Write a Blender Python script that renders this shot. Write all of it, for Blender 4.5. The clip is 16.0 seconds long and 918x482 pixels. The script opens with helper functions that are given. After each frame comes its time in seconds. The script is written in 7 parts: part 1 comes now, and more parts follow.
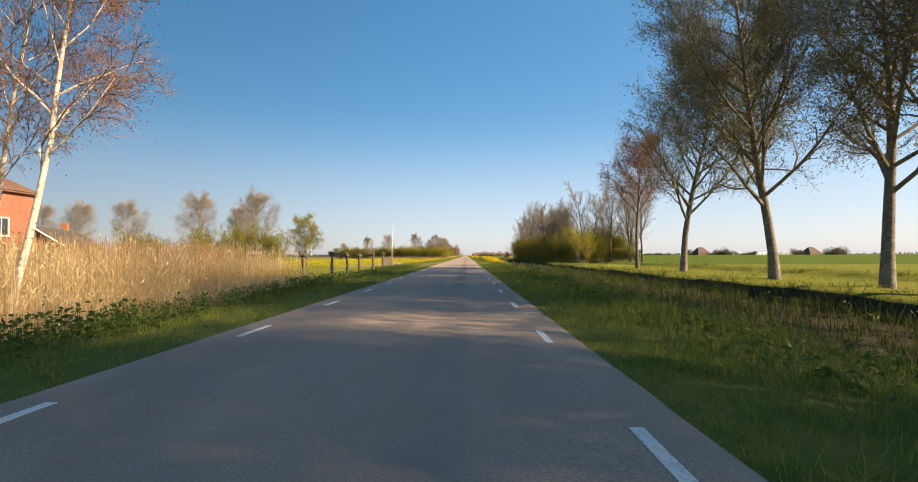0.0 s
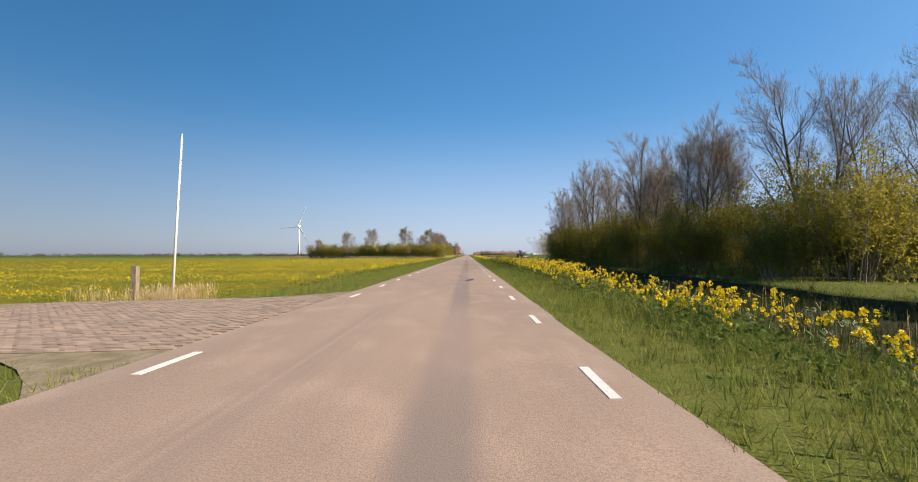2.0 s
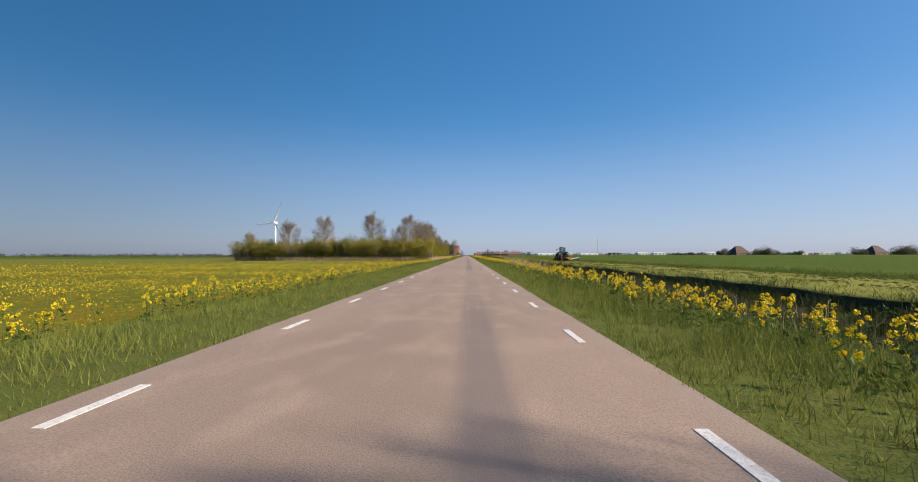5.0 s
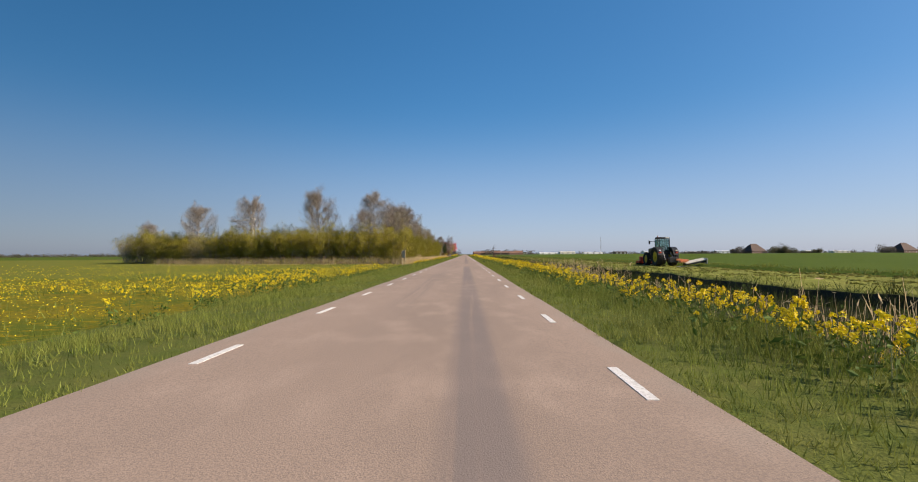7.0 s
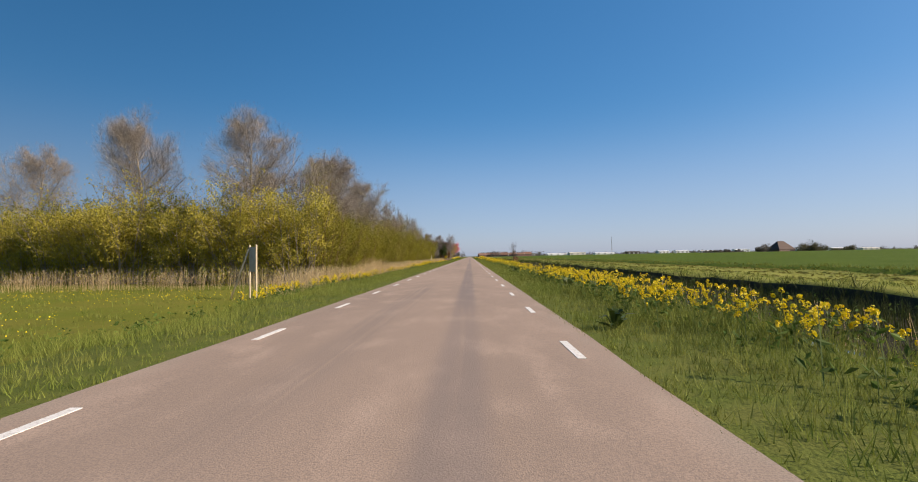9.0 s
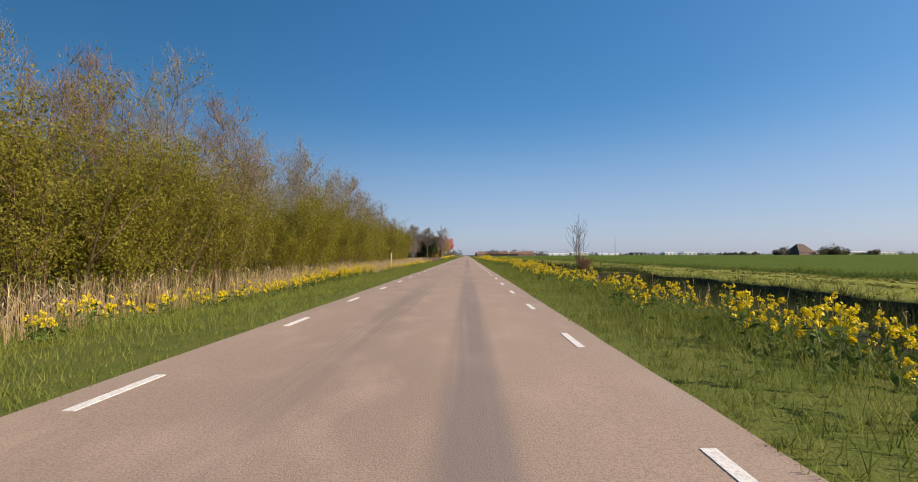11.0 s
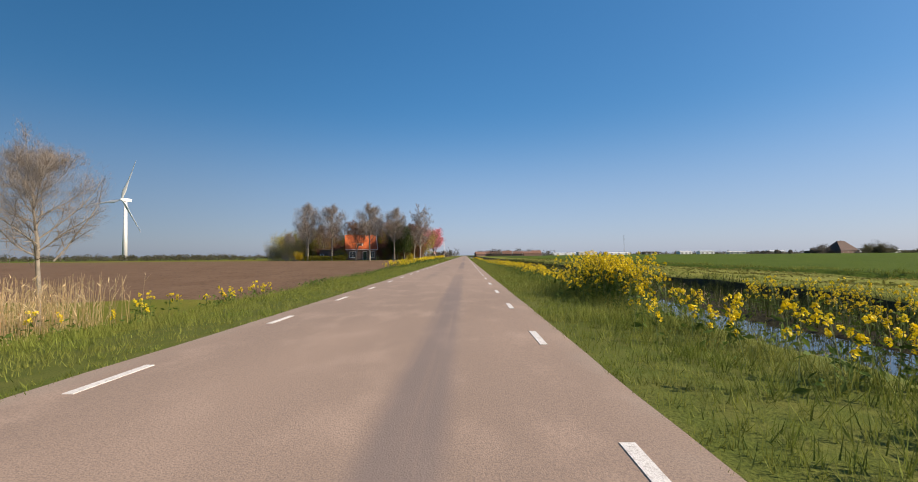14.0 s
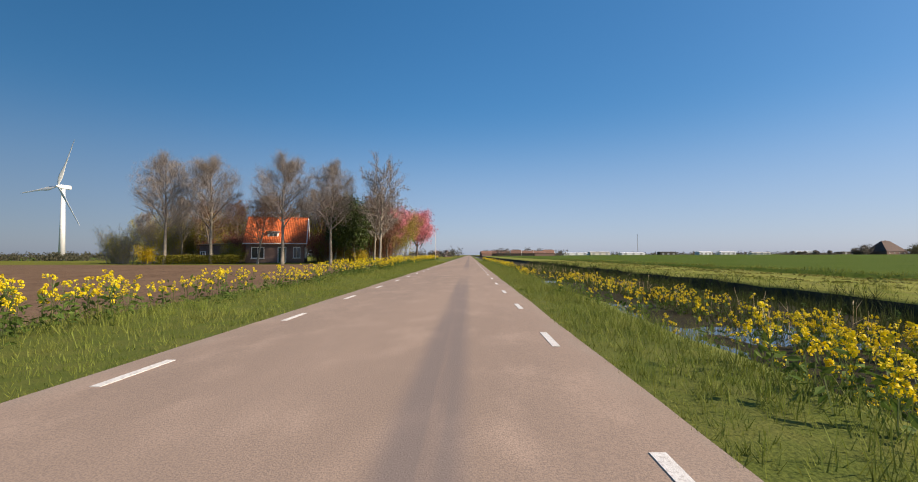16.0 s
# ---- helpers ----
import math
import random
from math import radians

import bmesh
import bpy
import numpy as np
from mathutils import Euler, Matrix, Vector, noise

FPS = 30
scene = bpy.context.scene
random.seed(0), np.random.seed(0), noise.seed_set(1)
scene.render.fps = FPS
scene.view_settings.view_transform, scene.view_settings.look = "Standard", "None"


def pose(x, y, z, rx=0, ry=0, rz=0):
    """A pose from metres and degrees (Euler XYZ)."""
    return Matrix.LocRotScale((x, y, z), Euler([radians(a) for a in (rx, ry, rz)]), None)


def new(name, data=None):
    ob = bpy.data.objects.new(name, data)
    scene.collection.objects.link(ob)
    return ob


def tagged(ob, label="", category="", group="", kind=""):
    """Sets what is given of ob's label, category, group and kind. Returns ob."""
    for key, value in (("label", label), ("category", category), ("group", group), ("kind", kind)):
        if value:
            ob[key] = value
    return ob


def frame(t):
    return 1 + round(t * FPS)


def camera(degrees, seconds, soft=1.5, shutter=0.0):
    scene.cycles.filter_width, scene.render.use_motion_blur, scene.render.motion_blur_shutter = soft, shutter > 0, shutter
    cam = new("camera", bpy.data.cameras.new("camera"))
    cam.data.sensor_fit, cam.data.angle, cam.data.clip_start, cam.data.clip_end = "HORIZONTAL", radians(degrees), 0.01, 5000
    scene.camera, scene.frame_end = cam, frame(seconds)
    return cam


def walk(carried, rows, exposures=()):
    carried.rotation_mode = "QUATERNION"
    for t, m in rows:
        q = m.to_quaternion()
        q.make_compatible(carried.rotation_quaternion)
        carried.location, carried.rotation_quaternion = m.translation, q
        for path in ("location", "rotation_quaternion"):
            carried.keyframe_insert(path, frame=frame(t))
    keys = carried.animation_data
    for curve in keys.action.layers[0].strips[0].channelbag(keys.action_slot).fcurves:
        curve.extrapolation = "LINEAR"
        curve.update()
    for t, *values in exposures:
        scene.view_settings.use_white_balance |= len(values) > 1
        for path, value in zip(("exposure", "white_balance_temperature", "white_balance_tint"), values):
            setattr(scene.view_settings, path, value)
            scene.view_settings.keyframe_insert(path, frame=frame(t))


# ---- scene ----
# ---------- camera and its drive ----------
# The road runs along +y, z = 0 on the asphalt, x = 0 on the road's middle line.
EYE = 1.18
cam = camera(91.9, 16.0, soft=1.0, shutter=0.0)


def row(t, y, x, yaw, pitch, roll):
    return (t, pose(x, y, EYE, 90 + pitch, roll, yaw))


PATH = [
    row(0.0, 0.0, 1.10, 0.95, 1.85, 0.20), row(0.5, 13.6, 1.14, 1.35, 2.05, 0.20), row(1.0, 27.2, 1.12, 1.40, 1.95, 0.20),
    row(1.5, 40.8, 1.07, 1.30, 1.80, 0.15), row(2.0, 54.4, 1.03, 1.10, 1.75, 0.15), row(2.5, 68.0, 1.00, 1.25, 2.10, -0.10),
    row(3.0, 81.6, 0.92, 1.15, 1.70, 0.30), row(3.5, 95.2, 0.87, 1.45, 1.80, 0.30), row(4.0, 108.8, 0.79, 1.40, 1.75, 0.00),
    row(4.5, 122.4, 0.73, 1.25, 1.80, 0.10), row(5.3, 144.2, 0.66, 0.95, 1.80, 0.10), row(6.0, 163.2, 0.63, 0.70, 1.75, 0.05),
    row(6.5, 176.8, 0.65, 0.70, 1.75, 0.05), row(7.0, 190.4, 0.74, 0.85, 1.70, 0.30), row(7.5, 204.0, 0.85, 0.45, 1.85, 0.50),
    row(8.0, 217.6, 0.99, 0.25, 1.85, 0.90), row(8.5, 231.2, 1.08, 1.15, 1.75, 0.50), row(9.0, 244.9, 0.98, 1.45, 2.00, 1.05),
    row(9.6, 261.4, 0.87, 1.25, 1.85, 0.50), row(10.5, 286.3, 0.80, 1.05, 1.80, 0.20), row(11.5, 314.3, 0.79, 0.98, 1.85, 0.00),
    row(12.0, 328.2, 0.80, 0.95, 1.85, -0.30), row(12.5, 342.2, 0.83, 0.95, 1.90, 0.00), row(13.0, 356.1, 0.90, 0.50, 1.80, 0.00),
    row(13.5, 370.2, 1.02, 0.35, 1.60, 0.25), row(14.0, 384.2, 1.22, 0.80, 1.85, 0.45), row(14.5, 398.2, 1.24, 0.85, 2.25, 0.80),
    row(15.0, 412.2, 1.15, 1.10, 2.25, 0.84), row(15.5, 426.2, 1.09, 0.95, 1.40, 0.15), row(16.0, 440.3, 1.13, 1.35, 1.80, 0.20)]
EXPOSURES = [(0.0, 1.10, 9200, 14), (1.0, 1.14, 9000, 14), (1.6, 0.95, 8100, 14), (2.05, 0.72, 7300, 14), (2.45, 0.44, 6850, 14), (4.2, 0.44, 6850, 14), (6.3, 0.44, 7150, 14), (16.0, 0.44, 7200, 14)]
walk(cam, PATH, EXPOSURES)

# ---------- sky and sun ----------
SUN_EL, SUN_AZ = radians(33), radians(106)
SUN_DIR = Vector((math.sin(SUN_AZ) * math.cos(SUN_EL), math.cos(SUN_AZ) * math.cos(SUN_EL), math.sin(SUN_EL)))
world = bpy.data.worlds.new("sky")
scene.world = world
world.use_nodes = True
wn = world.node_tree.nodes
wl = world.node_tree.links
wn.clear()
sky = wn.new("ShaderNodeTexSky")
sky.sky_type = "NISHITA"
sky.sun_disc = False
sky.sun_elevation = SUN_EL
sky.sun_rotation = SUN_AZ
sky.altitude = 0
sky.air_density = 0.90
sky.dust_density = 1.0
sky.ozone_density = 7.0
even = wn.new("ShaderNodeGamma")
even.inputs["Gamma"].default_value = 0.679
deep = wn.new("ShaderNodeHueSaturation")
deep.inputs["Saturation"].default_value = 1.43
# ground haze thickening towards the horizon
up = wn.new("ShaderNodeTexCoord")
height_of = wn.new("ShaderNodeSeparateXYZ")
haze = wn.new("ShaderNodeMapRange")
haze.interpolation_type = "SMOOTHERSTEP"
for key, value in (("From Min", 0.0), ("From Max", 0.347), ("To Min", 0.526), ("To Max", 0.0)):
    haze.inputs[key].default_value = value
# the whole sky is brighter on the sun's side
glow = wn.new("ShaderNodeMapRange")
glow.interpolation_type = "SMOOTHERSTEP"
for key, value in (("From Min", -1.095), ("From Max", 0.288), ("To Min", 0.097), ("To Max", 0.185)):
    glow.inputs[key].default_value = value
veil = wn.new("ShaderNodeMix")
veil.data_type = "RGBA"
veil.inputs[7].default_value = (1.66, 2.04, 3.04, 1)
wbg = wn.new("ShaderNodeBackground")
wout = wn.new("ShaderNodeOutputWorld")
wl.new(sky.outputs[0], even.inputs["Color"])
wl.new(even.outputs[0], deep.inputs["Color"])
wl.new(up.outputs["Generated"], height_of.inputs[0])
wl.new(height_of.outputs["Z"], haze.inputs["Value"])
wl.new(height_of.outputs["X"], glow.inputs["Value"])
wl.new(glow.outputs[0], wbg.inputs["Strength"])
wl.new(haze.outputs[0], veil.inputs["Factor"])
wl.new(deep.outputs[0], veil.inputs[6])
wl.new(veil.outputs[2], wbg.inputs["Color"])
wl.new(wbg.outputs[0], wout.inputs["Surface"])
sun_data = bpy.data.lights.new("sun", "SUN")
sun_data.energy = 5.0
sun_data.angle = radians(0.6)
sun_data.color = (1.0, 0.90, 0.76)
sun = new("sun", sun_data)
sun.rotation_euler = SUN_DIR.to_track_quat("Z", "Y").to_euler()
# ---------- materials ----------
def material(name, color, color2=None, scale=3.0, rough=0.8, bump=0.0, bump_scale=20.0, metal=0.0, scale2=None, color3=None,
             per_island=0.0, per_object=0.0, translucent=0.0, stretch=(1, 1, 1), specular=0.4, bump_distance=0.02):
    """A noise-varied surface: large patches between two colours, fine grain, optional third colour and relief."""
    m = bpy.data.materials.new(name)
    m.use_nodes = True
    n, l = m.node_tree.nodes, m.node_tree.links
    n.clear()
    out = n.new("ShaderNodeOutputMaterial")
    b = n.new("ShaderNodeBsdfPrincipled")
    b.inputs["Roughness"].default_value = rough
    b.inputs["Metallic"].default_value = metal
    b.inputs["Specular IOR Level"].default_value = specular
    co = n.new("ShaderNodeTexCoord")
    mp = n.new("ShaderNodeMapping")
    mp.inputs["Scale"].default_value = stretch
    l.new(co.outputs["Object"], mp.inputs["Vector"])
    color2 = color2 or tuple(c * 0.75 for c in color)

    def noise_at(sc, detail):
        t = n.new("ShaderNodeTexNoise")
        t.inputs["Scale"].default_value = sc
        t.inputs["Detail"].default_value = detail
        l.new(mp.outputs[0], t.inputs["Vector"])
        return t.outputs["Fac"]

    def mix(fac, a, c, lo=0.35, hi=0.65):
        r = n.new("ShaderNodeMapRange")
        r.inputs["From Min"].default_value, r.inputs["From Max"].default_value = lo, hi
        l.new(fac, r.inputs["Value"])
        x = n.new("ShaderNodeMix")
        x.data_type = "RGBA"
        l.new(r.outputs[0], x.inputs["Factor"])
        for v, s in ((a, x.inputs[6]), (c, x.inputs[7])):
            if isinstance(v, tuple):
                s.default_value = (*v, 1)
            else:
                l.new(v, s)
        return x.outputs[2]

    col = mix(noise_at(scale, 4), tuple(color), tuple(color2))
    if color3:
        col = mix(noise_at(scale2 or scale * 7, 5), col, tuple(color3), 0.52, 0.72)
    if per_island or per_object:
        h = n.new("ShaderNodeHueSaturation")
        src = n.new("ShaderNodeNewGeometry").outputs["Random Per Island"] if per_island else n.new("ShaderNodeObjectInfo").outputs["Random"]
        amount = per_island or per_object
        r = n.new("ShaderNodeMapRange")
        r.inputs["To Min"].default_value, r.inputs["To Max"].default_value = 1 - amount, 1 + amount
        l.new(src, r.inputs["Value"])
        l.new(r.outputs[0], h.inputs["Value"])
        l.new(col, h.inputs["Color"])
        col = h.outputs["Color"]
    l.new(col, b.inputs["Base Color"])
    if bump:
        bp = n.new("ShaderNodeBump")
        bp.inputs["Strength"].default_value = bump
        bp.inputs["Distance"].default_value = bump_distance
        l.new(noise_at(bump_scale, 6), bp.inputs["Height"])
        l.new(bp.outputs[0], b.inputs["Normal"])
    surface = b.outputs[0]
    if translucent:
        t = n.new("ShaderNodeBsdfTranslucent")
        l.new(col, t.inputs["Color"])
        x = n.new("ShaderNodeMixShader")
        x.inputs[0].default_value = translucent
        l.new(surface, x.inputs[1])
        l.new(t.outputs[0], x.inputs[2])
        surface = x.outputs[0]
    l.new(surface, out.inputs["Surface"])
    return m


def asphalt_material():
    """Chip-sealed asphalt: pinkish grey stone grain, worn wheel tracks along the road, dark tar streaks."""
    m = bpy.data.materials.new("asphalt")
    m.use_nodes = True
    n, l = m.node_tree.nodes, m.node_tree.links
    b = n["Principled BSDF"]
    b.inputs["Roughness"].default_value = 0.88
    b.inputs["Specular IOR Level"].default_value = 0.25
    co = n.new("ShaderNodeTexCoord")
    sep = n.new("ShaderNodeSeparateXYZ")
    l.new(co.outputs["Object"], sep.inputs[0])

    def noise_at(sc, detail, stretch):
        mp = n.new("ShaderNodeMapping")
        mp.inputs["Scale"].default_value = stretch
        l.new(co.outputs["Object"], mp.inputs["Vector"])
        t = n.new("ShaderNodeTexNoise")
        t.inputs["Scale"].default_value, t.inputs["Detail"].default_value = sc, detail
        l.new(mp.outputs[0], t.inputs["Vector"])
        return t.outputs["Fac"]

    def math_node(op, a, c):
        x = n.new("ShaderNodeMath")
        x.operation = op
        for v, s in ((a, x.inputs[0]), (c, x.inputs[1])):
            if isinstance(v, (int, float)):
                s.default_value = v
            else:
                l.new(v, s)
        return x.outputs[0]

    def ramp(v, lo, hi, a=0.0, c=1.0):
        r = n.new("ShaderNodeMapRange")
        r.interpolation_type = "SMOOTHSTEP"
        for k, val in (("From Min", lo), ("From Max", hi), ("To Min", a), ("To Max", c)):
            r.inputs[k].default_value = val
        l.new(v, r.inputs["Value"])
        return r.outputs[0]

    def mix(fac, a, c):
        x = n.new("ShaderNodeMix")
        x.data_type = "RGBA"
        l.new(fac, x.inputs["Factor"])
        for v, s in ((a, x.inputs[6]), (c, x.inputs[7])):
            if isinstance(v, tuple):
                s.default_value = (*v, 1)
            else:
                l.new(v, s)
        return x.outputs[2]

    def band(centre, half, soft):
        d = math_node("ABSOLUTE", math_node("SUBTRACT", sep.outputs["X"], centre), 0)
        return ramp(d, half, half + soft, 1.0, 0.0)

    col = mix(ramp(noise_at(0.35, 4, (1, 0.25, 1)), 0.35, 0.65), (0.350, 0.256, 0.195), (0.295, 0.218, 0.168))
    col = mix(ramp(noise_at(1.6, 5, (1, 0.5, 1)), 0.45, 0.75), col, (0.395, 0.290, 0.222))
    # bitumen bled up between the wheel tracks, broken along the road
    streak = math_node("MULTIPLY", band(0.84, 0.14, 0.22), ramp(noise_at(0.035, 2, (0.01, 1, 1)), 0.32, 0.54))
    col = mix(math_node("MULTIPLY", math_node("MULTIPLY", streak, 0.6), ramp(noise_at(2.2, 4, (3.0, 0.06, 1)), 0.12, 0.5)), col, (0.150, 0.130, 0.130))
    streak2 = math_node("MULTIPLY", band(-0.75, 0.12, 0.35), ramp(noise_at(0.03, 2, (0.01, 1, 1.7)), 0.45, 0.65))
    col = mix(math_node("MULTIPLY", math_node("MULTIPLY", streak2, 0.5), ramp(noise_at(3.4, 4, (4.0, 0.04, 1)), 0.3, 0.65)), col, (0.165, 0.138, 0.125))
    edge = ramp(math_node("ABSOLUTE", sep.outputs["X"], 0), 2.2, 2.7)
    col = mix(math_node("MULTIPLY", edge, ramp(noise_at(2.5, 4, (1, 0.4, 1)), 0.4, 0.65, 0.1, 0.6)), col, (0.34, 0.28, 0.225))
    grain = noise_at(60, 3, (1, 1, 1))
    col = mix(ramp(grain, 0.42, 0.62, 0.0, 0.5), col, (0.185, 0.145, 0.12))
    l.new(col, b.inputs["Base Color"])
    bp = n.new("ShaderNodeBump")
    bp.inputs["Strength"].default_value, bp.inputs["Distance"].default_value = 0.6, 0.006
    l.new(noise_at(90, 4, (1, 1, 1)), bp.inputs["Height"])
    l.new(bp.outputs[0], b.inputs["Normal"])
    return m


def glass_material(name, tint=(0.34, 0.52, 0.52)):
    m = bpy.data.materials.new(name)
    m.use_nodes = True
    b = m.node_tree.nodes["Principled BSDF"]
    b.inputs["Base Color"].default_value = (*tint, 1)
    b.inputs["Roughness"].default_value = 0.03
    b.inputs["Transmission Weight"].default_value = 0.9
    b.inputs["IOR"].default_value = 1.45
    return m


M_ASPHALT = asphalt_material()
M_PAINT = material("road_paint", (0.74, 0.72, 0.68), (0.62, 0.59, 0.55), 9, 0.7, 0.3, 80, color3=(0.42, 0.38, 0.34), scale2=35)
M_VERGE = material("verge_turf", (0.098, 0.122, 0.027), (0.128, 0.136, 0.036), 2.2, 0.9, 0.6, 30, color3=(0.056, 0.072, 0.019), scale2=42, bump_distance=0.03, specular=0.04)
M_MEADOW = material("meadow", (0.105, 0.128, 0.018), (0.175, 0.150, 0.018), 0.25, 0.9, 1.0, 12, color3=(0.34, 0.235, 0.012), scale2=2.6, bump_distance=0.1, specular=0.04)
M_LAWN = material("rough_lawn", (0.128, 0.148, 0.022), (0.165, 0.160, 0.030), 0.3, 0.9, 0.9, 14, color3=(0.14, 0.13, 0.03), scale2=5, bump_distance=0.06, specular=0.04)
M_MOWN = material("mown_grass", (0.255, 0.252, 0.058), (0.165, 0.185, 0.036), 0.6, 0.9, 0.9, 9, color3=(0.20, 0.185, 0.06), scale2=3.0, stretch=(1.6, 0.25, 1), bump_distance=0.08, specular=0.04)
M_FIELD = material("tall_grass_field", (0.066, 0.102, 0.014), (0.084, 0.118, 0.017), 0.12, 0.85, 0.9, 6, color3=(0.060, 0.10, 0.010), scale2=2.5, bump_distance=0.12, specular=0.04)
M_SOIL = material("ploughed_soil", (0.155, 0.098, 0.062), (0.185, 0.120, 0.078), 0.3, 0.95, 1.0, 5, color3=(0.10, 0.066, 0.046), scale2=3, stretch=(1.4, 0.6, 1), bump_distance=0.1, specular=0.04)
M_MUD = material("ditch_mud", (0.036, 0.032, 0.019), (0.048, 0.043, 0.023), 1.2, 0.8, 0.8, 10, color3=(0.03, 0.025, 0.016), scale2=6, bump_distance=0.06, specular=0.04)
M_BLADE = material("grass_blades", (0.165, 0.205, 0.040), (0.215, 0.228, 0.056), 0.7, 0.6, per_island=0.3, translucent=0.3, specular=0.08)
M_HAY = material("cut_grass", (0.235, 0.215, 0.062), (0.180, 0.185, 0.045), 0.7, 0.7, per_island=0.3, translucent=0.3, specular=0.08)
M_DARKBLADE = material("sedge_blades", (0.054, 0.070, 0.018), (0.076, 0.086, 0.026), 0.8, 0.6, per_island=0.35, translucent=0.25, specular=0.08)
M_REED = material("dry_reed", (0.70, 0.56, 0.34), (0.60, 0.45, 0.25), 0.8, 0.75, per_island=0.3, translucent=0.35)
M_BROWNREED = material("brown_reed", (0.52, 0.33, 0.175), (0.42, 0.26, 0.13), 0.8, 0.75, per_island=0.3, translucent=0.35)
M_STEM = material("flower_stem", (0.085, 0.125, 0.030), (0.11, 0.14, 0.04), 2, 0.6, per_island=0.2)
M_YELLOW = material("rape_flower", (0.84, 0.67, 0.018), (0.76, 0.57, 0.014), 2, 0.6, per_island=0.2, translucent=0.25)
M_WHITEFLOWER = material("umbel_flower", (0.36, 0.38, 0.22), (0.25, 0.30, 0.14), 3, 0.7, per_island=0.2, translucent=0.2)
M_PLANTLEAF = material("verge_leaf", (0.075, 0.125, 0.024), (0.100, 0.145, 0.032), 3, 0.65, per_island=0.3, translucent=0.3, specular=0.12)
M_BARK = material("grey_bark", (0.30, 0.26, 0.205), (0.19, 0.165, 0.13), 2.5, 0.9, 0.8, 18, color3=(0.24, 0.215, 0.17), scale2=9)
M_DARKBARK = material("dark_bark", (0.085, 0.066, 0.05), (0.125, 0.10, 0.075), 2, 0.9, 0.8, 16, color3=(0.15, 0.14, 0.09), scale2=8)
M_WHITEBARK = material("birch_bark", (0.62, 0.56, 0.48), (0.50, 0.42, 0.34), 1.5, 0.7, 0.4, 14, color3=(0.10, 0.08, 0.07), scale2=7, stretch=(1, 1, 3))
M_TWIG = material("twigs", (0.305, 0.264, 0.228), (0.228, 0.192, 0.160), 2, 0.85, translucent=0.25)
M_REDTWIG = material("budding_twigs", (0.26, 0.155, 0.105), (0.19, 0.12, 0.085), 2, 0.85, translucent=0.25)
M_OLIVELEAF = material("young_leaf", (0.255, 0.226, 0.032), (0.190, 0.178, 0.028), 0.8, 0.7, per_island=0.35, translucent=0.45, specular=0.15)
M_ALDERLEAF = material("alder_leaf", (0.165, 0.165, 0.050), (0.130, 0.135, 0.042), 0.8, 0.6, per_island=0.35, translucent=0.35, specular=0.15)
M_ALDERBARK = material("alder_bark", (0.21, 0.182, 0.150), (0.105, 0.090, 0.072), 2.5, 0.9, 0.8, 18, color3=(0.34, 0.315, 0.26), scale2=9)
M_GREENLEAF = material("green_leaf", (0.165, 0.168, 0.028), (0.185, 0.178, 0.034), 0.8, 0.7, per_island=0.35, translucent=0.5, specular=0.15)
M_DARKLEAF = material("dark_leaf", (0.055, 0.090, 0.018), (0.075, 0.105, 0.022), 0.8, 0.45, per_island=0.35, translucent=0.2)
M_WILLOWLEAF = material("willow_leaf", (0.275, 0.250, 0.034), (0.215, 0.200, 0.030), 0.5, 0.7, per_island=0.3, translucent=0.5, specular=0.1)
# willow yellow lifted so the sunlit face's brightness sits in the leaf colour
M_SUNCATKIN = material("willow_catkin", (0.44, 0.375, 0.063), (0.345, 0.300, 0.055), 0.5, 0.7, per_island=0.3, translucent=0.4, specular=0.1)
M_PINK = material("pink_blossom", (0.70, 0.27, 0.31), (0.60, 0.20, 0.24), 1, 0.6, per_island=0.3, translucent=0.35)
M_REDLEAF = material("copper_leaf", (0.24, 0.085, 0.05), (0.19, 0.075, 0.05), 1, 0.6, per_island=0.3, translucent=0.3)
M_YELLOWLEAF = material("forsythia", (0.55, 0.38, 0.012), (0.42, 0.32, 0.015), 1, 0.6, per_island=0.25, translucent=0.3)
M_WOOD = material("weathered_wood", (0.30, 0.24, 0.17), (0.21, 0.165, 0.115), 3, 0.85, 0.5, 30, stretch=(1, 1, 0.2), color3=(0.14, 0.11, 0.08), scale2=12)
M_PALEWOOD = material("stripped_pole", (0.52, 0.43, 0.30), (0.42, 0.34, 0.23), 3, 0.8, 0.4, 30, stretch=(1, 1, 0.2))
M_WHITE = material("white_paint", (0.78, 0.78, 0.77), (0.72, 0.72, 0.70), 2, 0.45, 0.1, 30)
M_CREAM = material("cream_paint", (0.66, 0.62, 0.52), (0.58, 0.54, 0.45), 2, 0.6, 0.1, 30)
M_BRICK = material("dark_brick", (0.20, 0.125, 0.10), (0.155, 0.10, 0.085), 1.3, 0.9, 0.6, 12, color3=(0.25, 0.16, 0.125), scale2=9)
M_REDBRICK = material("red_brick", (0.33, 0.125, 0.075), (0.27, 0.10, 0.065), 1.0, 0.9, 0.6, 12, color3=(0.38, 0.17, 0.11), scale2=9)
M_TILE = material("orange_tile", (0.56, 0.135, 0.035), (0.46, 0.105, 0.030), 1.0, 0.75, 0.4, 10, per_island=0.25, color3=(0.40, 0.12, 0.05), scale2=6)
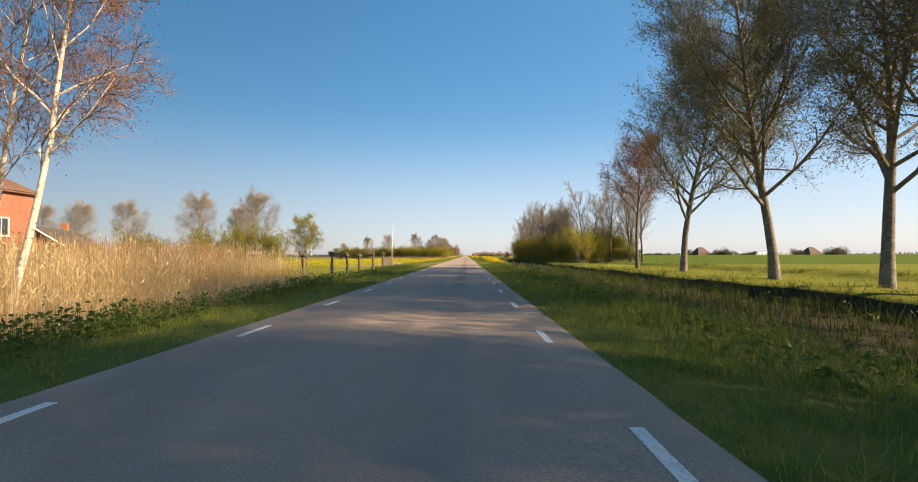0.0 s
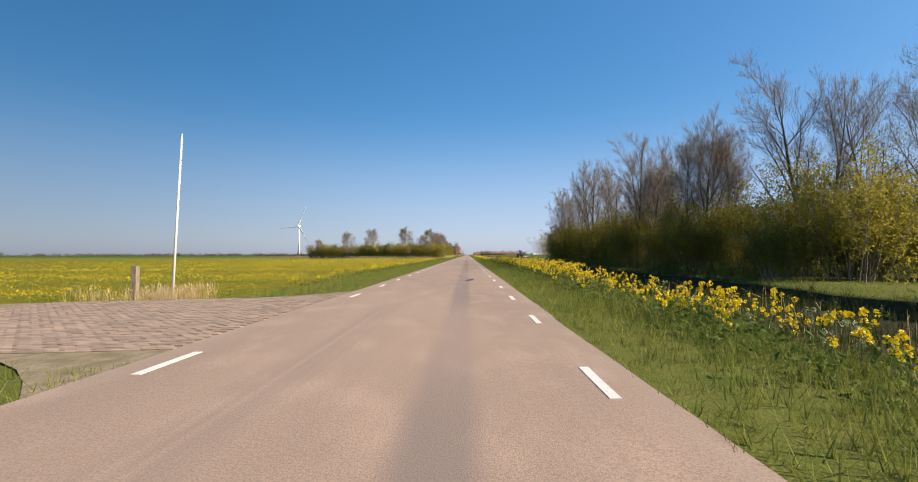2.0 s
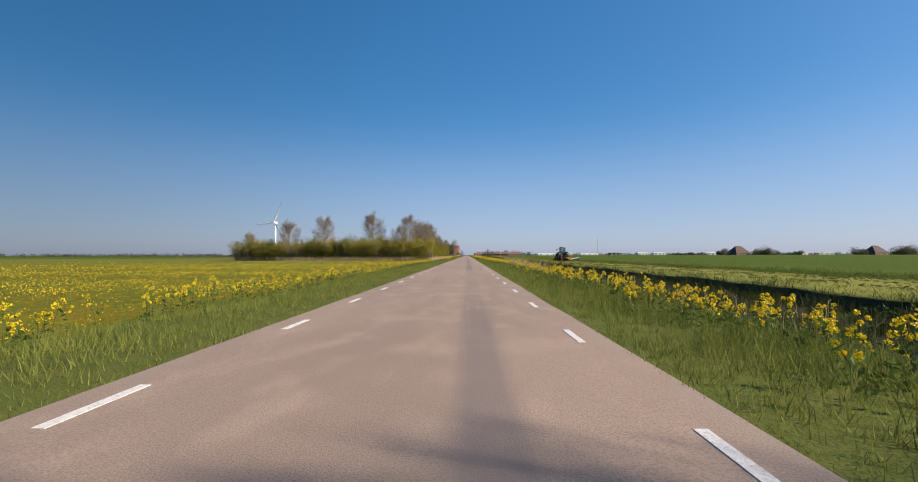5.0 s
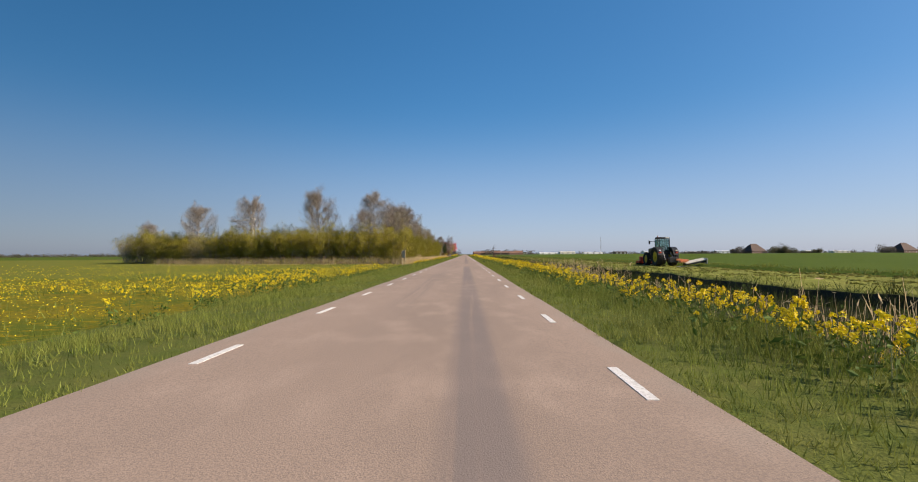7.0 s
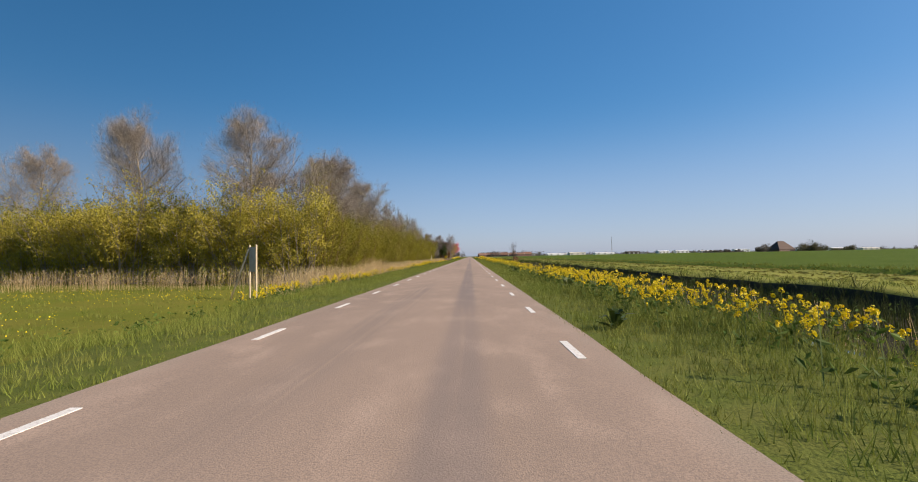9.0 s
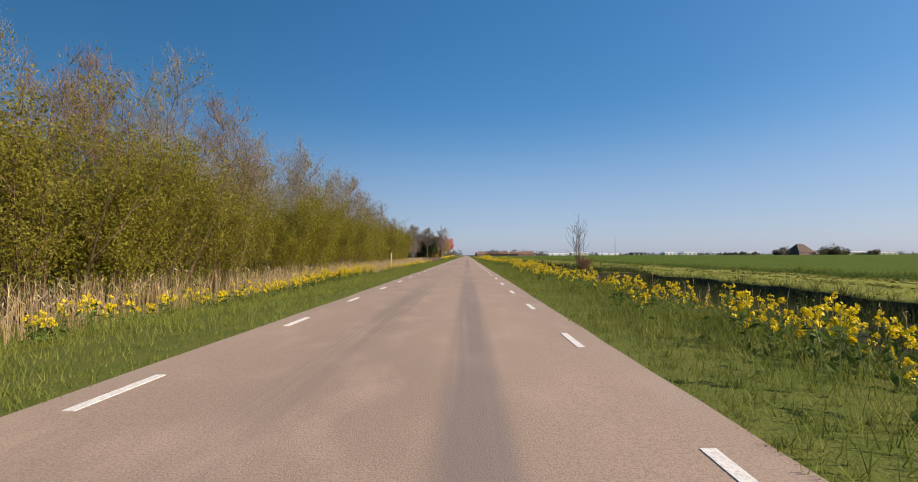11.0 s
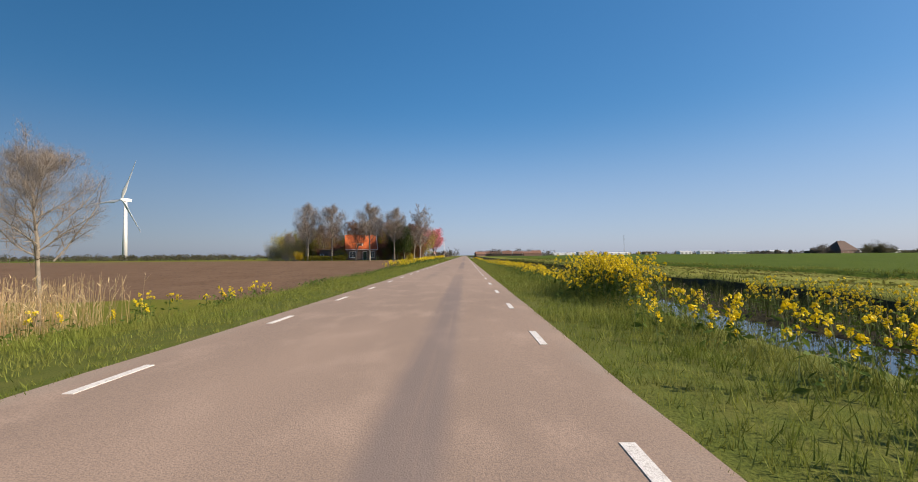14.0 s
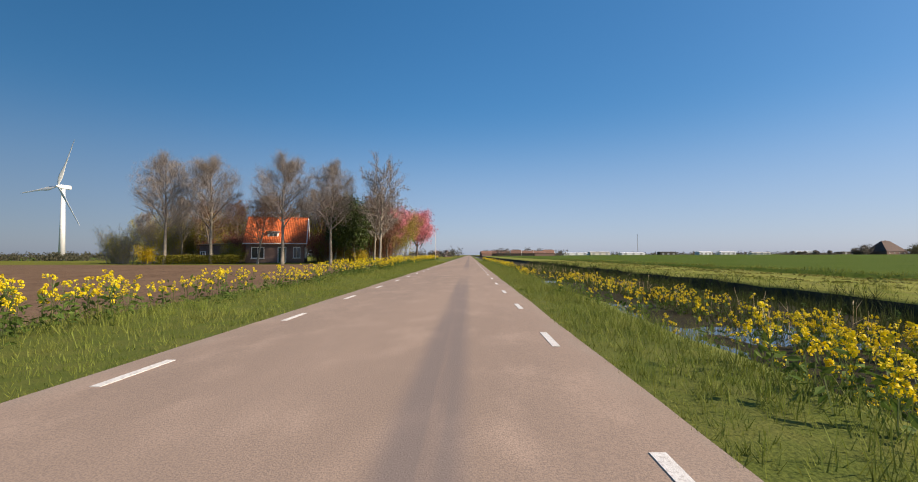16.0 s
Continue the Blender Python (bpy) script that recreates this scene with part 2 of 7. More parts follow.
M_THATCH = material("thatch", (0.098, 0.082, 0.066), (0.080, 0.068, 0.055), 0.6, 0.95, 0.8, 4, color3=(0.10, 0.085, 0.06), scale2=3)
M_PANE = material("window_glass", (0.03, 0.035, 0.04), (0.045, 0.05, 0.055), 2, 0.06, specular=0.6)
M_GLASS = glass_material("cab_glass")
M_ROOFBROWN = material("brown_tile", (0.24, 0.125, 0.085), (0.19, 0.105, 0.075), 0.6, 0.8, 0.3, 8)
M_OLDTILE = material("old_tile", (0.115, 0.072, 0.057), (0.085, 0.058, 0.048), 0.4, 0.85, 0.3, 6)
M_TAR = material("bitumen", (0.050, 0.046, 0.045), (0.075, 0.066, 0.060), 6, 0.6, 0.4, 60)
M_TYRE = material("tyre_rubber", (0.022, 0.021, 0.020), (0.035, 0.032, 0.028), 5, 0.85, 0.4, 25)
M_TGREEN = material("tractor_green", (0.014, 0.045, 0.018), (0.012, 0.036, 0.015), 3, 0.4, color3=(0.035, 0.04, 0.022), scale2=6)
M_RIM = material("yellow_rim", (0.68, 0.48, 0.015), (0.55, 0.38, 0.02), 3, 0.45)
M_BLACK = material("black_plastic", (0.018, 0.018, 0.019), (0.028, 0.027, 0.026), 3, 0.5)
M_RED = material("mower_red", (0.55, 0.045, 0.018), (0.42, 0.04, 0.02), 3, 0.5)
M_ORANGE = material("mower_orange", (0.62, 0.20, 0.07), (0.5, 0.17, 0.07), 3, 0.55, color3=(0.4, 0.22, 0.13), scale2=8)
M_STEEL = material("grey_steel", (0.42, 0.41, 0.39), (0.34, 0.33, 0.31), 4, 0.45, metal=0.6)
M_PAVER = material("clinker_paver", (0.32, 0.235, 0.175), (0.26, 0.195, 0.150), 1.2, 0.9, 0.5, 30, per_island=0.25)
M_PAVERO = material("clinker_brick", (0.32, 0.235, 0.175), (0.26, 0.195, 0.150), 1.2, 0.9, 0.5, 30, per_object=0.22)
M_GRAVEL = material("gravel", (0.30, 0.24, 0.155), (0.17, 0.14, 0.075), 3, 0.95, 0.9, 30, color3=(0.16, 0.13, 0.09), scale2=20)
M_FARWOOD = material("far_trees", (0.165, 0.148, 0.128), (0.13, 0.12, 0.10), 0.05, 0.95, per_island=0.12, translucent=0.5)
M_FARGREEN = material("far_green_trees", (0.115, 0.108, 0.062), (0.09, 0.088, 0.055), 0.05, 0.95, per_island=0.12, translucent=0.5)
M_YELLOWPOST = material("yellow_plastic", (0.75, 0.55, 0.03), (0.65, 0.47, 0.03), 4, 0.5)


def water_material():
    m = bpy.data.materials.new("ditch_water")
    m.use_nodes = True
    n, l = m.node_tree.nodes, m.node_tree.links
    b = n["Principled BSDF"]
    b.inputs["Base Color"].default_value = (0.035, 0.034, 0.024, 1)
    b.inputs["Roughness"].default_value = 0.06
    b.inputs["Specular IOR Level"].default_value = 0.6
    t = n.new("ShaderNodeTexNoise")
    t.inputs["Scale"].default_value = 6
    bp = n.new("ShaderNodeBump")
    bp.inputs["Strength"].default_value, bp.inputs["Distance"].default_value = 0.05, 0.01
    l.new(t.outputs["Fac"], bp.inputs["Height"])
    l.new(bp.outputs[0], b.inputs["Normal"])
    return m


M_WATER = water_material()
# ---------- building helpers ----------
class Soup:
    """Collects vertices and faces in arrays and turns them into one mesh."""

    def __init__(self):
        self.v, self.f, self.m, self.mats, self.count = [], [], [], [], 0

    def add(self, verts, faces, mat):
        if mat not in self.mats:
            self.mats.append(mat)
        faces = np.asarray(faces, dtype=np.int64)
        if len(faces) == 0:
            return self
        self.v.append(np.asarray(verts, dtype=np.float64).reshape(-1, 3))
        self.f.append(faces + self.count)
        self.m.append(np.full(len(faces), self.mats.index(mat)))
        self.count += len(self.v[-1])
        return self

    def mesh(self, name, smooth=False):
        me = bpy.data.meshes.new(name)
        v = np.concatenate(self.v)
        sizes = np.concatenate([np.full(len(f), f.shape[1]) for f in self.f])
        loops = np.concatenate([f.ravel() for f in self.f])
        me.vertices.add(len(v))
        me.vertices.foreach_set("co", v.ravel())
        me.loops.add(len(loops))
        me.loops.foreach_set("vertex_index", loops.astype(np.int32))
        me.polygons.add(len(sizes))
        me.polygons.foreach_set("loop_start", np.concatenate(([0], np.cumsum(sizes)[:-1])).astype(np.int32))
        me.polygons.foreach_set("material_index", np.concatenate(self.m).astype(np.int32))
        me.polygons.foreach_set("use_smooth", np.full(len(sizes), smooth))
        for m in self.mats:
            me.materials.append(m)
        me.update(calc_edges=True)
        me.validate()
        return me

    def thing(self, name, smooth=False, parent=None):
        ob = new(name, self.mesh(name, smooth))
        ob.parent = parent
        return ob


def part(name, bm, mat, parent=None, label="", smooth=False):
    """Links a bmesh as one mesh object under a thing or a part."""
    me = bpy.data.meshes.new(name)
    bm.to_mesh(me)
    bm.free()
    if smooth:
        me.polygons.foreach_set("use_smooth", [True] * len(me.polygons))
    me.materials.append(mat)
    ob = new(name, me)
    ob.parent = parent
    return tagged(ob, label)


def empty(name, x=0.0, y=0.0, z=0.0, turn=0.0):
    ob = new(name)
    ob.matrix_basis = pose(x, y, z, 0, 0, turn)
    return ob


def bm_box(size, at=(0, 0, 0), turn=(0, 0, 0), bevel=0.0, bm=None, taper=1.0):
    """A bevelled box centred at a point; taper narrows its top."""
    bm = bm or bmesh.new()
    r = bmesh.ops.create_cube(bm, size=1.0)
    vs = r["verts"]
    for v in vs:
        if v.co.z > 0:
            v.co.x *= taper
            v.co.y *= taper
    m = pose(*at, *turn) @ Matrix.Diagonal((*size, 1))
    bmesh.ops.transform(bm, matrix=m, verts=vs)
    if bevel:
        es = list({e for v in vs for e in v.link_edges})
        bmesh.ops.bevel(bm, geom=es, offset=bevel, segments=2, affect="EDGES", profile=0.6)
    return bm


def bm_tube(p0, p1, r0, r1=None, sides=10, bm=None):
    bm = bm or bmesh.new()
    a, b = Vector(p0), Vector(p1)
    d = b - a
    r = bmesh.ops.create_cone(bm, cap_ends=True, segments=sides, radius1=r0, radius2=r0 if r1 is None else r1, depth=d.length)
    m = Matrix.Translation((a + b) / 2) @ d.to_track_quat("Z", "Y").to_matrix().to_4x4()
    bmesh.ops.transform(bm, matrix=m, verts=r["verts"])
    return bm


def bm_prism(profile, depth, axis="x"):
    """A closed outline of (a, b) pairs drawn in the plane across the axis and pushed along it by depth, centred."""
    bm = bmesh.new()
    place = {"x": lambda a, b, d: (d, a, b), "y": lambda a, b, d: (a, d, b), "z": lambda a, b, d: (a, b, d)}[axis]
    lo = [bm.verts.new(place(a, b, -depth / 2)) for a, b in profile]
    hi = [bm.verts.new(place(a, b, depth / 2)) for a, b in profile]
    bm.faces.new(lo)
    bm.faces.new(hi[::-1])
    for i in range(len(profile)):
        j = (i + 1) % len(profile)
        bm.faces.new((lo[j], lo[i], hi[i], hi[j]))
    bmesh.ops.recalc_face_normals(bm, faces=bm.faces)
    return bm


# ---------- ground ----------
LEFT_PROFILE = ((-4000, -0.78), (-30, -0.78), (-12, -0.78), (-9.2, -0.74), (-8, -0.62), (-6.5, -0.40), (-5, -0.20), (-3.6, -0.07), (-2.7, -0.035), (0, -0.06))
RIGHT_PROFILE = ((0, -0.06), (2.7, -0.035), (3.6, -0.06), (4.6, -0.11), (5.6, -0.19), (6.25, -0.34), (6.95, -0.95), (7.4, -1.15), (8.1, -1.02), (8.7, -0.90), (11, -0.93), (14.8, -0.92),
                 (15.2, -0.36), (15.7, -0.27), (17.5, -0.24), (25.4, -0.30), (25.9, -0.06), (40, -0.10), (4000, -0.2))
PL = np.array(LEFT_PROFILE)
PR = np.array(RIGHT_PROFILE)
DRIVE_Y0, DRIVE_Y1 = 60.0, 67.5


def ground_z(x, y):
    """The land's height: a raised road, a gentle fall to the meadow, a ditch with a marshy ledge and a far bank."""
    x, y = np.asarray(x, float), np.asarray(y, float)
    open_water = np.clip((y - 436) / 8, 0, 1) * np.clip((x - 4.0) / 1.5, 0, 1) * np.clip((9.5 - x) / 1.5, 0, 1)
    x = x + 1.5 * open_water
    z = np.where(x < 0, np.interp(x, PL[:, 0], PL[:, 1]), np.interp(x, PR[:, 0], PR[:, 1]))
    wave = 0.05 * np.sin(x * 0.9 + y * 0.31) + 0.04 * np.sin(y * 0.77 - x * 0.4) + 0.03 * np.sin(y * 1.9 + x * 1.3)
    z = z + wave * np.clip((np.abs(x) - 3.2) / 2.5, 0, 1) * np.clip(300 / (np.abs(x) + 300), 0, 1)
    ramp = np.clip((y - (DRIVE_Y0 - 3)) / 3, 0, 1) * np.clip(((DRIVE_Y1 + 3) - y) / 3, 0, 1)
    level = np.where(x < -2.7, np.maximum(-0.05 + (x + 2.7) * 0.022, -0.6), z)
    z = np.where(x < -2.7, z * (1 - ramp) + np.maximum(z, level) * ramp, z)
    # the ploughed field climbs to the farm's low mound
    mound = np.interp(y, (396, 410, 440, 497, 545, 620), (0, 0.12, 0.28, 0.85, 0.85, 0)) * np.clip((-4.0 - x) / 3.5, 0, 1) * np.clip((x + 240) / 110, 0, 1)
    z = z + mound
    silt = np.clip((368 - y) / 10, 0, 1) * (1 - np.clip((y - 246) / 5, 0, 1) * np.clip((276 - y) / 6, 0, 1))
    z = np.where((x > 5.5) & (x < 12), z * (1 - silt) + np.maximum(z, -0.90 - 0.04 * np.sin(y * 0.6)) * silt, z)
    z = z - 0.30 * np.clip((y - 386) / 4, 0, 1) * np.clip((410 - y) / 4, 0, 1) * np.clip((x - 7.2) / 0.8, 0, 1) * np.clip((10.4 - x) / 0.8, 0, 1)
    culvert = np.clip((y - 334.5) / 1.5, 0, 1) * np.clip((343 - y) / 1.5, 0, 1)
    return np.where(x > 2.7, z * (1 - culvert) + np.maximum(z, -0.06 - (x - 2.7) * 0.02) * culvert, z)


GX = np.array([-4000, -2000, -1000, -600, -300, -180, -120, -90, -70, -50, -40, -32, -26, -20, -16, -13, -11, -9.6, -9.0, -8, -7, -6, -5, -4.2, -3.5, -2.9, -2.5, 0,
               2.5, 2.9, 3.5, 4.2, 5, 5.6, 6.25, 6.6, 6.95, 7.4, 8.2, 8.8, 9.6, 10.5, 12, 13.6, 14.8, 15.0, 15.2, 15.7, 17.5, 19, 22, 25.4, 25.9, 28, 32, 40, 55, 80, 120, 200, 350, 600, 1000, 2000, 4000], float)
GY = np.concatenate(([-4000, -1500, -500, -200, -100], np.arange(-60, 570, 1.5), [580, 600, 640, 700, 800, 1000, 1300, 1800, 2600, 4600])).astype(float)


def ground_material_index(x, y):
    """0 verge, 1 meadow, 2 lawn, 3 mown, 4 tall field, 5 soil, 6 mud."""
    k = np.zeros(x.shape, int)
    k[(x < -9.0)] = 1
    k[(x < -9.0) & (y < 70)] = 2
    k[(x < -6.0) & (y > 228) & (y < 404)] = 2
    k[(x < -7.0) & (y > 404) & (y < 496)] = 5
    k[(x < -9.6) & (y >= 496)] = 2
    k[(x < -200) & (y > 404)] = 4
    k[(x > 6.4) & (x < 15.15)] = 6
    k[(x > 15.15)] = 3
    k[(x > 25.6)] = 4
    k[(x > 15.15) & (y < 55)] = 2
    # darker verge turf here puts the wood's shade into the ground colour
    k[(x > 15.15) & (x < 34) & (y > 66) & (y < 146)] = 0
    k[(x > 6.4) & (x < 15.15) & (y > 335.5) & (y < 342)] = 0
    return k


def build_ground():
    x, y = np.meshgrid(GX, GY)
    v = np.stack([x, y, ground_z(x, y)], -1).reshape(-1, 3)
    w = len(GX)
    i, j = np.meshgrid(np.arange(w - 1), np.arange(len(GY) - 1))
    a = (j * w + i).ravel()
    f = np.stack([a, a + 1, a + w + 1, a + w], -1)
    kind = ground_material_index((GX[i] + GX[i + 1]).ravel() / 2, (GY[j] + GY[j + 1]).ravel() / 2)
    s = Soup()
    mats = (M_VERGE, M_MEADOW, M_LAWN, M_MOWN, M_FIELD, M_SOIL, M_MUD)
    s.add(v, f, M_VERGE)
    s.mats = list(mats)
    s.m = [kind]
    return tagged(s.thing("ground", smooth=True), "flat grass polder land with a ditch and fields", "ground", kind="structure")


ground = build_ground()


def build_road():
    """An asphalt slab with a slight crown and ragged edges."""
    ys = np.concatenate((np.arange(-60, 520, 0.8), np.arange(520, 700, 8), np.arange(700, 1700, 60)))
    rng = np.random.default_rng(3)
    n = len(ys)
    rag = np.convolve(rng.normal(0, 0.022, n + 4), np.ones(3) / 3, "same")[2:-2]
    rag2 = np.convolve(rng.normal(0, 0.022, n + 4), np.ones(3) / 3, "same")[2:-2]
    cols = [(-2.68 + rag, -0.09), (-2.66 + rag, 0.0), (np.full(n, -1.6), 0.012), (np.zeros(n), 0.02), (np.full(n, 1.6), 0.012), (2.66 + rag2, 0.0), (2.68 + rag2, -0.09)]
    v = np.stack([np.stack([np.broadcast_to(cx, n), ys, np.full(n, cz)], -1) for cx, cz in cols], 1).reshape(-1, 3)
    i, j = np.meshgrid(np.arange(6), np.arange(n - 1))
    a = (j * 7 + i).ravel()
    s = Soup().add(v, np.stack([a, a + 1, a + 8, a + 7], -1), M_ASPHALT)
    return tagged(s.thing("road"), "narrow straight grey asphalt road with worn chippings", "road", kind="structure")


road = build_road()


def build_dashes():
    """One metre of white line in every four on both edges, painted a little unevenly."""
    bm = bm_box((0.10, 1.02, 0.006), bevel=0.0)
    me = bpy.data.meshes.new("edge_dash")
    bm.to_mesh(me)
    bm.free()
    me.materials.append(M_PAINT)
    rng = random.Random(5)
    for n in range(-6, 134):
        for x, y in ((-2.23, 4.0 * n * 1.0039 + 3.0), (2.23, 4.0 * n + 2.52)):
            if x < 0 and DRIVE_Y0 + 3 < y < DRIVE_Y0 + 5:
                continue
            d = new("edge_dash", me)
            d.parent = road
            d.matrix_basis = pose(x + rng.uniform(-0.015, 0.015), y + rng.uniform(-0.05, 0.05), 0.0082, 0, 0, rng.uniform(-0.4, 0.4))


build_dashes()


def build_water():
    ys = np.concatenate((np.arange(-60, 600, 4), [700, 900]))
    n = len(ys)
    v = np.concatenate([np.stack([np.full(n, x), ys, np.full(n, -0.96)], -1) for x in (6.2, 10.6)])
    k = np.arange(n - 1)
    s = Soup().add(v, np.stack([k, k + n, k + n + 1, k + 1], -1), M_WATER)
    return tagged(s.thing("ditch_water"), "still dark ditch water reflecting the sky", "water", kind="structure")


build_water()
# ---------- plant shapes ----------
def unit(v):
    return v / np.maximum(np.linalg.norm(v, axis=-1, keepdims=True), 1e-9)


def prisms(p0, p1, r0, r1, sides=3):
    """Tapered prisms round many segments at once."""
    p0, p1 = np.asarray(p0, float), np.asarray(p1, float)
    d = unit(p1 - p0)
    side = np.where(np.abs(d[:, 2:3]) < 0.9, np.array([[0, 0, 1.0]]), np.array([[1.0, 0, 0]]))
    a = unit(np.cross(d, side))
    b = np.cross(d, a)
    ang = np.arange(sides) * 2 * np.pi / sides
    ring = np.cos(ang)[None, :, None] * a[:, None] + np.sin(ang)[None, :, None] * b[:, None]
    v = np.concatenate([p0[:, None] + ring * np.asarray(r0)[:, None, None], p1[:, None] + ring * np.asarray(r1)[:, None, None]], 1)
    base = (np.arange(len(p0)) * 2 * sides)[:, None]
    k = np.arange(sides)
    f = np.stack([base + k, base + (k + 1) % sides, base + sides + (k + 1) % sides, base + sides + k], -1).reshape(-1, 4)
    return v.reshape(-1, 3), f


def sweep(pts, radii, sides=9):
    """One unbroken tapered tube along a line of points."""
    pts = np.asarray(pts, float)
    d = unit(np.gradient(pts, axis=0))
    a = unit(np.cross(d, np.array([1.0, 0.3, 0])))
    b = np.cross(d, a)
    ang = np.arange(sides) * 2 * np.pi / sides
    ring = np.cos(ang)[None, :, None] * a[:, None] + np.sin(ang)[None, :, None] * b[:, None]
    v = pts[:, None] + ring * np.asarray(radii)[:, None, None]
    k = np.arange(sides)
    base = (np.arange(len(pts) - 1) * sides)[:, None]
    f = np.stack([base + k, base + (k + 1) % sides, base + sides + (k + 1) % sides, base + sides + k], -1).reshape(-1, 4)
    return v.reshape(-1, 3), f


def leaves(at, size, rng, flat=0.0, long=1.6):
    """Small pointed leaves, each a folded pair of triangles, turned at random."""
    at = np.asarray(at, float)
    n = len(at)
    d = unit(rng.normal(size=(n, 3)) * np.array([1, 1, 1 - flat]))
    e = unit(np.cross(d, rng.normal(size=(n, 3))))
    nrm = np.cross(d, e)
    s = size * rng.uniform(0.6, 1.35, (n, 1))
    tip, mid = d * s * long / 2, e * s / 2
    v = np.stack([at - tip, at + mid + nrm * s * 0.15, at + tip, at - mid + nrm * s * 0.15], 1)
    base = (np.arange(n) * 4)[:, None]
    return v.reshape(-1, 3), base + np.array([[0, 1, 2, 3]])


def small_leaves(at, size, rng):
    """Small narrow leaves seen from afar, each one triangle, turned at random."""
    n = len(at)
    d = unit(rng.normal(size=(n, 3)) * np.array([1, 1, 1.5]))
    e = unit(np.cross(d, rng.normal(size=(n, 3))))
    s = size * rng.uniform(0.6, 1.35, (n, 1))
    v = np.stack([at - d * s * 0.5 - e * s * 0.42, at - d * s * 0.5 + e * s * 0.42, at + d * s], 1)
    return v.reshape(-1, 3), (np.arange(n) * 3)[:, None] + np.array([[0, 1, 2]])


def blades(at, height, width, rng, lean=0.35):
    """Upright tapering blades, each one thin triangle."""
    at = np.asarray(at, float)
    n = len(at)
    turn = rng.uniform(0, 2 * np.pi, n)
    side = np.stack([np.cos(turn), np.sin(turn), np.zeros(n)], -1) * (np.broadcast_to(width, n) / 2)[:, None]
    tip = rng.normal(0, lean, (n, 3)) * np.broadcast_to(height, n)[:, None]
    tip[:, 2] = np.broadcast_to(height, n) * rng.uniform(0.75, 1.1, n)
    v = np.stack([at - side, at + side, at + tip], 1)
    return v.reshape(-1, 3), (np.arange(n) * 3)[:, None] + np.array([[0, 1, 2]])


def grow(rng, base, direction, length, radius, spec, level=0, out=None):
    """A branch with its side branches. spec, level by level: pieces, children, first child's place, angle, length ratio, wander, lift, and how much the branches shorten towards the top."""
    out = [] if out is None else out
    pieces, kids, first, angle, ratio, wander, lift = spec[level][:7]
    taper = spec[level][7] if len(spec[level]) > 7 else 0.55
    p, d = np.array(base, float), unit(np.array(direction, float))
    pts = [p]
    for k in range(pieces):
        d = unit(d + rng.normal(0, wander, 3) + np.array([0, 0, lift]))
        p = p + d * length / pieces
        pts.append(p)
    last = level + 1 == len(spec)
    end = 0.25 if last else (0.3 if level else 0.18)
    for k in range(pieces):
        out.append((pts[k], pts[k + 1], radius * (1 - (1 - end) * k / pieces), radius * (1 - (1 - end) * (k + 1) / pieces), level))
    if not last:
        turn = rng.uniform(0, 6.28)
        for c in range(kids):
            u = first + (1 - first) * (c + rng.uniform(0.1, 0.9)) / kids
            k = min(int(u * pieces), pieces - 1)
            q = pts[k] + (pts[k + 1] - pts[k]) * (u * pieces - k)
            axis = unit(pts[k + 1] - pts[k])
            turn += 2.4 + rng.normal(0, 0.3)
            ref = unit(np.cross(axis, [0.3, 0.2, 1.0] if abs(axis[2]) < 0.95 else [1, 0, 0]))
            ref2 = np.cross(axis, ref)
            fan = 1.24 - 0.5 * u if level == 0 and taper >= 1 else 1.0
            a = radians(angle * fan * rng.uniform(0.7, 1.25))
            w = axis * math.cos(a) + (ref * math.cos(turn) + ref2 * math.sin(turn)) * math.sin(a)
            size = length * ratio * rng.uniform(0.7, 1.2) * (1.15 - 0.55 * u + (taper - 0.55) * (0.3 - u) if level == 0 else 1.05 - 0.3 * u)
            r = radius * (1 - (1 - end) * u) * (0.55 if level == 0 else 0.6)
            grow(rng, q, w, size, max(r, 0.006), spec, level + 1, out)
    return out


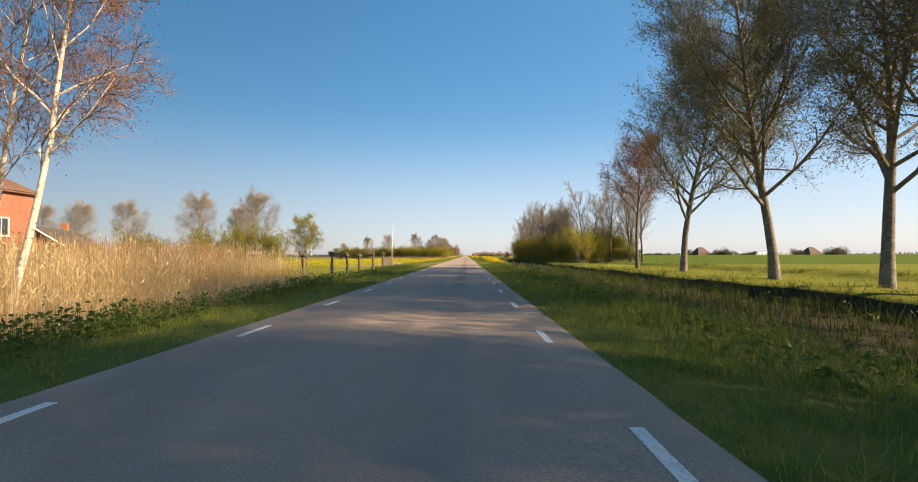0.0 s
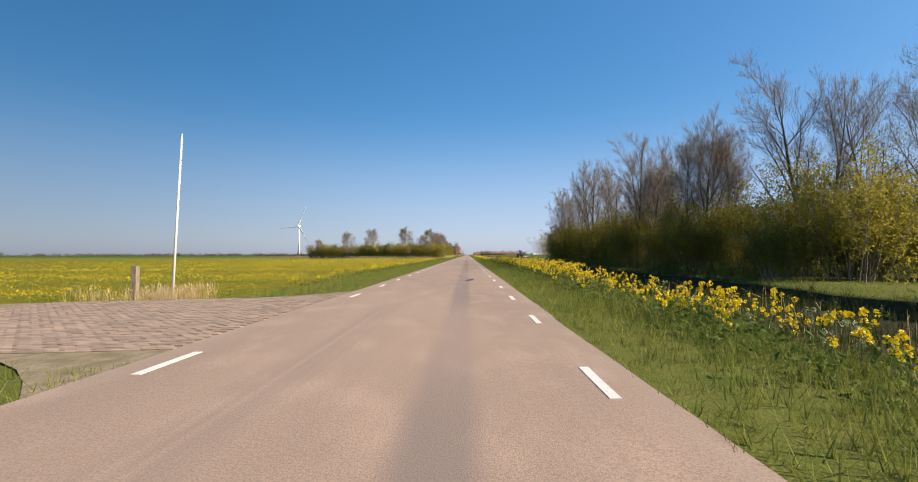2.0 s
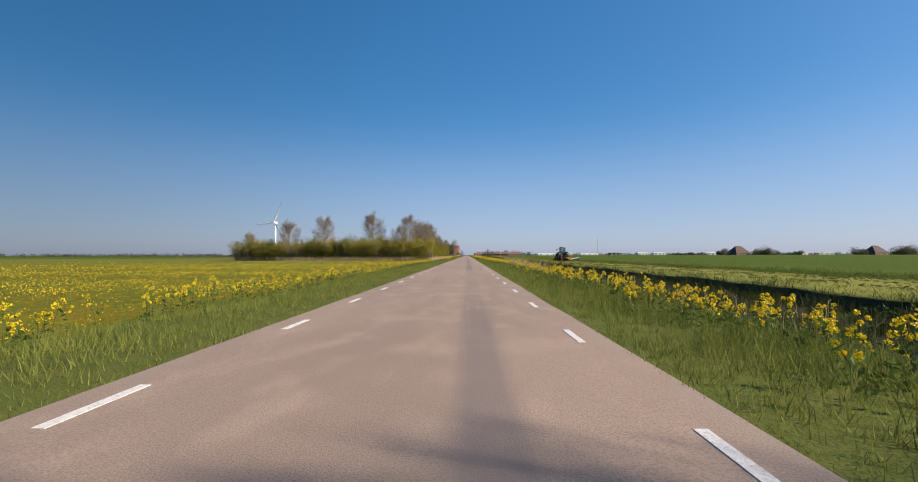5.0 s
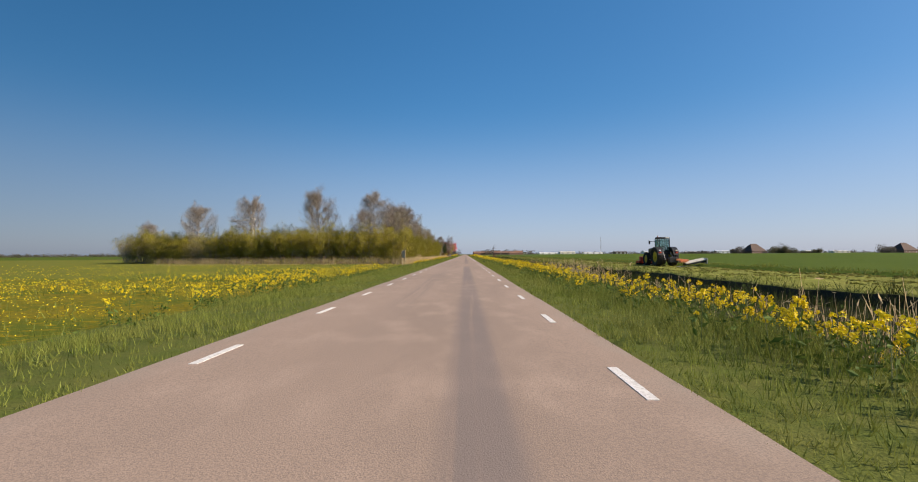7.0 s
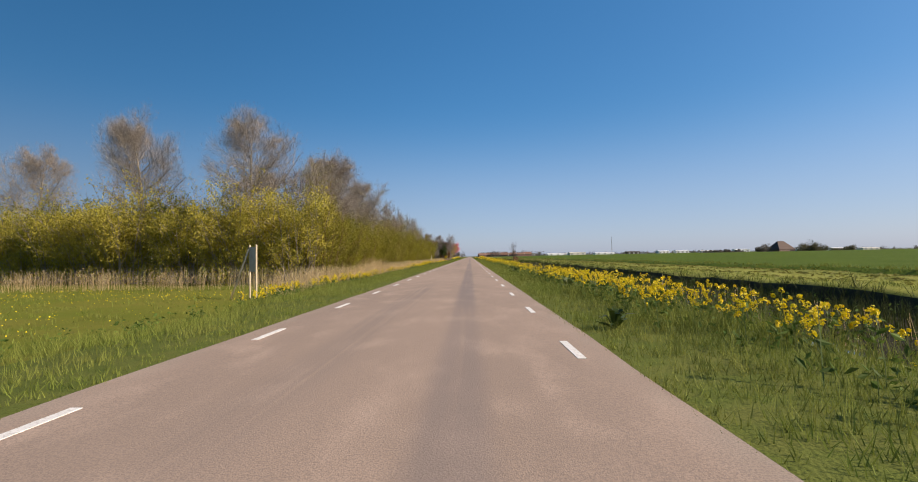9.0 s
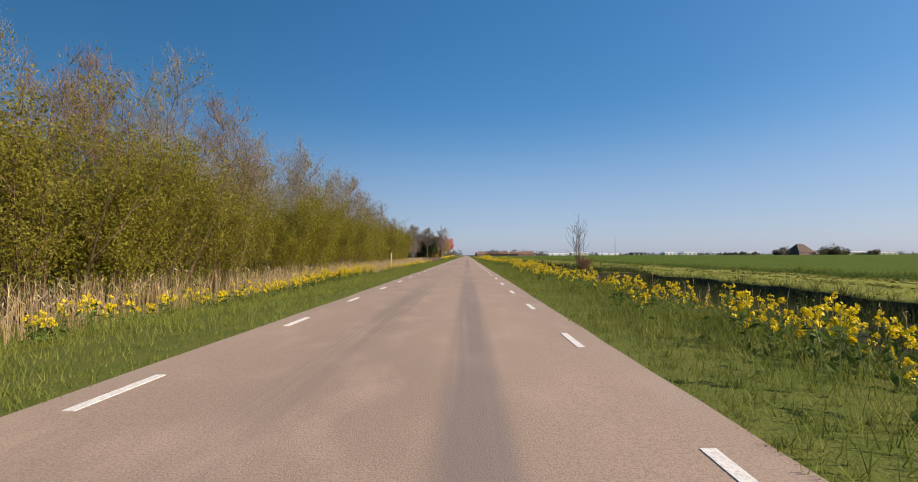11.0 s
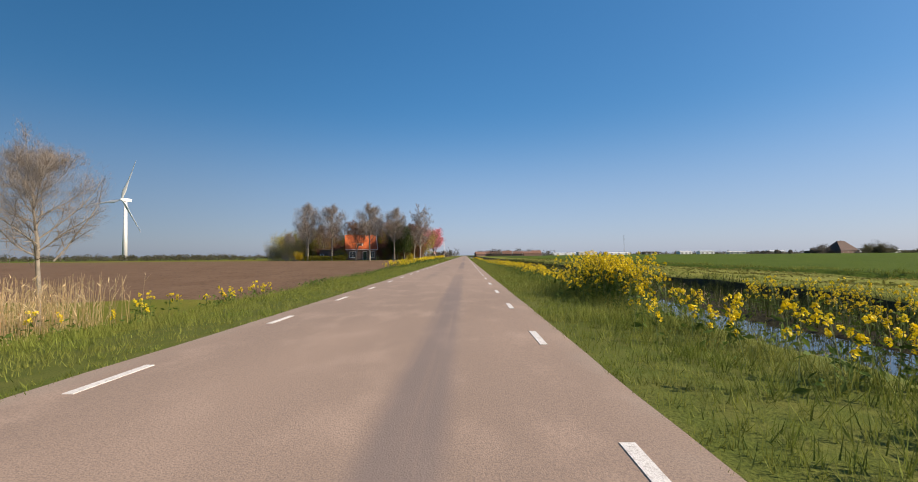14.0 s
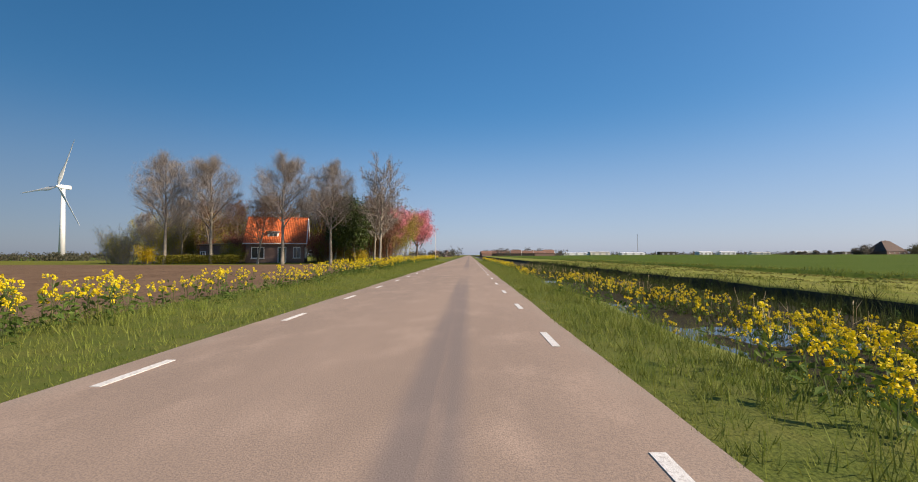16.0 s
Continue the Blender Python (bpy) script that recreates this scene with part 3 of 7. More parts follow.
TREE_SPECS = {
    # a broad round crown on a short trunk
    "round": ((6, 15, 0.22, 48, 0.74, 0.05, 0.03), (6, 11, 0.15, 38, 0.38, 0.08, 0.06), (3, 9, 0.12, 40, 0.60, 0.12, 0.04), (1, 0, 0, 0, 0, 0.15, 0.03)),
    # a ball of twigs on a clean stem
    "ball": ((8, 30, 0.24, 58, 0.60, 0.04, 0.02, 1.0), (6, 13, 0.12, 42, 0.40, 0.08, 0.04), (3, 9, 0.12, 40, 0.60, 0.12, 0.03), (1, 0, 0, 0, 0, 0.15, 0.02)),
    # a slim upright crown
    "poplar": ((9, 15, 0.35, 34, 0.30, 0.045, 0.03), (5, 8, 0.15, 32, 0.45, 0.10, 0.09), (3, 5, 0.2, 34, 0.5, 0.14, 0.06), (1, 0, 0, 0, 0, 0.15, 0.03)),
    # a thin many-twigged sapling
    "sapling": ((8, 17, 0.12, 26, 0.42, 0.04, 0.03), (4, 6, 0.15, 28, 0.5, 0.09, 0.08), (2, 3, 0.2, 32, 0.55, 0.14, 0.06), (1, 0, 0, 0, 0, 0.15, 0.03)),
    # steep limbs forking from a slim stem
    "forked": ((8, 12, 0.26, 30, 0.50, 0.05, 0.03), (6, 9, 0.15, 30, 0.40, 0.07, 0.06), (4, 6, 0.15, 34, 0.52, 0.11, 0.05), (2, 0, 0, 0, 0, 0.15, 0.04)),
    # an alder or birch with a clean stem and a tall open crown
    "alder": ((10, 30, 0.25, 46, 0.44, 0.035, 0.02), (6, 10, 0.2, 40, 0.44, 0.10, 0.05), (4, 5, 0.2, 40, 0.5, 0.16, 0.0), (2, 0, 0, 0, 0, 0.15, -0.02)),
    "birch": ((9, 16, 0.35, 40, 0.32, 0.05, 0.03), (5, 7, 0.2, 38, 0.5, 0.12, 0.0), (4, 5, 0.2, 35, 0.55, 0.15, -0.12), (3, 0, 0, 0, 0, 0.1, -0.15)),
    # a slender roadside tree, clean below
    "slender": ((9, 22, 0.42, 44, 0.40, 0.03, 0.02), (6, 9, 0.2, 40, 0.44, 0.10, 0.05), (4, 5, 0.2, 40, 0.5, 0.16, 0.0), (2, 0, 0, 0, 0, 0.15, -0.02)),
    "young": ((7, 22, 0.22, 62, 0.36, 0.03, 0.02), (4, 8, 0.15, 42, 0.45, 0.10, 0.03), (3, 4, 0.2, 40, 0.5, 0.12, 0.0), (2, 0, 0, 0, 0, 0.1, 0.0)),
}


def tree_meshes(shape, height, girth, bark, twig, leaf=None, leaf_count=0, leaf_size=0.12, seed=1, spread=0.25, fuzz=0, fine=1.0):
    """The two meshes of a tree: trunk and limbs, and the crown of twigs and leaves. The foot is at the origin."""
    rng = np.random.default_rng(seed)
    segs = grow(rng, (0, 0, -0.15), (0, 0, 1), height * 0.82, girth, TREE_SPECS[shape])
    p0, p1 = np.array([s[0] for s in segs]), np.array([s[1] for s in segs])
    r0, r1, lv = np.array([s[2] for s in segs]), np.array([s[3] for s in segs]), np.array([s[4] for s in segs])
    k = height / max(p1[:, 2].max(), 0.1)
    p0, p1 = p0 * k, p1 * k
    r0[0] *= 1.22
    if shape == "round":
        # the crown keeps to an uneven oval
        reach = ((p1[:, 0] ** 2 + p1[:, 1] ** 2) / (0.29 * height) ** 2 + ((p1[:, 2] - 0.63 * height) / (0.38 * height)) ** 2)
        reach *= 1 + 0.22 * np.sin(np.arctan2(p1[:, 1], p1[:, 0]) * 3 + p1[:, 2] * 0.9)
        ok = (reach < 1) | (lv == 0)
        p0, p1, r0, r1, lv = p0[ok], p1[ok], r0[ok], r1[ok], lv[ok]
    if shape == "ball":
        reach = ((p1[:, 0] ** 2 + p1[:, 1] ** 2) / (0.268 * height) ** 2 + ((p1[:, 2] - 0.67 * height) / (0.33 * height)) ** 2)
        reach *= 1 + 0.10 * np.sin(np.arctan2(p1[:, 1], p1[:, 0]) * 3 + p1[:, 2] * 1.1 + seed)
        ok = (reach < 1) | (lv == 0)
        p0, p1, r0, r1, lv = p0[ok], p1[ok], r0[ok], r1[ok], lv[ok]
    trunk, crown = Soup(), Soup()
    a = lv == 0
    trunk.add(*sweep(np.concatenate([p0[a], p1[a][-1:]]), np.concatenate([r0[a], r1[a][-1:]]), 9), bark)
    a = lv == 1
    crown.add(*prisms(p0[a], p1[a], r0[a], r1[a], 5), bark)
    a = lv == 2
    crown.add(*prisms(p0[a], p1[a], np.maximum(r0[a], 0.020 * fine), np.maximum(r1[a], 0.015 * fine), 3), twig)
    a = lv == 3
    crown.add(*prisms(p0[a], p1[a], np.maximum(r0[a] * fine, 0.014 * fine), np.maximum(r1[a] * fine, 0.009 * fine), 3), twig)
    if fuzz:
        ends = np.concatenate([p1[lv == 3], p0[lv == 3], p1[lv == 2]])
        at = ends[rng.integers(0, len(ends), fuzz)] + rng.normal(0, 0.22 if shape == "ball" else 0.10, (fuzz, 3))
        short = 0.6 if shape == "ball" else 1.0
        mid = np.array([0, 0, height * 0.5])
        way = unit(unit(at - mid) * 0.8 + rng.normal(0, 0.38, (fuzz, 3)) + np.array([0, 0, 0.45]))
        size = rng.uniform(0.25, 0.6, (fuzz, 1)) * height / 14 * short
        side = unit(np.cross(way, rng.normal(size=(fuzz, 3)))) * 0.011 * fine
        v = np.stack([at - side, at + side, at + way * size], 1).reshape(-1, 3)
        crown.add(v, (np.arange(fuzz) * 3)[:, None] + np.array([[0, 1, 2]]), twig)
    if leaf and leaf_count:
        ends = np.concatenate([p1[lv == 3], p1[lv == 2]])
        at = ends[rng.integers(0, len(ends), leaf_count)] + rng.normal(0, spread, (leaf_count, 3))
        crown.add(*small_leaves(at, leaf_size * 0.9, rng), leaf)
    return trunk.mesh("trunk", True), crown.mesh("crown")


def tree_from(meshes, x, y, label, turn=0.0, size=1.0, group="", name="tree", category="tree", lean=0.0):
    ob = empty(name)
    ob.matrix_basis = pose(x, y, float(ground_z(x, y)), 0, lean, 0) @ pose(0, 0, 0, 0, 0, turn) @ Matrix.Scale(size, 4)
    for me in meshes:
        c = new(me.name, me)
        c.parent = ob
    return tagged(ob, label, category, group)


def shrub_meshes(height, width, stems, leaf_count, leaf, twig, leaf_size, seed, arch=0.5, low=0.12, skirt=0):
    """Many stems fanning from one stool, with side twigs and small leaves in uneven clumps."""
    rng = np.random.default_rng(seed)
    segs, tips = [], []
    for k in range(stems):
        a = rng.uniform(0, 6.28)
        foot = np.array([math.cos(a), math.sin(a), 0]) * width * 0.18 * rng.uniform(0, 1) + np.array([0, 0, -0.1])
        out = rng.uniform(0.05, 1.0)
        d = np.array([math.cos(a) * out * arch, math.sin(a) * out * arch, 1])
        size = height * rng.uniform(0.6, 1.05) * (1.0 - 0.22 * out)
        b = grow(rng, foot, d, size, 0.03 * rng.uniform(0.6, 1.3), ((4, 6, 0.2, 26, 0.36, 0.06, 0.02), (2, 3, 0.2, 30, 0.5, 0.12, 0.05), (1, 0, 0, 0, 0, 0.15, 0)))
        segs += b
    p0, p1 = np.array([s[0] for s in segs]), np.array([s[1] for s in segs])
    r0, r1, lv = np.array([s[2] for s in segs]), np.array([s[3] for s in segs]), np.array([s[4] for s in segs])
    s = Soup()
    for level, sides, floor_r in ((0, 3, 0.014), (1, 3, 0.010)):
        a = lv == level
        s.add(*prisms(p0[a], p1[a], np.maximum(r0[a], floor_r), np.maximum(r1[a], floor_r * 0.7), sides), twig)
    a = lv == 2
    s.add(*prisms(p0[a][::2], p1[a][::2], np.full(len(p0[a][::2]), 0.008), np.full(len(p0[a][::2]), 0.005), 3), twig)
    stem_mesh = s.mesh("branchwork")
    lm = Soup()
    pts = np.concatenate([p1[lv == 1], p1[lv == 2], p0[lv == 2]])
    if skirt:
        # suckers and low leaves down to the grass
        a = rng.uniform(0, 6.28, skirt)
        low_pts = np.stack([np.cos(a), np.sin(a), np.zeros(skirt)], -1) * (width * 0.42 * rng.uniform(0.3, 1, skirt) ** 0.5)[:, None]
        low_pts[:, 2] = height * 0.34 * rng.uniform(0.02, 1, skirt)
        pts = np.concatenate([pts, low_pts])
    pts = pts[pts[:, 2] > height * low]
    # few leaves on the highest bare twig ends
    pts = pts[rng.uniform(0, 1, len(pts)) < np.clip((1.12 - pts[:, 2] / height) * 2.6, 0.05, 1)]
    clump = rng.uniform(0, 1, len(pts)) ** 0.8
    pick = rng.choice(len(pts), leaf_count, p=clump / clump.sum())
    lm.add(*small_leaves(pts[pick] + rng.normal(0, 0.17, (leaf_count, 3)), leaf_size, rng), leaf)
    return stem_mesh, lm.mesh("foliage")


# ---------- grass, reeds and flowers of the verges ----------
def patchy(x, y, k=0.23, seed=0.0):
    """A smooth 0..1 pattern for clumps along the verges."""
    return 0.5 + 0.25 * np.sin(y * k + seed) + 0.15 * np.sin(y * k * 2.7 + x * 1.1 + seed * 2) + 0.10 * np.sin(y * k * 6.1 - x * 0.7 + seed)


def verge_grass(name, x0, x1, y0, y1, per_m2, h0, h1, width, mat, seed, label, keep=None, lean=0.35):
    rng = np.random.default_rng(seed)
    n = int(abs(x1 - x0) * (y1 - y0) * per_m2)
    m = max(n // 7, 1)
    tuft = rng.integers(0, m, n)
    x, y = rng.uniform(min(x0, x1), max(x0, x1), m)[tuft] + rng.normal(0, 0.045, n), rng.uniform(y0, y1, m)[tuft] + rng.normal(0, 0.06, n)
    x = np.clip(x, min(x0, x1), max(x0, x1))
    out = (np.abs(x) - min(abs(x0), abs(x1))) / abs(x1 - x0)
    p = np.clip(patchy(x * 3, y, 1.7, seed) * 0.9 + 0.35, 0, 1) * (1 - 0.45 * out)
    ok = rng.uniform(0, 1, n) < p
    if keep is not None:
        ok &= keep(x, y)
    x, y, out = x[ok], y[ok], out[ok]
    tall = (h0 + (h1 - h0) * np.clip(out * 1.6, 0, 1)) * (0.55 + 0.9 * patchy(x * 2, y, 0.9, seed + 1)) * rng.uniform(0.6, 1.25, len(x))
    at = np.stack([x, y, ground_z(x, y) - 0.02], -1)
    s = Soup().add(*blades(at, tall, width * rng.uniform(0.7, 1.4, len(x)), rng, lean), mat)
    return tagged(s.thing(name), label, "grass", kind="stuff")


def not_drive(x, y):
    return ~((x < -2.6) & (y > DRIVE_Y0 - 1 + np.maximum(0, 3 + x)) & (y < DRIVE_Y1 + 1) & (x > -20))


def not_tilled(x, y):
    return not_drive(x, y) & ~((y > 404) & (x < -6.7))


def not_culvert(x, y):
    return ~(((y - 337.6) / 1.2) ** 2 + ((x - 4.6) / 0.5) ** 2 < 1)


def not_pool(x, y):
    return not_culvert(x, y) & ~((y > 386) & (y < 410) & (x > 5.9) & (x < 10.6))


def near_verge(x, y):
    return not_culvert(x, y) & ~((y > 380) & (y < 436) & (x > 5.5)) & ~((y >= 436) & (x > 4.5))


verge_grass("verge_grass", -2.62, -7.5, -8, 520, 270, 0.09, 0.26, 0.011, M_BLADE, 11, "bright green tufted grass on the road verge", not_tilled)
verge_grass("verge_grass", 2.62, 6.5, -8, 520, 430, 0.10, 0.42, 0.010, M_BLADE, 12, "bright green tufted grass on the ditch verge", near_verge)
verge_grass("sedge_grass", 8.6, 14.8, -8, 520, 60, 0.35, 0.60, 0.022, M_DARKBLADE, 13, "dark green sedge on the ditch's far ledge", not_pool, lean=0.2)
verge_grass("field_edge_grass", 25.6, 27.4, -8, 560, 60, 0.18, 0.30, 0.03, M_BLADE, 14, "edge of uncut tall green grass", lean=0.25)
verge_grass("bank_grass", 15.3, 18.0, -8, 540, 50, 0.12, 0.22, 0.022, M_BLADE, 15, "short green grass on the field's bank")
verge_grass("meadow_tufts", -9.0, -32, 222, 282, 30, 0.12, 0.20, 0.02, M_BLADE, 17, "rough grass tufts on the meadow before the wood")
verge_grass("garden_tufts", -9.0, -26, -8, 60, 26, 0.10, 0.18, 0.02, M_BLADE, 18, "rough grass tufts on the garden lawn", not_drive)
verge_grass("field_tufts", 16.2, 30, -8, 76, 22, 0.10, 0.16, 0.02, M_BLADE, 19, "short grass tufts on the open field end")
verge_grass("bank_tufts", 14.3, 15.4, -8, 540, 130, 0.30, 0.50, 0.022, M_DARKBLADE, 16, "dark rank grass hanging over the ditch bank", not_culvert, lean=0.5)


def reeds(name, x0, x1, y0, y1, count, h0, h1, seed, label, mat=M_REED, keep=None, lean=0.10):
    """Dry stems with a drooping leaf and a plume."""
    rng = np.random.default_rng(seed)
    x, y = rng.uniform(min(x0, x1), max(x0, x1), count), rng.uniform(y0, y1, count)
    ok = rng.uniform(0, 1, count) < np.clip(patchy(x, y, 0.5, seed) * 1.3, 0.1, 1)
    if keep is not None:
        ok &= keep(x, y)
    x, y = x[ok], y[ok]
    n = len(x)
    h = rng.uniform(h0, h1, n)
    at = np.stack([x, y, ground_z(x, y) - 0.05], -1)
    top = at + np.stack([rng.normal(0, lean, n), rng.normal(0, lean, n), np.ones(n)], -1) * h[:, None]
    s = Soup().add(*prisms(at, top, np.full(n, 0.006), np.full(n, 0.003), 3), mat)
    u = rng.uniform(0.3, 0.85, (n, 1))
    q = at + (top - at) * u
    s.add(*blades(q, 0.35 * h / h1, 0.02, rng, 0.7), mat)
    k = rng.uniform(0, 1, n) < 0.2
    s.add(*leaves(top[k], 0.030, rng, -1.2, 5.0), mat)
    return tagged(s.thing(name), label, "reeds", kind="stuff")


reeds("dry_grass_strip", -8.2, -13.5, 6, 17, 4200, 0.5, 1.0, 130, "pale dry grass in front of the reed bed")
reeds("dry_grass_strip", -7.2, -9.2, 4, 25, 3400, 0.5, 1.1, 30, "pale dry grass in front of the reed bed")
reeds("reed_bed", -8.6, -22, 4, 26.5, 14000, 1.5, 2.6, 21, "tall pale dry reed bed beside the road")
reeds("reed_bed", -12.0, -25, 9, 29, 8000, 2.2, 3.0, 121, "tall orange-brown reeds at the back of the bed", M_BROWNREED)
reeds("grass_clump", -8.0, -10.2, 22.5, 27.0, 900, 0.8, 1.25, 122, "tall bright yellow-green grass at the reed bed's end", M_SUNCATKIN)
reeds("reed_strip", -7.7, -10.5, 266, 396.5, 10800, 0.8, 1.45, 22, "dry reed strip in front of the willow wood")
reeds("reed_strip", -9.0, -60, 274.5, 280, 5000, 0.9, 1.6, 23, "dry reed strip in front of the willow wood")
reeds("reed_clump", -8.6, -16.5, 384, 396.5, 3200, 0.9, 1.5, 24, "pale dry reed clump at the wood's end")
reeds("reed_clump", -10.4, -13.4, 295, 307, 1500, 1.3, 2.1, 129, "pale fluffy reed clump before the willows")
reeds("ditch_reeds", 6.3, 9.0, 180, 198, 1000, 0.8, 1.5, 28, "pale dry reeds standing in the ditch")
reeds("ditch_reeds", 6.4, 9.0, 178, 246, 380, 0.8, 1.5, 25, "thin dry reeds standing in the ditch")
reeds("ditch_reeds", 8.0, 12.5, 221, 242, 480, 0.9, 1.7, 29, "tall pale reeds standing in the dark ditch", lean=0.16)
reeds("ditch_reeds", 8.4, 11.5, 60, 520, 2400, 0.5, 1.0, 26, "thin dry reeds standing in the ditch", keep=not_pool)
reeds("dry_grass_clump", -9.5, -13.0, 69.5, 73.5, 900, 0.5, 0.85, 27, "pale dry grass clump beside the gate")


def rape_plants(name, x, y, h, seed, label, flower=M_YELLOW):
    """Branched stems with leaves below and domes of small flowers at the tips."""
    rng = np.random.default_rng(seed)
    n = len(x)
    at = np.stack([x, y, ground_z(x, y) - 0.03], -1)
    top = at + np.stack([rng.normal(0, 0.09, n), rng.normal(0, 0.09, n), np.ones(n)], -1) * h[:, None]
    s = Soup()
    s.add(*prisms(at, top, np.full(n, 0.008), np.full(n, 0.004), 3), M_STEM)
    tips = [top]
    for k in range(4):
        u = rng.uniform(0.45, 0.85, (n, 1))
        q = at + (top - at) * u
        a = rng.uniform(0, 6.28, n)
        e = q + np.stack([np.cos(a) * 0.6, np.sin(a) * 0.6, np.full(n, 1.0)], -1) * (h * rng.uniform(0.14, 0.30, n))[:, None]
        s.add(*prisms(q, e, np.full(n, 0.004), np.full(n, 0.003), 3), M_STEM)
        tips.append(e)
    tips = np.concatenate(tips)
    # a compact dome of petals on every tip
    dome = unit(rng.normal(0, 1, (len(tips), 16, 3)) + np.array([0, 0, 0.35])) * np.array([0.031, 0.031, 0.038])
    dome *= rng.uniform(0.6, 1.25, (len(tips), 1, 1))
    s.add(*leaves((tips[:, None] + dome).reshape(-1, 3), 0.034, rng, 0.3, 1.0), flower)
    u = rng.uniform(0.06, 0.78, (n, 9, 1))
    q = at[:, None] + (top - at)[:, None] * u + rng.normal(0, 0.08, (n, 9, 3))
    s.add(*leaves(q.reshape(-1, 3), 0.055, rng, 0.2, 2.6), M_PLANTLEAF)
    return tagged(s.thing(name), label, "flowers", kind="stuff")


def belt(rng, count, centre, spread, y0, y1, clump_k, seed, floor_p=0.1, keep=None):
    y = rng.uniform(y0, y1, count)
    x = centre + rng.normal(0, spread, count)
    p = np.clip((patchy(x * 0.4, y, clump_k, seed) - 0.35) * 3, floor_p, 1)
    ok = rng.uniform(0, 1, count) < p
    if keep is not None:
        ok &= keep(x, y)
    return x[ok], y[ok]


def verge_flowers():
    rng = np.random.default_rng(31)

    def tall(y):
        return 0.64 + 0.22 * np.exp(-((y - 105) / 24) ** 2) + 0.28 * np.exp(-((y - 348) / 12) ** 2) + 0.2 * np.exp(-((y - 78) / 10) ** 2)

    x, y = belt(rng, 11500, 5.7, 0.80, 58, 545, 0.17, 1.0, 0.3, not_culvert)
    open_gap = ((y < 337.2) | (y > 345.5)) & (x > 3.75) & not_pool(x, y)
    x, y = x[open_gap], y[open_gap]
    share = np.interp(y, (58, 107, 112, 129, 135, 175, 181, 190, 196, 201, 235, 246, 300, 318, 396, 404, 418, 424, 445, 450, 472, 490), (0.9, 0.9, 0.12, 0.12, 0.4, 0.4, 0.10, 0.12, 0.8, 1.0, 1.0, 0.75, 0.65, 0.95, 0.95, 0.5, 0.5, 0.95, 0.95, 0.6, 0.6, 0.95))
    some = rng.uniform(0, 1, len(y)) < share
    x, y = x[some], y[some]
    x = np.where((y > 446) & (y < 478) & (np.sin(y * 37.0) > -0.93), x + 3.4, x)
    rape_plants("rapeseed_flowers", x, y, tall(y) * rng.uniform(0.7, 1.25, len(x)), 32, "yellow flowering rapeseed along the ditch verge")
    x, y = rng.normal(5.35, 0.36, 230), rng.uniform(394.5, 400.5, 230)
    rape_plants("rapeseed_flowers", x, y, rng.uniform(0.85, 1.3, len(x)), 131, "tall dense rapeseed clump beside the open ditch")
    x, y = rng.normal(10.9, 0.5, 85), rng.uniform(391, 400, 85)
    rape_plants("rapeseed_flowers", x, y, rng.uniform(0.8, 1.35, len(x)), 132, "loose tall rapeseed on the ditch's far ledge")
    x, y = belt(rng, 650, -8.2, 0.6, 74, 240, 0.11, 3.0, 0.12, lambda x, y: x < -6.8)
    rape_plants("rapeseed_flowers", x, y, rng.uniform(0.5, 1.0, len(x)), 33, "yellow flowering rapeseed along the meadow's edge")
    x, y = belt(rng, 1000, -14.5, 4.2, 212, 246, 0.45, 1.2, 0.05, lambda x, y: x < -8.0)
    rape_plants("rapeseed_flowers", x, y, rng.uniform(0.22, 0.48, len(x)), 38, "low yellow rapeseed patches on the meadow")
    x, y = belt(rng, 260, -7.3, 0.5, 320, 336, 0.9, 2.0, 0.25)
    rape_plants("rapeseed_flowers", x, y, rng.uniform(0.5, 0.95, len(x)), 39, "dense yellow rapeseed clump before the reed strip")
    x, y = belt(rng, 900, -7.5, 0.42, 262, 404, 0.13, 4.0, 0.22)
    rape_plants("rapeseed_flowers", x, y, rng.uniform(0.4, 0.75, len(x)), 34, "yellow flowering rapeseed before the reed strip")
    x, y = belt(rng, 1450, -6.2, 0.38, 427, 540, 0.15, 5.0, 0.35)
    rape_plants("rapeseed_flowers", x, y, rng.uniform(0.5, 0.95, len(x)), 35, "yellow flowering rapeseed along the ploughed field")
    x, y = belt(rng, 150, 6.0, 0.5, 4, 66, 0.21, 2.0, 0.2)
    rape_plants("cow_parsley", x, y, rng.uniform(0.4, 0.8, len(x)), 36, "white cow parsley in the shaded ditch verge", M_WHITEFLOWER)
    x, y = belt(rng, 150, -6.6, 0.7, 6, 58, 0.25, 2.5, 0.2)
    rape_plants("cow_parsley", x, y, rng.uniform(0.35, 0.7, len(x)), 37, "white cow parsley among dark nettles on the verge", M_WHITEFLOWER)


verge_flowers()


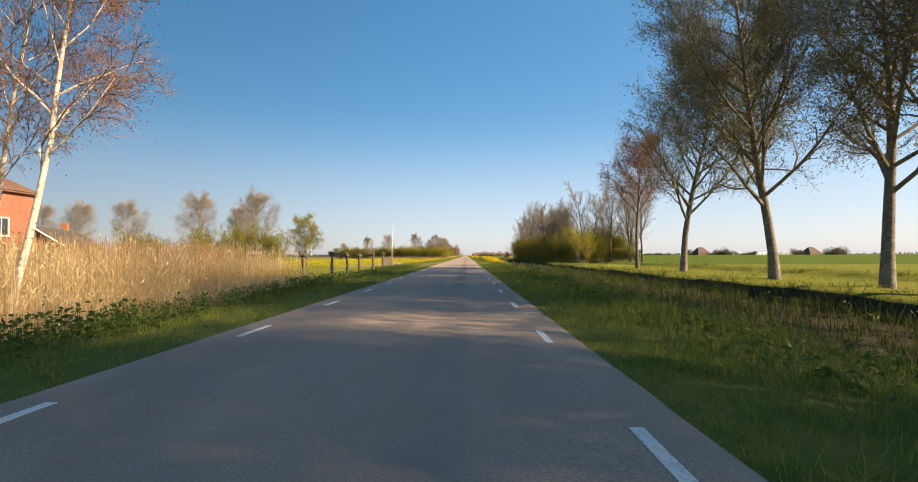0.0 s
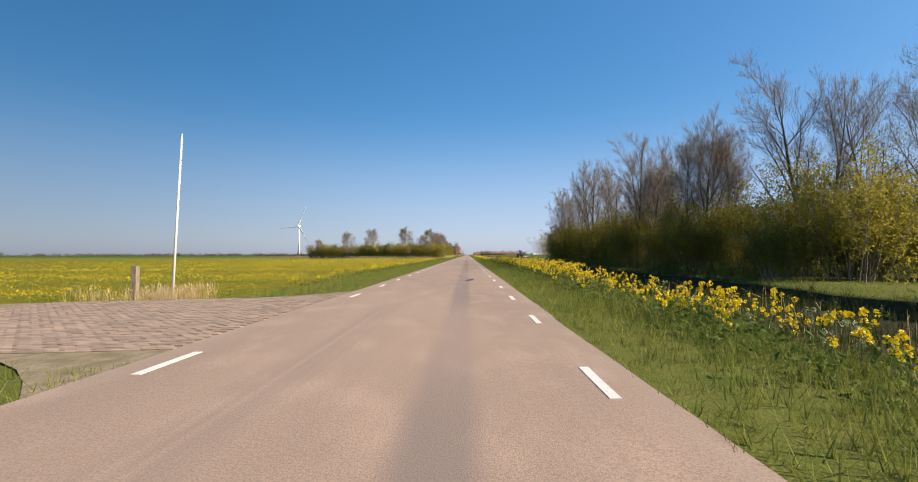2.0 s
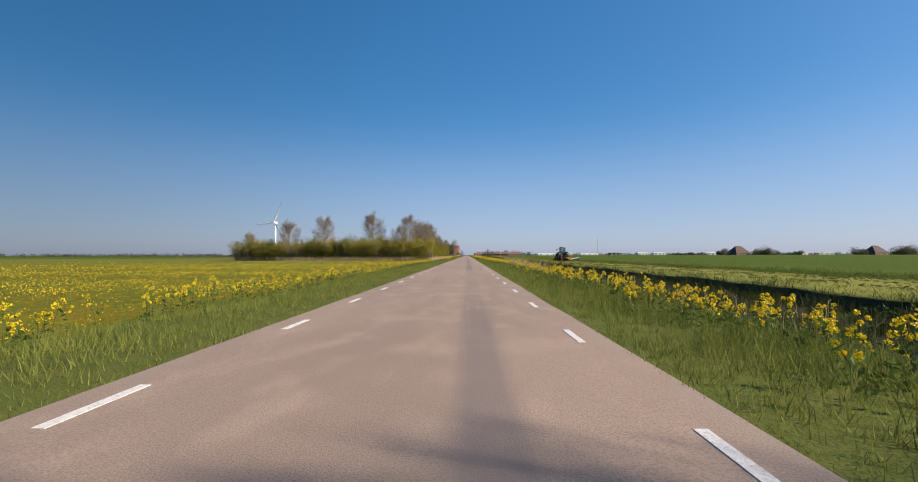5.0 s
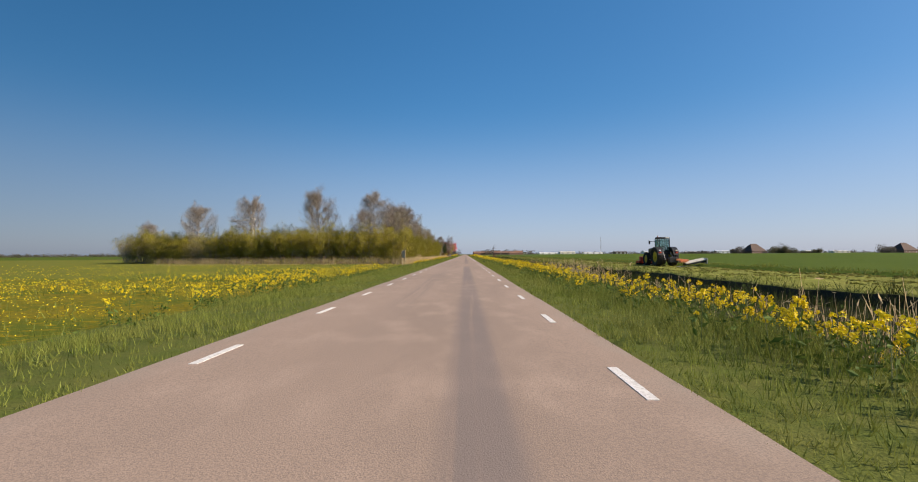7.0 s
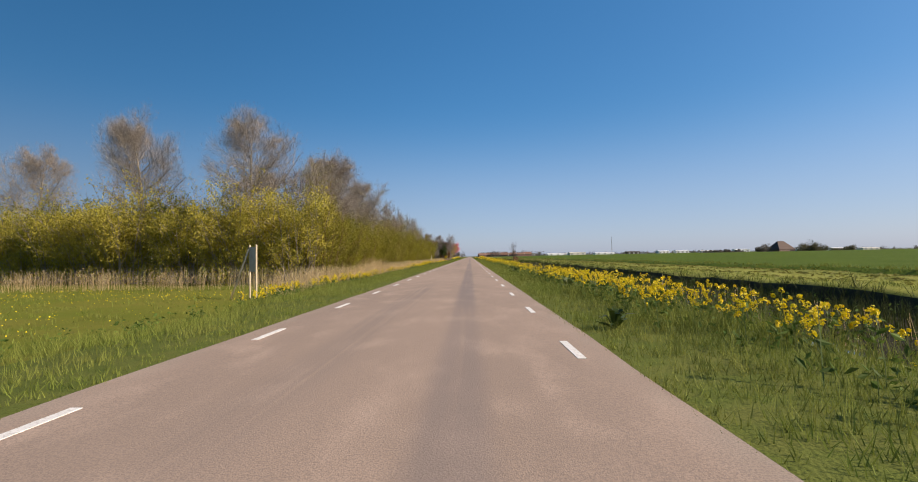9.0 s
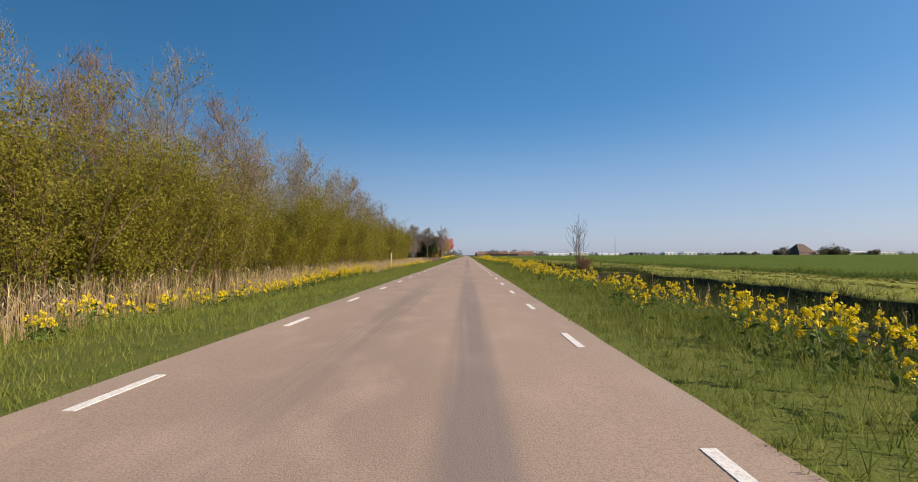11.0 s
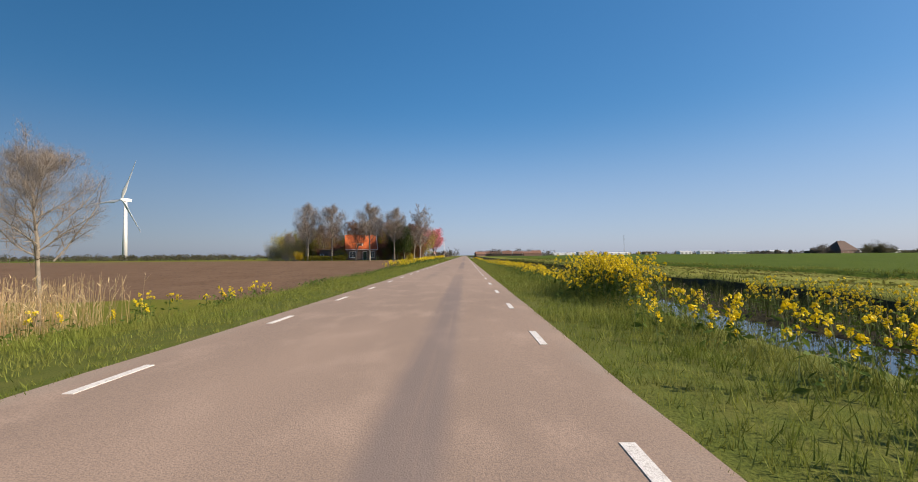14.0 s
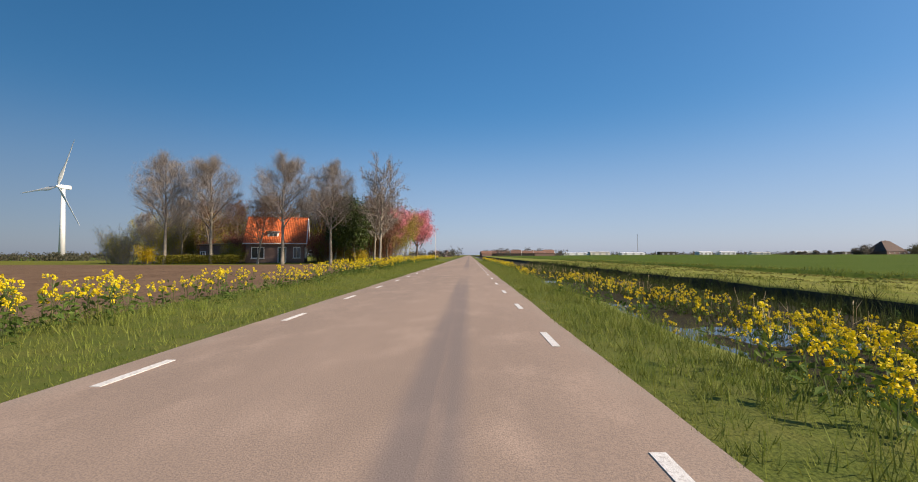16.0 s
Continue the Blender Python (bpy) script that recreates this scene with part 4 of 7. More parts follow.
def nettles(name, x0, x1, y0, y1, count, h, seed, label):
    """Low broad-leaved weeds: short stems wrapped in leaves."""
    rng = np.random.default_rng(seed)
    x, y = rng.uniform(min(x0, x1), max(x0, x1), count), rng.uniform(y0, y1, count)
    ok = (rng.uniform(0, 1, count) < np.clip(patchy(x, y, 0.6, seed) * 1.3, 0.05, 1)) & not_drive(x, y) & not_culvert(x, y)
    x, y = x[ok], y[ok]
    n = len(x)
    at = np.stack([x, y, ground_z(x, y)], -1)
    tall = h * rng.uniform(0.4, 1.2, n)
    q = at[:, None] + np.stack([rng.normal(0, 0.09, (n, 9)), rng.normal(0, 0.09, (n, 9)), rng.uniform(0.1, 1, (n, 9)) * tall[:, None]], -1)
    s = Soup().add(*leaves(q.reshape(-1, 3), 0.055, rng, 0.4, 2.0), M_PLANTLEAF)
    s.add(*prisms(at, at + np.stack([np.zeros(n), np.zeros(n), tall], -1), np.full(n, 0.006), np.full(n, 0.003), 3), M_STEM)
    return tagged(s.thing(name), label, "weeds", kind="stuff")


nettles("verge_weeds", -4.6, -8.6, 4, 57, 2600, 0.55, 41, "dark green nettles and weeds on the verge")
nettles("verge_weeds", 4.4, 6.6, 0, 84, 1500, 0.34, 45, "dark green nettles and weeds on the ditch side")
nettles("verge_weeds", 4.2, 7.2, 2, 520, 3600, 0.40, 42, "green broad-leaved weeds on the ditch side")
nettles("verge_weeds", -5.4, -6.9, 404, 520, 900, 0.32, 48, "green broad-leaved weeds along the ploughed field")
nettles("verge_weeds", -6.4, -8.8, 72, 403, 1700, 0.35, 43, "green broad-leaved weeds along the verge")
nettles("verge_weeds", 4.8, 8.2, 108, 134, 1500, 0.8, 46, "tall green weeds on the shaded ditch side")
nettles("wood_undergrowth", 15.6, 20.5, 80, 142, 4200, 1.3, 47, "dark green undergrowth at the foot of the wood")
nettles("ledge_weeds", 9.5, 14.7, 0, 520, 3000, 0.5, 44, "dark marsh plants on the ditch's far ledge")


def meadow_flowers():
    rng = np.random.default_rng(51)
    n = 105000
    x = -8.6 - rng.gamma(1.3, 17, n)
    y = rng.uniform(72, 270, n)
    p = np.clip((patchy(x * 0.5, y, 0.35, 1.5) - 0.25) * 2.2, 0.08, 1) * np.where(y > 225, 0.35, 1)
    ok = rng.uniform(0, 1, n) < p
    x, y = x[ok], y[ok]
    z = ground_z(x, y)
    at = np.stack([x, y, z + rng.uniform(0.12, 0.38, len(x))], -1)
    size = 0.030 + 0.0009 * np.abs(x)[:, None]
    s = Soup().add(*leaves(at, size, rng, 0.2, 1.0), M_YELLOW)
    x, y, z = x[::3], y[::3], z[::3]
    tuft = np.stack([x + rng.normal(0, 0.2, len(x)), y + rng.normal(0, 0.2, len(x)), z - 0.02], -1)
    s.add(*blades(tuft, 0.32, 0.03, rng, 0.3), M_BLADE)
    return tagged(s.thing("meadow_flowers"), "yellow buttercups and rapeseed scattered over the green meadow", "flowers", kind="stuff")


meadow_flowers()


def swaths():
    """Rows of cut grass lying on the mown strip."""
    rng = np.random.default_rng(57)
    xs, ys = [], []
    for centre in (18.3, 20.0, 21.7, 23.4, 24.8):
        n = 5200
        y = rng.uniform(150, 540, n)
        keep = patchy(np.full(n, centre), y, 0.5, centre) + rng.normal(0, 0.12, n) > 0.42
        y = y[keep]
        xs.append(centre + 0.25 * np.sin(y * 0.21 + centre) + rng.normal(0, 0.22, len(y)))
        ys.append(y)
    x, y = np.concatenate(xs), np.concatenate(ys)
    at = np.stack([x, y, ground_z(x, y) + rng.uniform(0, 0.07, len(x))], -1)
    s = Soup().add(*leaves(at, 0.10, rng, 0.7, 3.0), M_HAY)
    return tagged(s.thing("cut_grass"), "rows of freshly cut grass on the mown strip", "grass", kind="stuff")


swaths()
def dock_plant(x, y, size, seed):
    """A rosette of broad dark leaves on the verge."""
    rng = np.random.default_rng(seed)
    n = 34
    a, out = rng.uniform(0, 6.28, n), rng.uniform(0.05, 0.3, n) * size
    foot = np.tile([x, y, float(ground_z(x, y))], (n, 1))
    knee = foot + np.stack([np.cos(a) * out, np.sin(a) * out, rng.uniform(0.12, 0.42, n) * size], -1)
    tip = knee + np.stack([np.cos(a) * out, np.sin(a) * out, rng.uniform(-0.1, 0.12, n) * size], -1)
    side = np.stack([-np.sin(a), np.cos(a), np.zeros(n)], -1) * 0.05 * size
    v = np.stack([foot, knee - side, tip, knee + side], 1).reshape(-1, 3)
    s = Soup().add(v, (np.arange(n) * 4)[:, None] + np.array([[0, 1, 2, 3]]), M_DARKLEAF)
    return tagged(s.thing("dock_plant"), "dark broad-leaved dock plant in the verge grass", "plant", "dock plants")


for k, (x, y, size) in enumerate(((4.65, 261.6, 1.1), (4.8, 269.0, 1.2), (5.4, 260.3, 1.2), (3.3, 252.2, 0.8), (4.2, 276.5, 1.0), (4.5, 283.0, 1.1))):
    dock_plant(x, y, size, 141 + k)

# ---------- trees of the first stretch ----------
ALDERS = [tree_meshes("alder", 21.0, 0.27, M_ALDERBARK, M_ALDERBARK, M_ALDERLEAF, 34000, 0.085, seed=s, spread=0.34, fuzz=19000, fine=0.8) for s in (61, 62)]
ALDER_LABEL = "tall roadside alder with grey bark and thin young leaves"
# the first six stand out of view, added to shade the road
for k, (x, y, turn, size) in enumerate(((18.8, -13.0, 75, 0.97), (18.7, -8.6, 310, 0.95), (18.5, -4.0, 205, 1.0), (18.8, 0.8, 15, 0.96), (18.9, 5.5, 120, 1.02), (18.6, 10.4, 265, 0.94), (18.6, 15.5, 20, 0.98), (18.4, 18.6, 140, 0.9), (18.9, 26.0, 250, 1.04), (18.7, 36.4, 60, 0.95))):
    tree_from(ALDERS[k % 2], x, y, ALDER_LABEL, turn, size, "row of alders")
REDDISH = tree_meshes("slender", 15.5, 0.18, M_DARKBARK, M_REDTWIG, M_REDLEAF, 17000, 0.075, seed=63, fuzz=8000, fine=0.8)
tree_from(REDDISH, 18.9, 46.6, "slender tree with reddish spring buds on the field bank", 0, 1.0)

BIRCH = tree_meshes("birch", 13.0, 0.095, M_WHITEBARK, M_REDTWIG, M_REDLEAF, 9000, 0.042, seed=64, fuzz=5000, fine=0.7)
tree_from(BIRCH, -10.3, 10.9, "leaning white-barked birch with hanging reddish twigs", 0, 1.0, "birches", lean=11)
tree_from(BIRCH, -12.9, 12.4, "leaning white-barked birch with hanging reddish twigs", 110, 0.92, "birches", lean=14)

YOUNG = tree_meshes("young", 9.2, 0.11, M_DARKBARK, M_TWIG, M_WILLOWLEAF, 13000, 0.10, seed=65, spread=0.22)
tree_from(YOUNG, -26.0, 75.0, "conical young tree with fresh yellow-green leaves", 0, 1.0)

BALL = [tree_meshes("ball", 15.6, 0.2, M_BARK, M_TWIG, None, 0, seed=s, fuzz=36000, fine=0.58) for s in (166, 167)]
BARE_LABEL = "bare tree with a round crown of grey twigs"
for k, (x, y, size) in enumerate(((-36, 78, 0.87), (-48, 79.5, 0.83), (-41.5, 84, 0.72), (-60, 80, 0.74), (-68, 77, 0.74), (-77, 80, 0.72), (-86, 78, 0.76))):
    tree_from(BALL[k % 2], x, y, BARE_LABEL, 70 * k, size * 1.1, "bare garden trees")

# ---------- shrubs ----------
WILLOW = [shrub_meshes(5.9, 5.0, 22, 9400, M_WILLOWLEAF, M_TWIG, 0.085, s, low=0.02, skirt=60) for s in (71, 72)]
GREENSHRUB = [shrub_meshes(5.8, 5.0, 22, 9400, M_OLIVELEAF, M_TWIG, 0.082, s, low=0.02, skirt=60) for s in (73, 74)]
DARKSHRUB = [shrub_meshes(4.8, 4.6, 20, 9400, M_GREENLEAF, M_TWIG, 0.082, s, low=0.02, skirt=60) for s in (75, 76)]


def shrub(meshes, x, y, size, turn, label, group="", wide=1.0):
    ob = empty("shrub")
    ob.matrix_basis = pose(x, y, float(ground_z(x, y)), 0, 0, turn) @ Matrix.Diagonal((size * wide, size * wide, size, 1))
    for me in meshes:
        c = new(me.name, me)
        c.parent = ob
    return tagged(ob, label, "shrub", group)


SUNCATKIN = [shrub_meshes(5.9, 5.0, 24, 15800, M_SUNCATKIN, M_TWIG, 0.071, s, low=0.02, skirt=90) for s in (78, 79)]
TWIGGY = [shrub_meshes(5.4, 5.0, 34, 3400, M_SUNCATKIN, M_TWIG, 0.063, s, low=0.02, skirt=60) for s in (176, 177)]
BACK = [shrub_meshes(5.4, 5.0, 16, 6800, leaf, M_TWIG, 0.085, s, low=0.02, skirt=40) for leaf, s in ((M_OLIVELEAF, 178), (M_GREENLEAF, 179))]
BROWNSHRUB = shrub_meshes(4.2, 4.0, 22, 4200, M_REDLEAF, M_REDTWIG, 0.074, 77)
FINE = [shrub_meshes(5.7, 5.0, 24, 34000, leaf, M_REDTWIG, 0.049, s, low=0.02, skirt=60) for leaf, s in ((M_WILLOWLEAF, 171), (M_OLIVELEAF, 172))]
rng_s = random.Random(81)
for k in range(9):
    shrub(BROWNSHRUB, -18.5 - 1.9 * k + rng_s.uniform(-0.5, 0.5), 34.0 + 0.7 * k + rng_s.uniform(-1, 1), 0.72, 50 * k, "reddish brown twiggy shrub behind the reeds", "brown shrubs")
# behind the reed bed and in the garden
for k, (x, y, size) in enumerate(((-21.6, 24, 0.60), (-22, 38, 0.75), (-25, 44, 0.8), (-29, 52, 0.8), (-30, 72, 1.1), (-33, 71, 1.2), (-37, 74, 1.25), (-41, 72, 1.1),
                                  (-46, 76, 1.1), (-52, 74, 1.0), (-58, 78, 1.1), (-65, 74, 1.0), (-72, 76, 1.1))):
    meshes = (GREENSHRUB if k % 2 else WILLOW)[k // 2 % 2]
    shrub(meshes, x, y, size * (1.08 if y > 70 else 0.78), 40 * k, "spreading garden shrub with yellow-green young leaves", "garden shrubs")

# the wood beyond the ditch: dense shrubs in front, slim bare poplars above them
y = 83.0
row_n = 0
while y < 138:
    for depth in range(4):
        x = 17.6 + depth * 4.0 + rng_s.uniform(-0.7, 0.7)
        big = rng_s.choice((0.70, 0.8, 0.86, 1.0)) * rng_s.uniform(0.9, 1.1) * (1.0 if y < 104 else 1.2) * (1.0, 1.0, 1.25, 1.3)[depth]
        kinds = BACK if depth else (GREENSHRUB, FINE[1:] * 2, DARKSHRUB, WILLOW)[rng_s.choice((0, 1, 1, 2, 3) if y < 112 else (0, 1, 1, 3))]
        if depth and rng_s.random() < 0.25:
            continue
        shrub(kinds[row_n % 2], x, y + rng_s.uniform(-1.2, 1.2), big, rng_s.uniform(0, 360), "dense wood-edge shrub with olive spring leaves", "wood-edge shrubs")
        row_n += 1
    y += rng_s.uniform(2.5, 3.3)
shrub(SUNCATKIN[1], 17.3, 127.0, 1.06, 70, "tall rounded willow shrub with bright yellow-green leaves", "wood-edge shrubs", 1.05)
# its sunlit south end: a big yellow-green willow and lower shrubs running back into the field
shrub(SUNCATKIN[0], 20.7, 77.6, 1.24, 30, "tall rounded willow shrub with bright yellow-green leaves", "wood-edge shrubs", 1.0)
tree_from(BALL[1], 20.2, 90.0, "bare wood-edge tree with a round crown of fine twigs", 40, 0.74)
tree_from(BALL[0], 19.4, 97.5, "bare wood-edge tree with a round crown of fine twigs", 160, 0.66)
for k in range(11):
    x = 17.6 + k * 1.28 + rng_s.uniform(-0.4, 0.4)
    if abs(x - 20.6) > 1.0:
        kinds = (GREENSHRUB, DARKSHRUB, BACK)[(1, 0, 1, 2)[k % 4]]
        shrub(kinds[k % 2], x, 79.4 - 0.12 * k + rng_s.uniform(-0.7, 0.7), (0.74 if k < 3 else 0.86 - 0.03 * k) * rng_s.uniform(0.88, 1.08), 47 * k, "wood-edge shrub with olive spring leaves in the sun", "wood-edge shrubs")
for k in range(9):
    shrub(BACK[k % 2], 18.5 + k * 1.6, 83.4 + rng_s.uniform(-1, 1), 0.95, 61 * k, "dense wood-edge shrub with olive spring leaves", "wood-edge shrubs")
FORKED = [tree_meshes("forked", 14.0, 0.17, M_DARKBARK, M_TWIG, M_OLIVELEAF, 700, 0.06, seed=s, fuzz=6500, fine=0.5) for s in (182, 183, 184)]
for k, (x, y, tall) in enumerate(((31.0, 76.0, 13.9), (29.2, 76.8, 13.6), (26.2, 78.0, 13.4), (22.9, 84.5, 14.6), (24.8, 84.0, 12.4), (27.4, 84.0, 12.3), (31.6, 82.5, 13.0), (33.0, 86.0, 12.6), (19.6, 89.5, 12.0))):
    tree_from(FORKED[k % 3], x, y, "slim bare tree with steep forking limbs at the wood's end", 77 * k, tall / 13.0, "poplars of the wood")
for k, (x, y, tall) in enumerate(((18.6, 117.5, 15.2), (19.2, 120.0, 15.4), (18.4, 122.5, 14.6), (18.7, 129.5, 11.8), (18.6, 133.0, 12.2), (18.9, 101.0, 13.6), (19.3, 96.5, 12.8))):
    tree_from(FORKED[(k + 1) % 3], x, y, "slim bare tree with steep forking limbs in the wood", 50 * k + 11, tall / 14.0, "poplars of the wood")
POPLAR = [tree_meshes("poplar", 15.0, 0.15, M_DARKBARK, M_TWIG, M_OLIVELEAF, 700, 0.06, seed=s, fuzz=5500, fine=0.5) for s in (82, 83, 84)]
def wood_height(y):
    return float(np.interp(y, (80, 95, 109, 125, 146), (11.5, 12.0, 13.6, 14.2, 12.0))) / 15.0


y = 88.0
while y < 138:
    cx = 19.0 + rng_s.choice((0, 1.5, 5.0))
    for k in range(rng_s.choice((1, 2, 2))):
        x = cx + rng_s.uniform(-1.6, 1.6)
        tree_from((POPLAR + FORKED)[rng_s.randrange(6)], x, y + rng_s.uniform(-2.2, 2.2), "slim bare poplar rising from the wood's shrubs", rng_s.uniform(0, 360), wood_height(y) * rng_s.uniform(0.78, 1.08), "poplars of the wood")
    y += rng_s.uniform(4.4, 6.6)

shrub(TWIGGY[1], 17.0, 144.0, 1.15, 20, "small round bare tree-like shrub at the wood's far end", "wood-edge shrubs")
# the willow wood on the meadow side
SOUTH = ((-90, 306), (-66, 298), (-46, 291), (-28, 284), (-12, 281))
for k in range(len(SOUTH) - 1):
    (x0, y0), (x1, y1) = SOUTH[k], SOUTH[k + 1]
    steps = int(math.hypot(x1 - x0, y1 - y0) / 3.1)
    for i in range(steps):
        for depth in range(2):
            u = (i + rng_s.uniform(0.2, 0.8)) / steps
            x, y = x0 + (x1 - x0) * u, y0 + (y1 - y0) * u + depth * 3.4
            # front shrubs mostly get the lightened leaf, painting the south face as sunlit
            kinds = BACK if depth else (SUNCATKIN, WILLOW, GREENSHRUB, TWIGGY)[rng_s.choice((0, 0, 1, 3) if x < -52 else (0, 0, 0, 0, 1))]
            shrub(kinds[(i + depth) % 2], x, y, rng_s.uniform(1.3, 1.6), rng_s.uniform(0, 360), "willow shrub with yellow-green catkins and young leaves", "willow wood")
y = 284.0
row_n = 0
while y < 393:
    near = -12.6 if y < 385 else -12.6 - (y - 385) * 0.25
    for depth in range(2):
        x = near - depth * 3.4 + rng_s.uniform(-0.6, 0.6)
        kinds = BACK
        if depth == 0:
            kinds = (FINE, FINE[::-1])[rng_s.choice((0, 1))]
        shrub(kinds[row_n % 2], x, y + rng_s.uniform(-1, 1), rng_s.uniform(1.0, 1.36) * (0.8 if depth else 1.0), rng_s.uniform(0, 360), "willow shrub with yellow-green catkins and young leaves", "willow wood")
        row_n += 1
    y += rng_s.uniform(2.7, 3.5)
BUSHY = [tree_meshes("sapling", 10.6, 0.08, M_TWIG, twig, M_WILLOWLEAF, 1500, 0.07, seed=s, fuzz=4200, fine=0.6) for s, twig in ((85, M_TWIG), (86, M_REDTWIG), (87, M_TWIG))]
y = 286.0
while y < 392:
    tree_from(BUSHY[rng_s.randrange(3)], -14.6 + rng_s.uniform(-2.4, 1.4), y, "young bare tree with reddish twigs above the willows", rng_s.uniform(0, 360), rng_s.uniform(0.78, 1.12) * (1.08 if y < 360 else 0.9), "young trees of the wood")
    y += rng_s.uniform(1.4, 2.2)
for k, (x, y, size) in enumerate(((-65, 299, 1.02), (-52, 297, 1.08), (-31.5, 289, 1.14), (-18.0, 284, 1.02), (-14.5, 293, 0.92), (-16.5, 299, 0.95), (-15.0, 306, 0.9), (-24, 296, 0.85), (-84, 309, 0.75))):
    tree_from(BALL[k % 2], x, y, BARE_LABEL, 50 * k + 15, size, "bare trees of the willow wood")

tree_from(BALL[0], -10.7, 396.5, "small bare tree with a wide twiggy crown beside the reeds", 30, 0.37)

# ---------- trees of the farm ----------
FARM_ROUND = tree_meshes("ball", 12.6, 0.20, M_BARK, M_TWIG, None, 0, seed=91, fuzz=24000, fine=0.7)
FARM_BALL = tree_meshes("ball", 12.6, 0.19, M_BARK, M_TWIG, None, 0, seed=191, fuzz=24000, fine=0.7)
FARM_BUD = tree_meshes("ball", 12.4, 0.20, M_BARK, M_REDTWIG, M_REDLEAF, 900, 0.07, seed=92, fuzz=9000)
FARM_TALL = tree_meshes("alder", 13.2, 0.17, M_BARK, M_TWIG, None, 0, seed=93, fuzz=7000)
for meshes, x, y, size, turn, label in (
        (FARM_ROUND, -23.2, 497.5, 1.18, 0, "bare garden tree with a round crown before the farmhouse"),
        (FARM_BALL, -16.9, 497.5, 1.08, 80, "bare garden tree with a slim pale stem"),
        (FARM_TALL, -10.2, 496.0, 1.08, 10, "tall bare roadside tree with light grey bark"),
        (FARM_BALL, -39.5, 498.5, 1.2, 45, "bare round-crowned garden tree behind the hedge"),
        (FARM_ROUND, -33.2, 498.5, 1.16, 190, "bare round-crowned garden tree behind the hedge"),
        (FARM_BALL, -47.0, 505.0, 0.62, 120, "small bare tree at the hedge's end"),
        (FARM_BUD, -36.5, 512.0, 0.85, 75, "bare tree with reddish buds behind the hedge"),
        (FARM_BUD, -20.5, 512.0, 0.95, 260, "bare tree with reddish buds behind the farmhouse"),
        (FARM_BUD, -14.0, 516.0, 0.9, 300, "bare tree with reddish buds beside the farmhouse"),
        (FARM_ROUND, -30.0, 522.0, 0.95, 10, "bare tree behind the farmhouse"),
        (FARM_BUD, -27.2, 499.0, 0.78, 160, "bare tree with reddish buds before the farmhouse"),
        (FARM_BUD, -18.6, 505.0, 0.86, 210, "bare tree with reddish buds beside the farmhouse"),
        (FARM_BUD, -12.6, 504.0, 0.85, 95, "bare tree with reddish buds beside the blossom"),
        (FARM_BUD, -30.8, 513.0, 0.98, 35, "bare tree behind the farmhouse"),
        (FARM_BALL, -24.5, 515.0, 1.02, 285, "bare tree behind the farmhouse"),
        (FARM_BUD, -37.0, 505.0, 0.82, 330, "bare tree with reddish buds behind the hedge"),
        (FARM_BALL, -43.0, 507.5, 0.85, 250, "bare round-crowned garden tree behind the hedge"),
        (FARM_BUD, -43.0, 516.0, 0.8, 20, "bare tree with reddish buds behind the hedge")):
    tree_from(meshes, x, y, label, turn, size, "farm trees")
for k in range(17):
    x = -52 + 2.5 * k
    if -33.5 < x < -22:
        continue
    # the same lightened leaf gives this belt its sunlit tone by colour
    shrub((SUNCATKIN, GREENSHRUB, TWIGGY, DARKSHRUB)[k % 4][k % 2] if x < -38 else (SUNCATKIN, WILLOW, SUNCATKIN, FINE)[k % 4][k % 2], x, 515 + 3.5 * math.sin(k * 2.1), 1.45 + 0.25 * math.sin(k * 1.7), 53 * k, "tall olive-green shrub of the farm's wind belt", "farm shrubs")
for k in range(4):
    shrub(GREENSHRUB[k % 2], -33 + 3.6 * k, 519.5, 1.6, 53 * k, "tall olive-green shrub of the farm's wind belt", "farm shrubs")
BLOSSOM = tree_meshes("round", 6.4, 0.14, M_DARKBARK, M_TWIG, M_PINK, 13000, 0.11, seed=94, spread=0.30)
tree_from(BLOSSOM, -8.9, 524.0, "pink blossoming cherry tree beside the road", 0, 1.6)
tree_from(BLOSSOM, -12.4, 516.0, "pink blossoming cherry tree beside the road", 130, 1.6)
COPPER = tree_meshes("round", 7.5, 0.15, M_DARKBARK, M_REDTWIG, M_REDLEAF, 8000, 0.09, seed=95, spread=0.3)
tree_from(COPPER, -11.5, 508.0, "small tree with pinkish red young leaves", 0, 1.05)
EVERGREEN = tree_meshes("round", 8.2, 0.18, M_DARKBARK, M_TWIG, M_DARKLEAF, 20000, 0.17, seed=96, spread=0.45)
tree_from(EVERGREEN, -15.0, 502.5, "dense dark green leafy tree beside the farmhouse", 0, 1.15)
tree_from(EVERGREEN, -17.4, 505.5, "dense dark green leafy tree beside the farmhouse", 140, 1.05)
for x, y, s in ((-13.0, 512, 0.8), (-17, 514, 0.9), (-24, 516, 0.9), (-30, 516, 1.0), (-40, 511, 0.8), (-46, 511, 0.8), (-20.0, 506.5, 0.55), (-18.4, 507.5, 0.5), (-34, 512, 0.8), (-41, 515, 0.95), (-47, 516, 1.0), (-53, 520, 1.0), (-36, 518, 1.05)):
    shrub(GREENSHRUB[0] if x > -21 else WILLOW[1], x, y, s * 1.3, x * 7, "green garden shrub by the farmhouse", "farm shrubs")
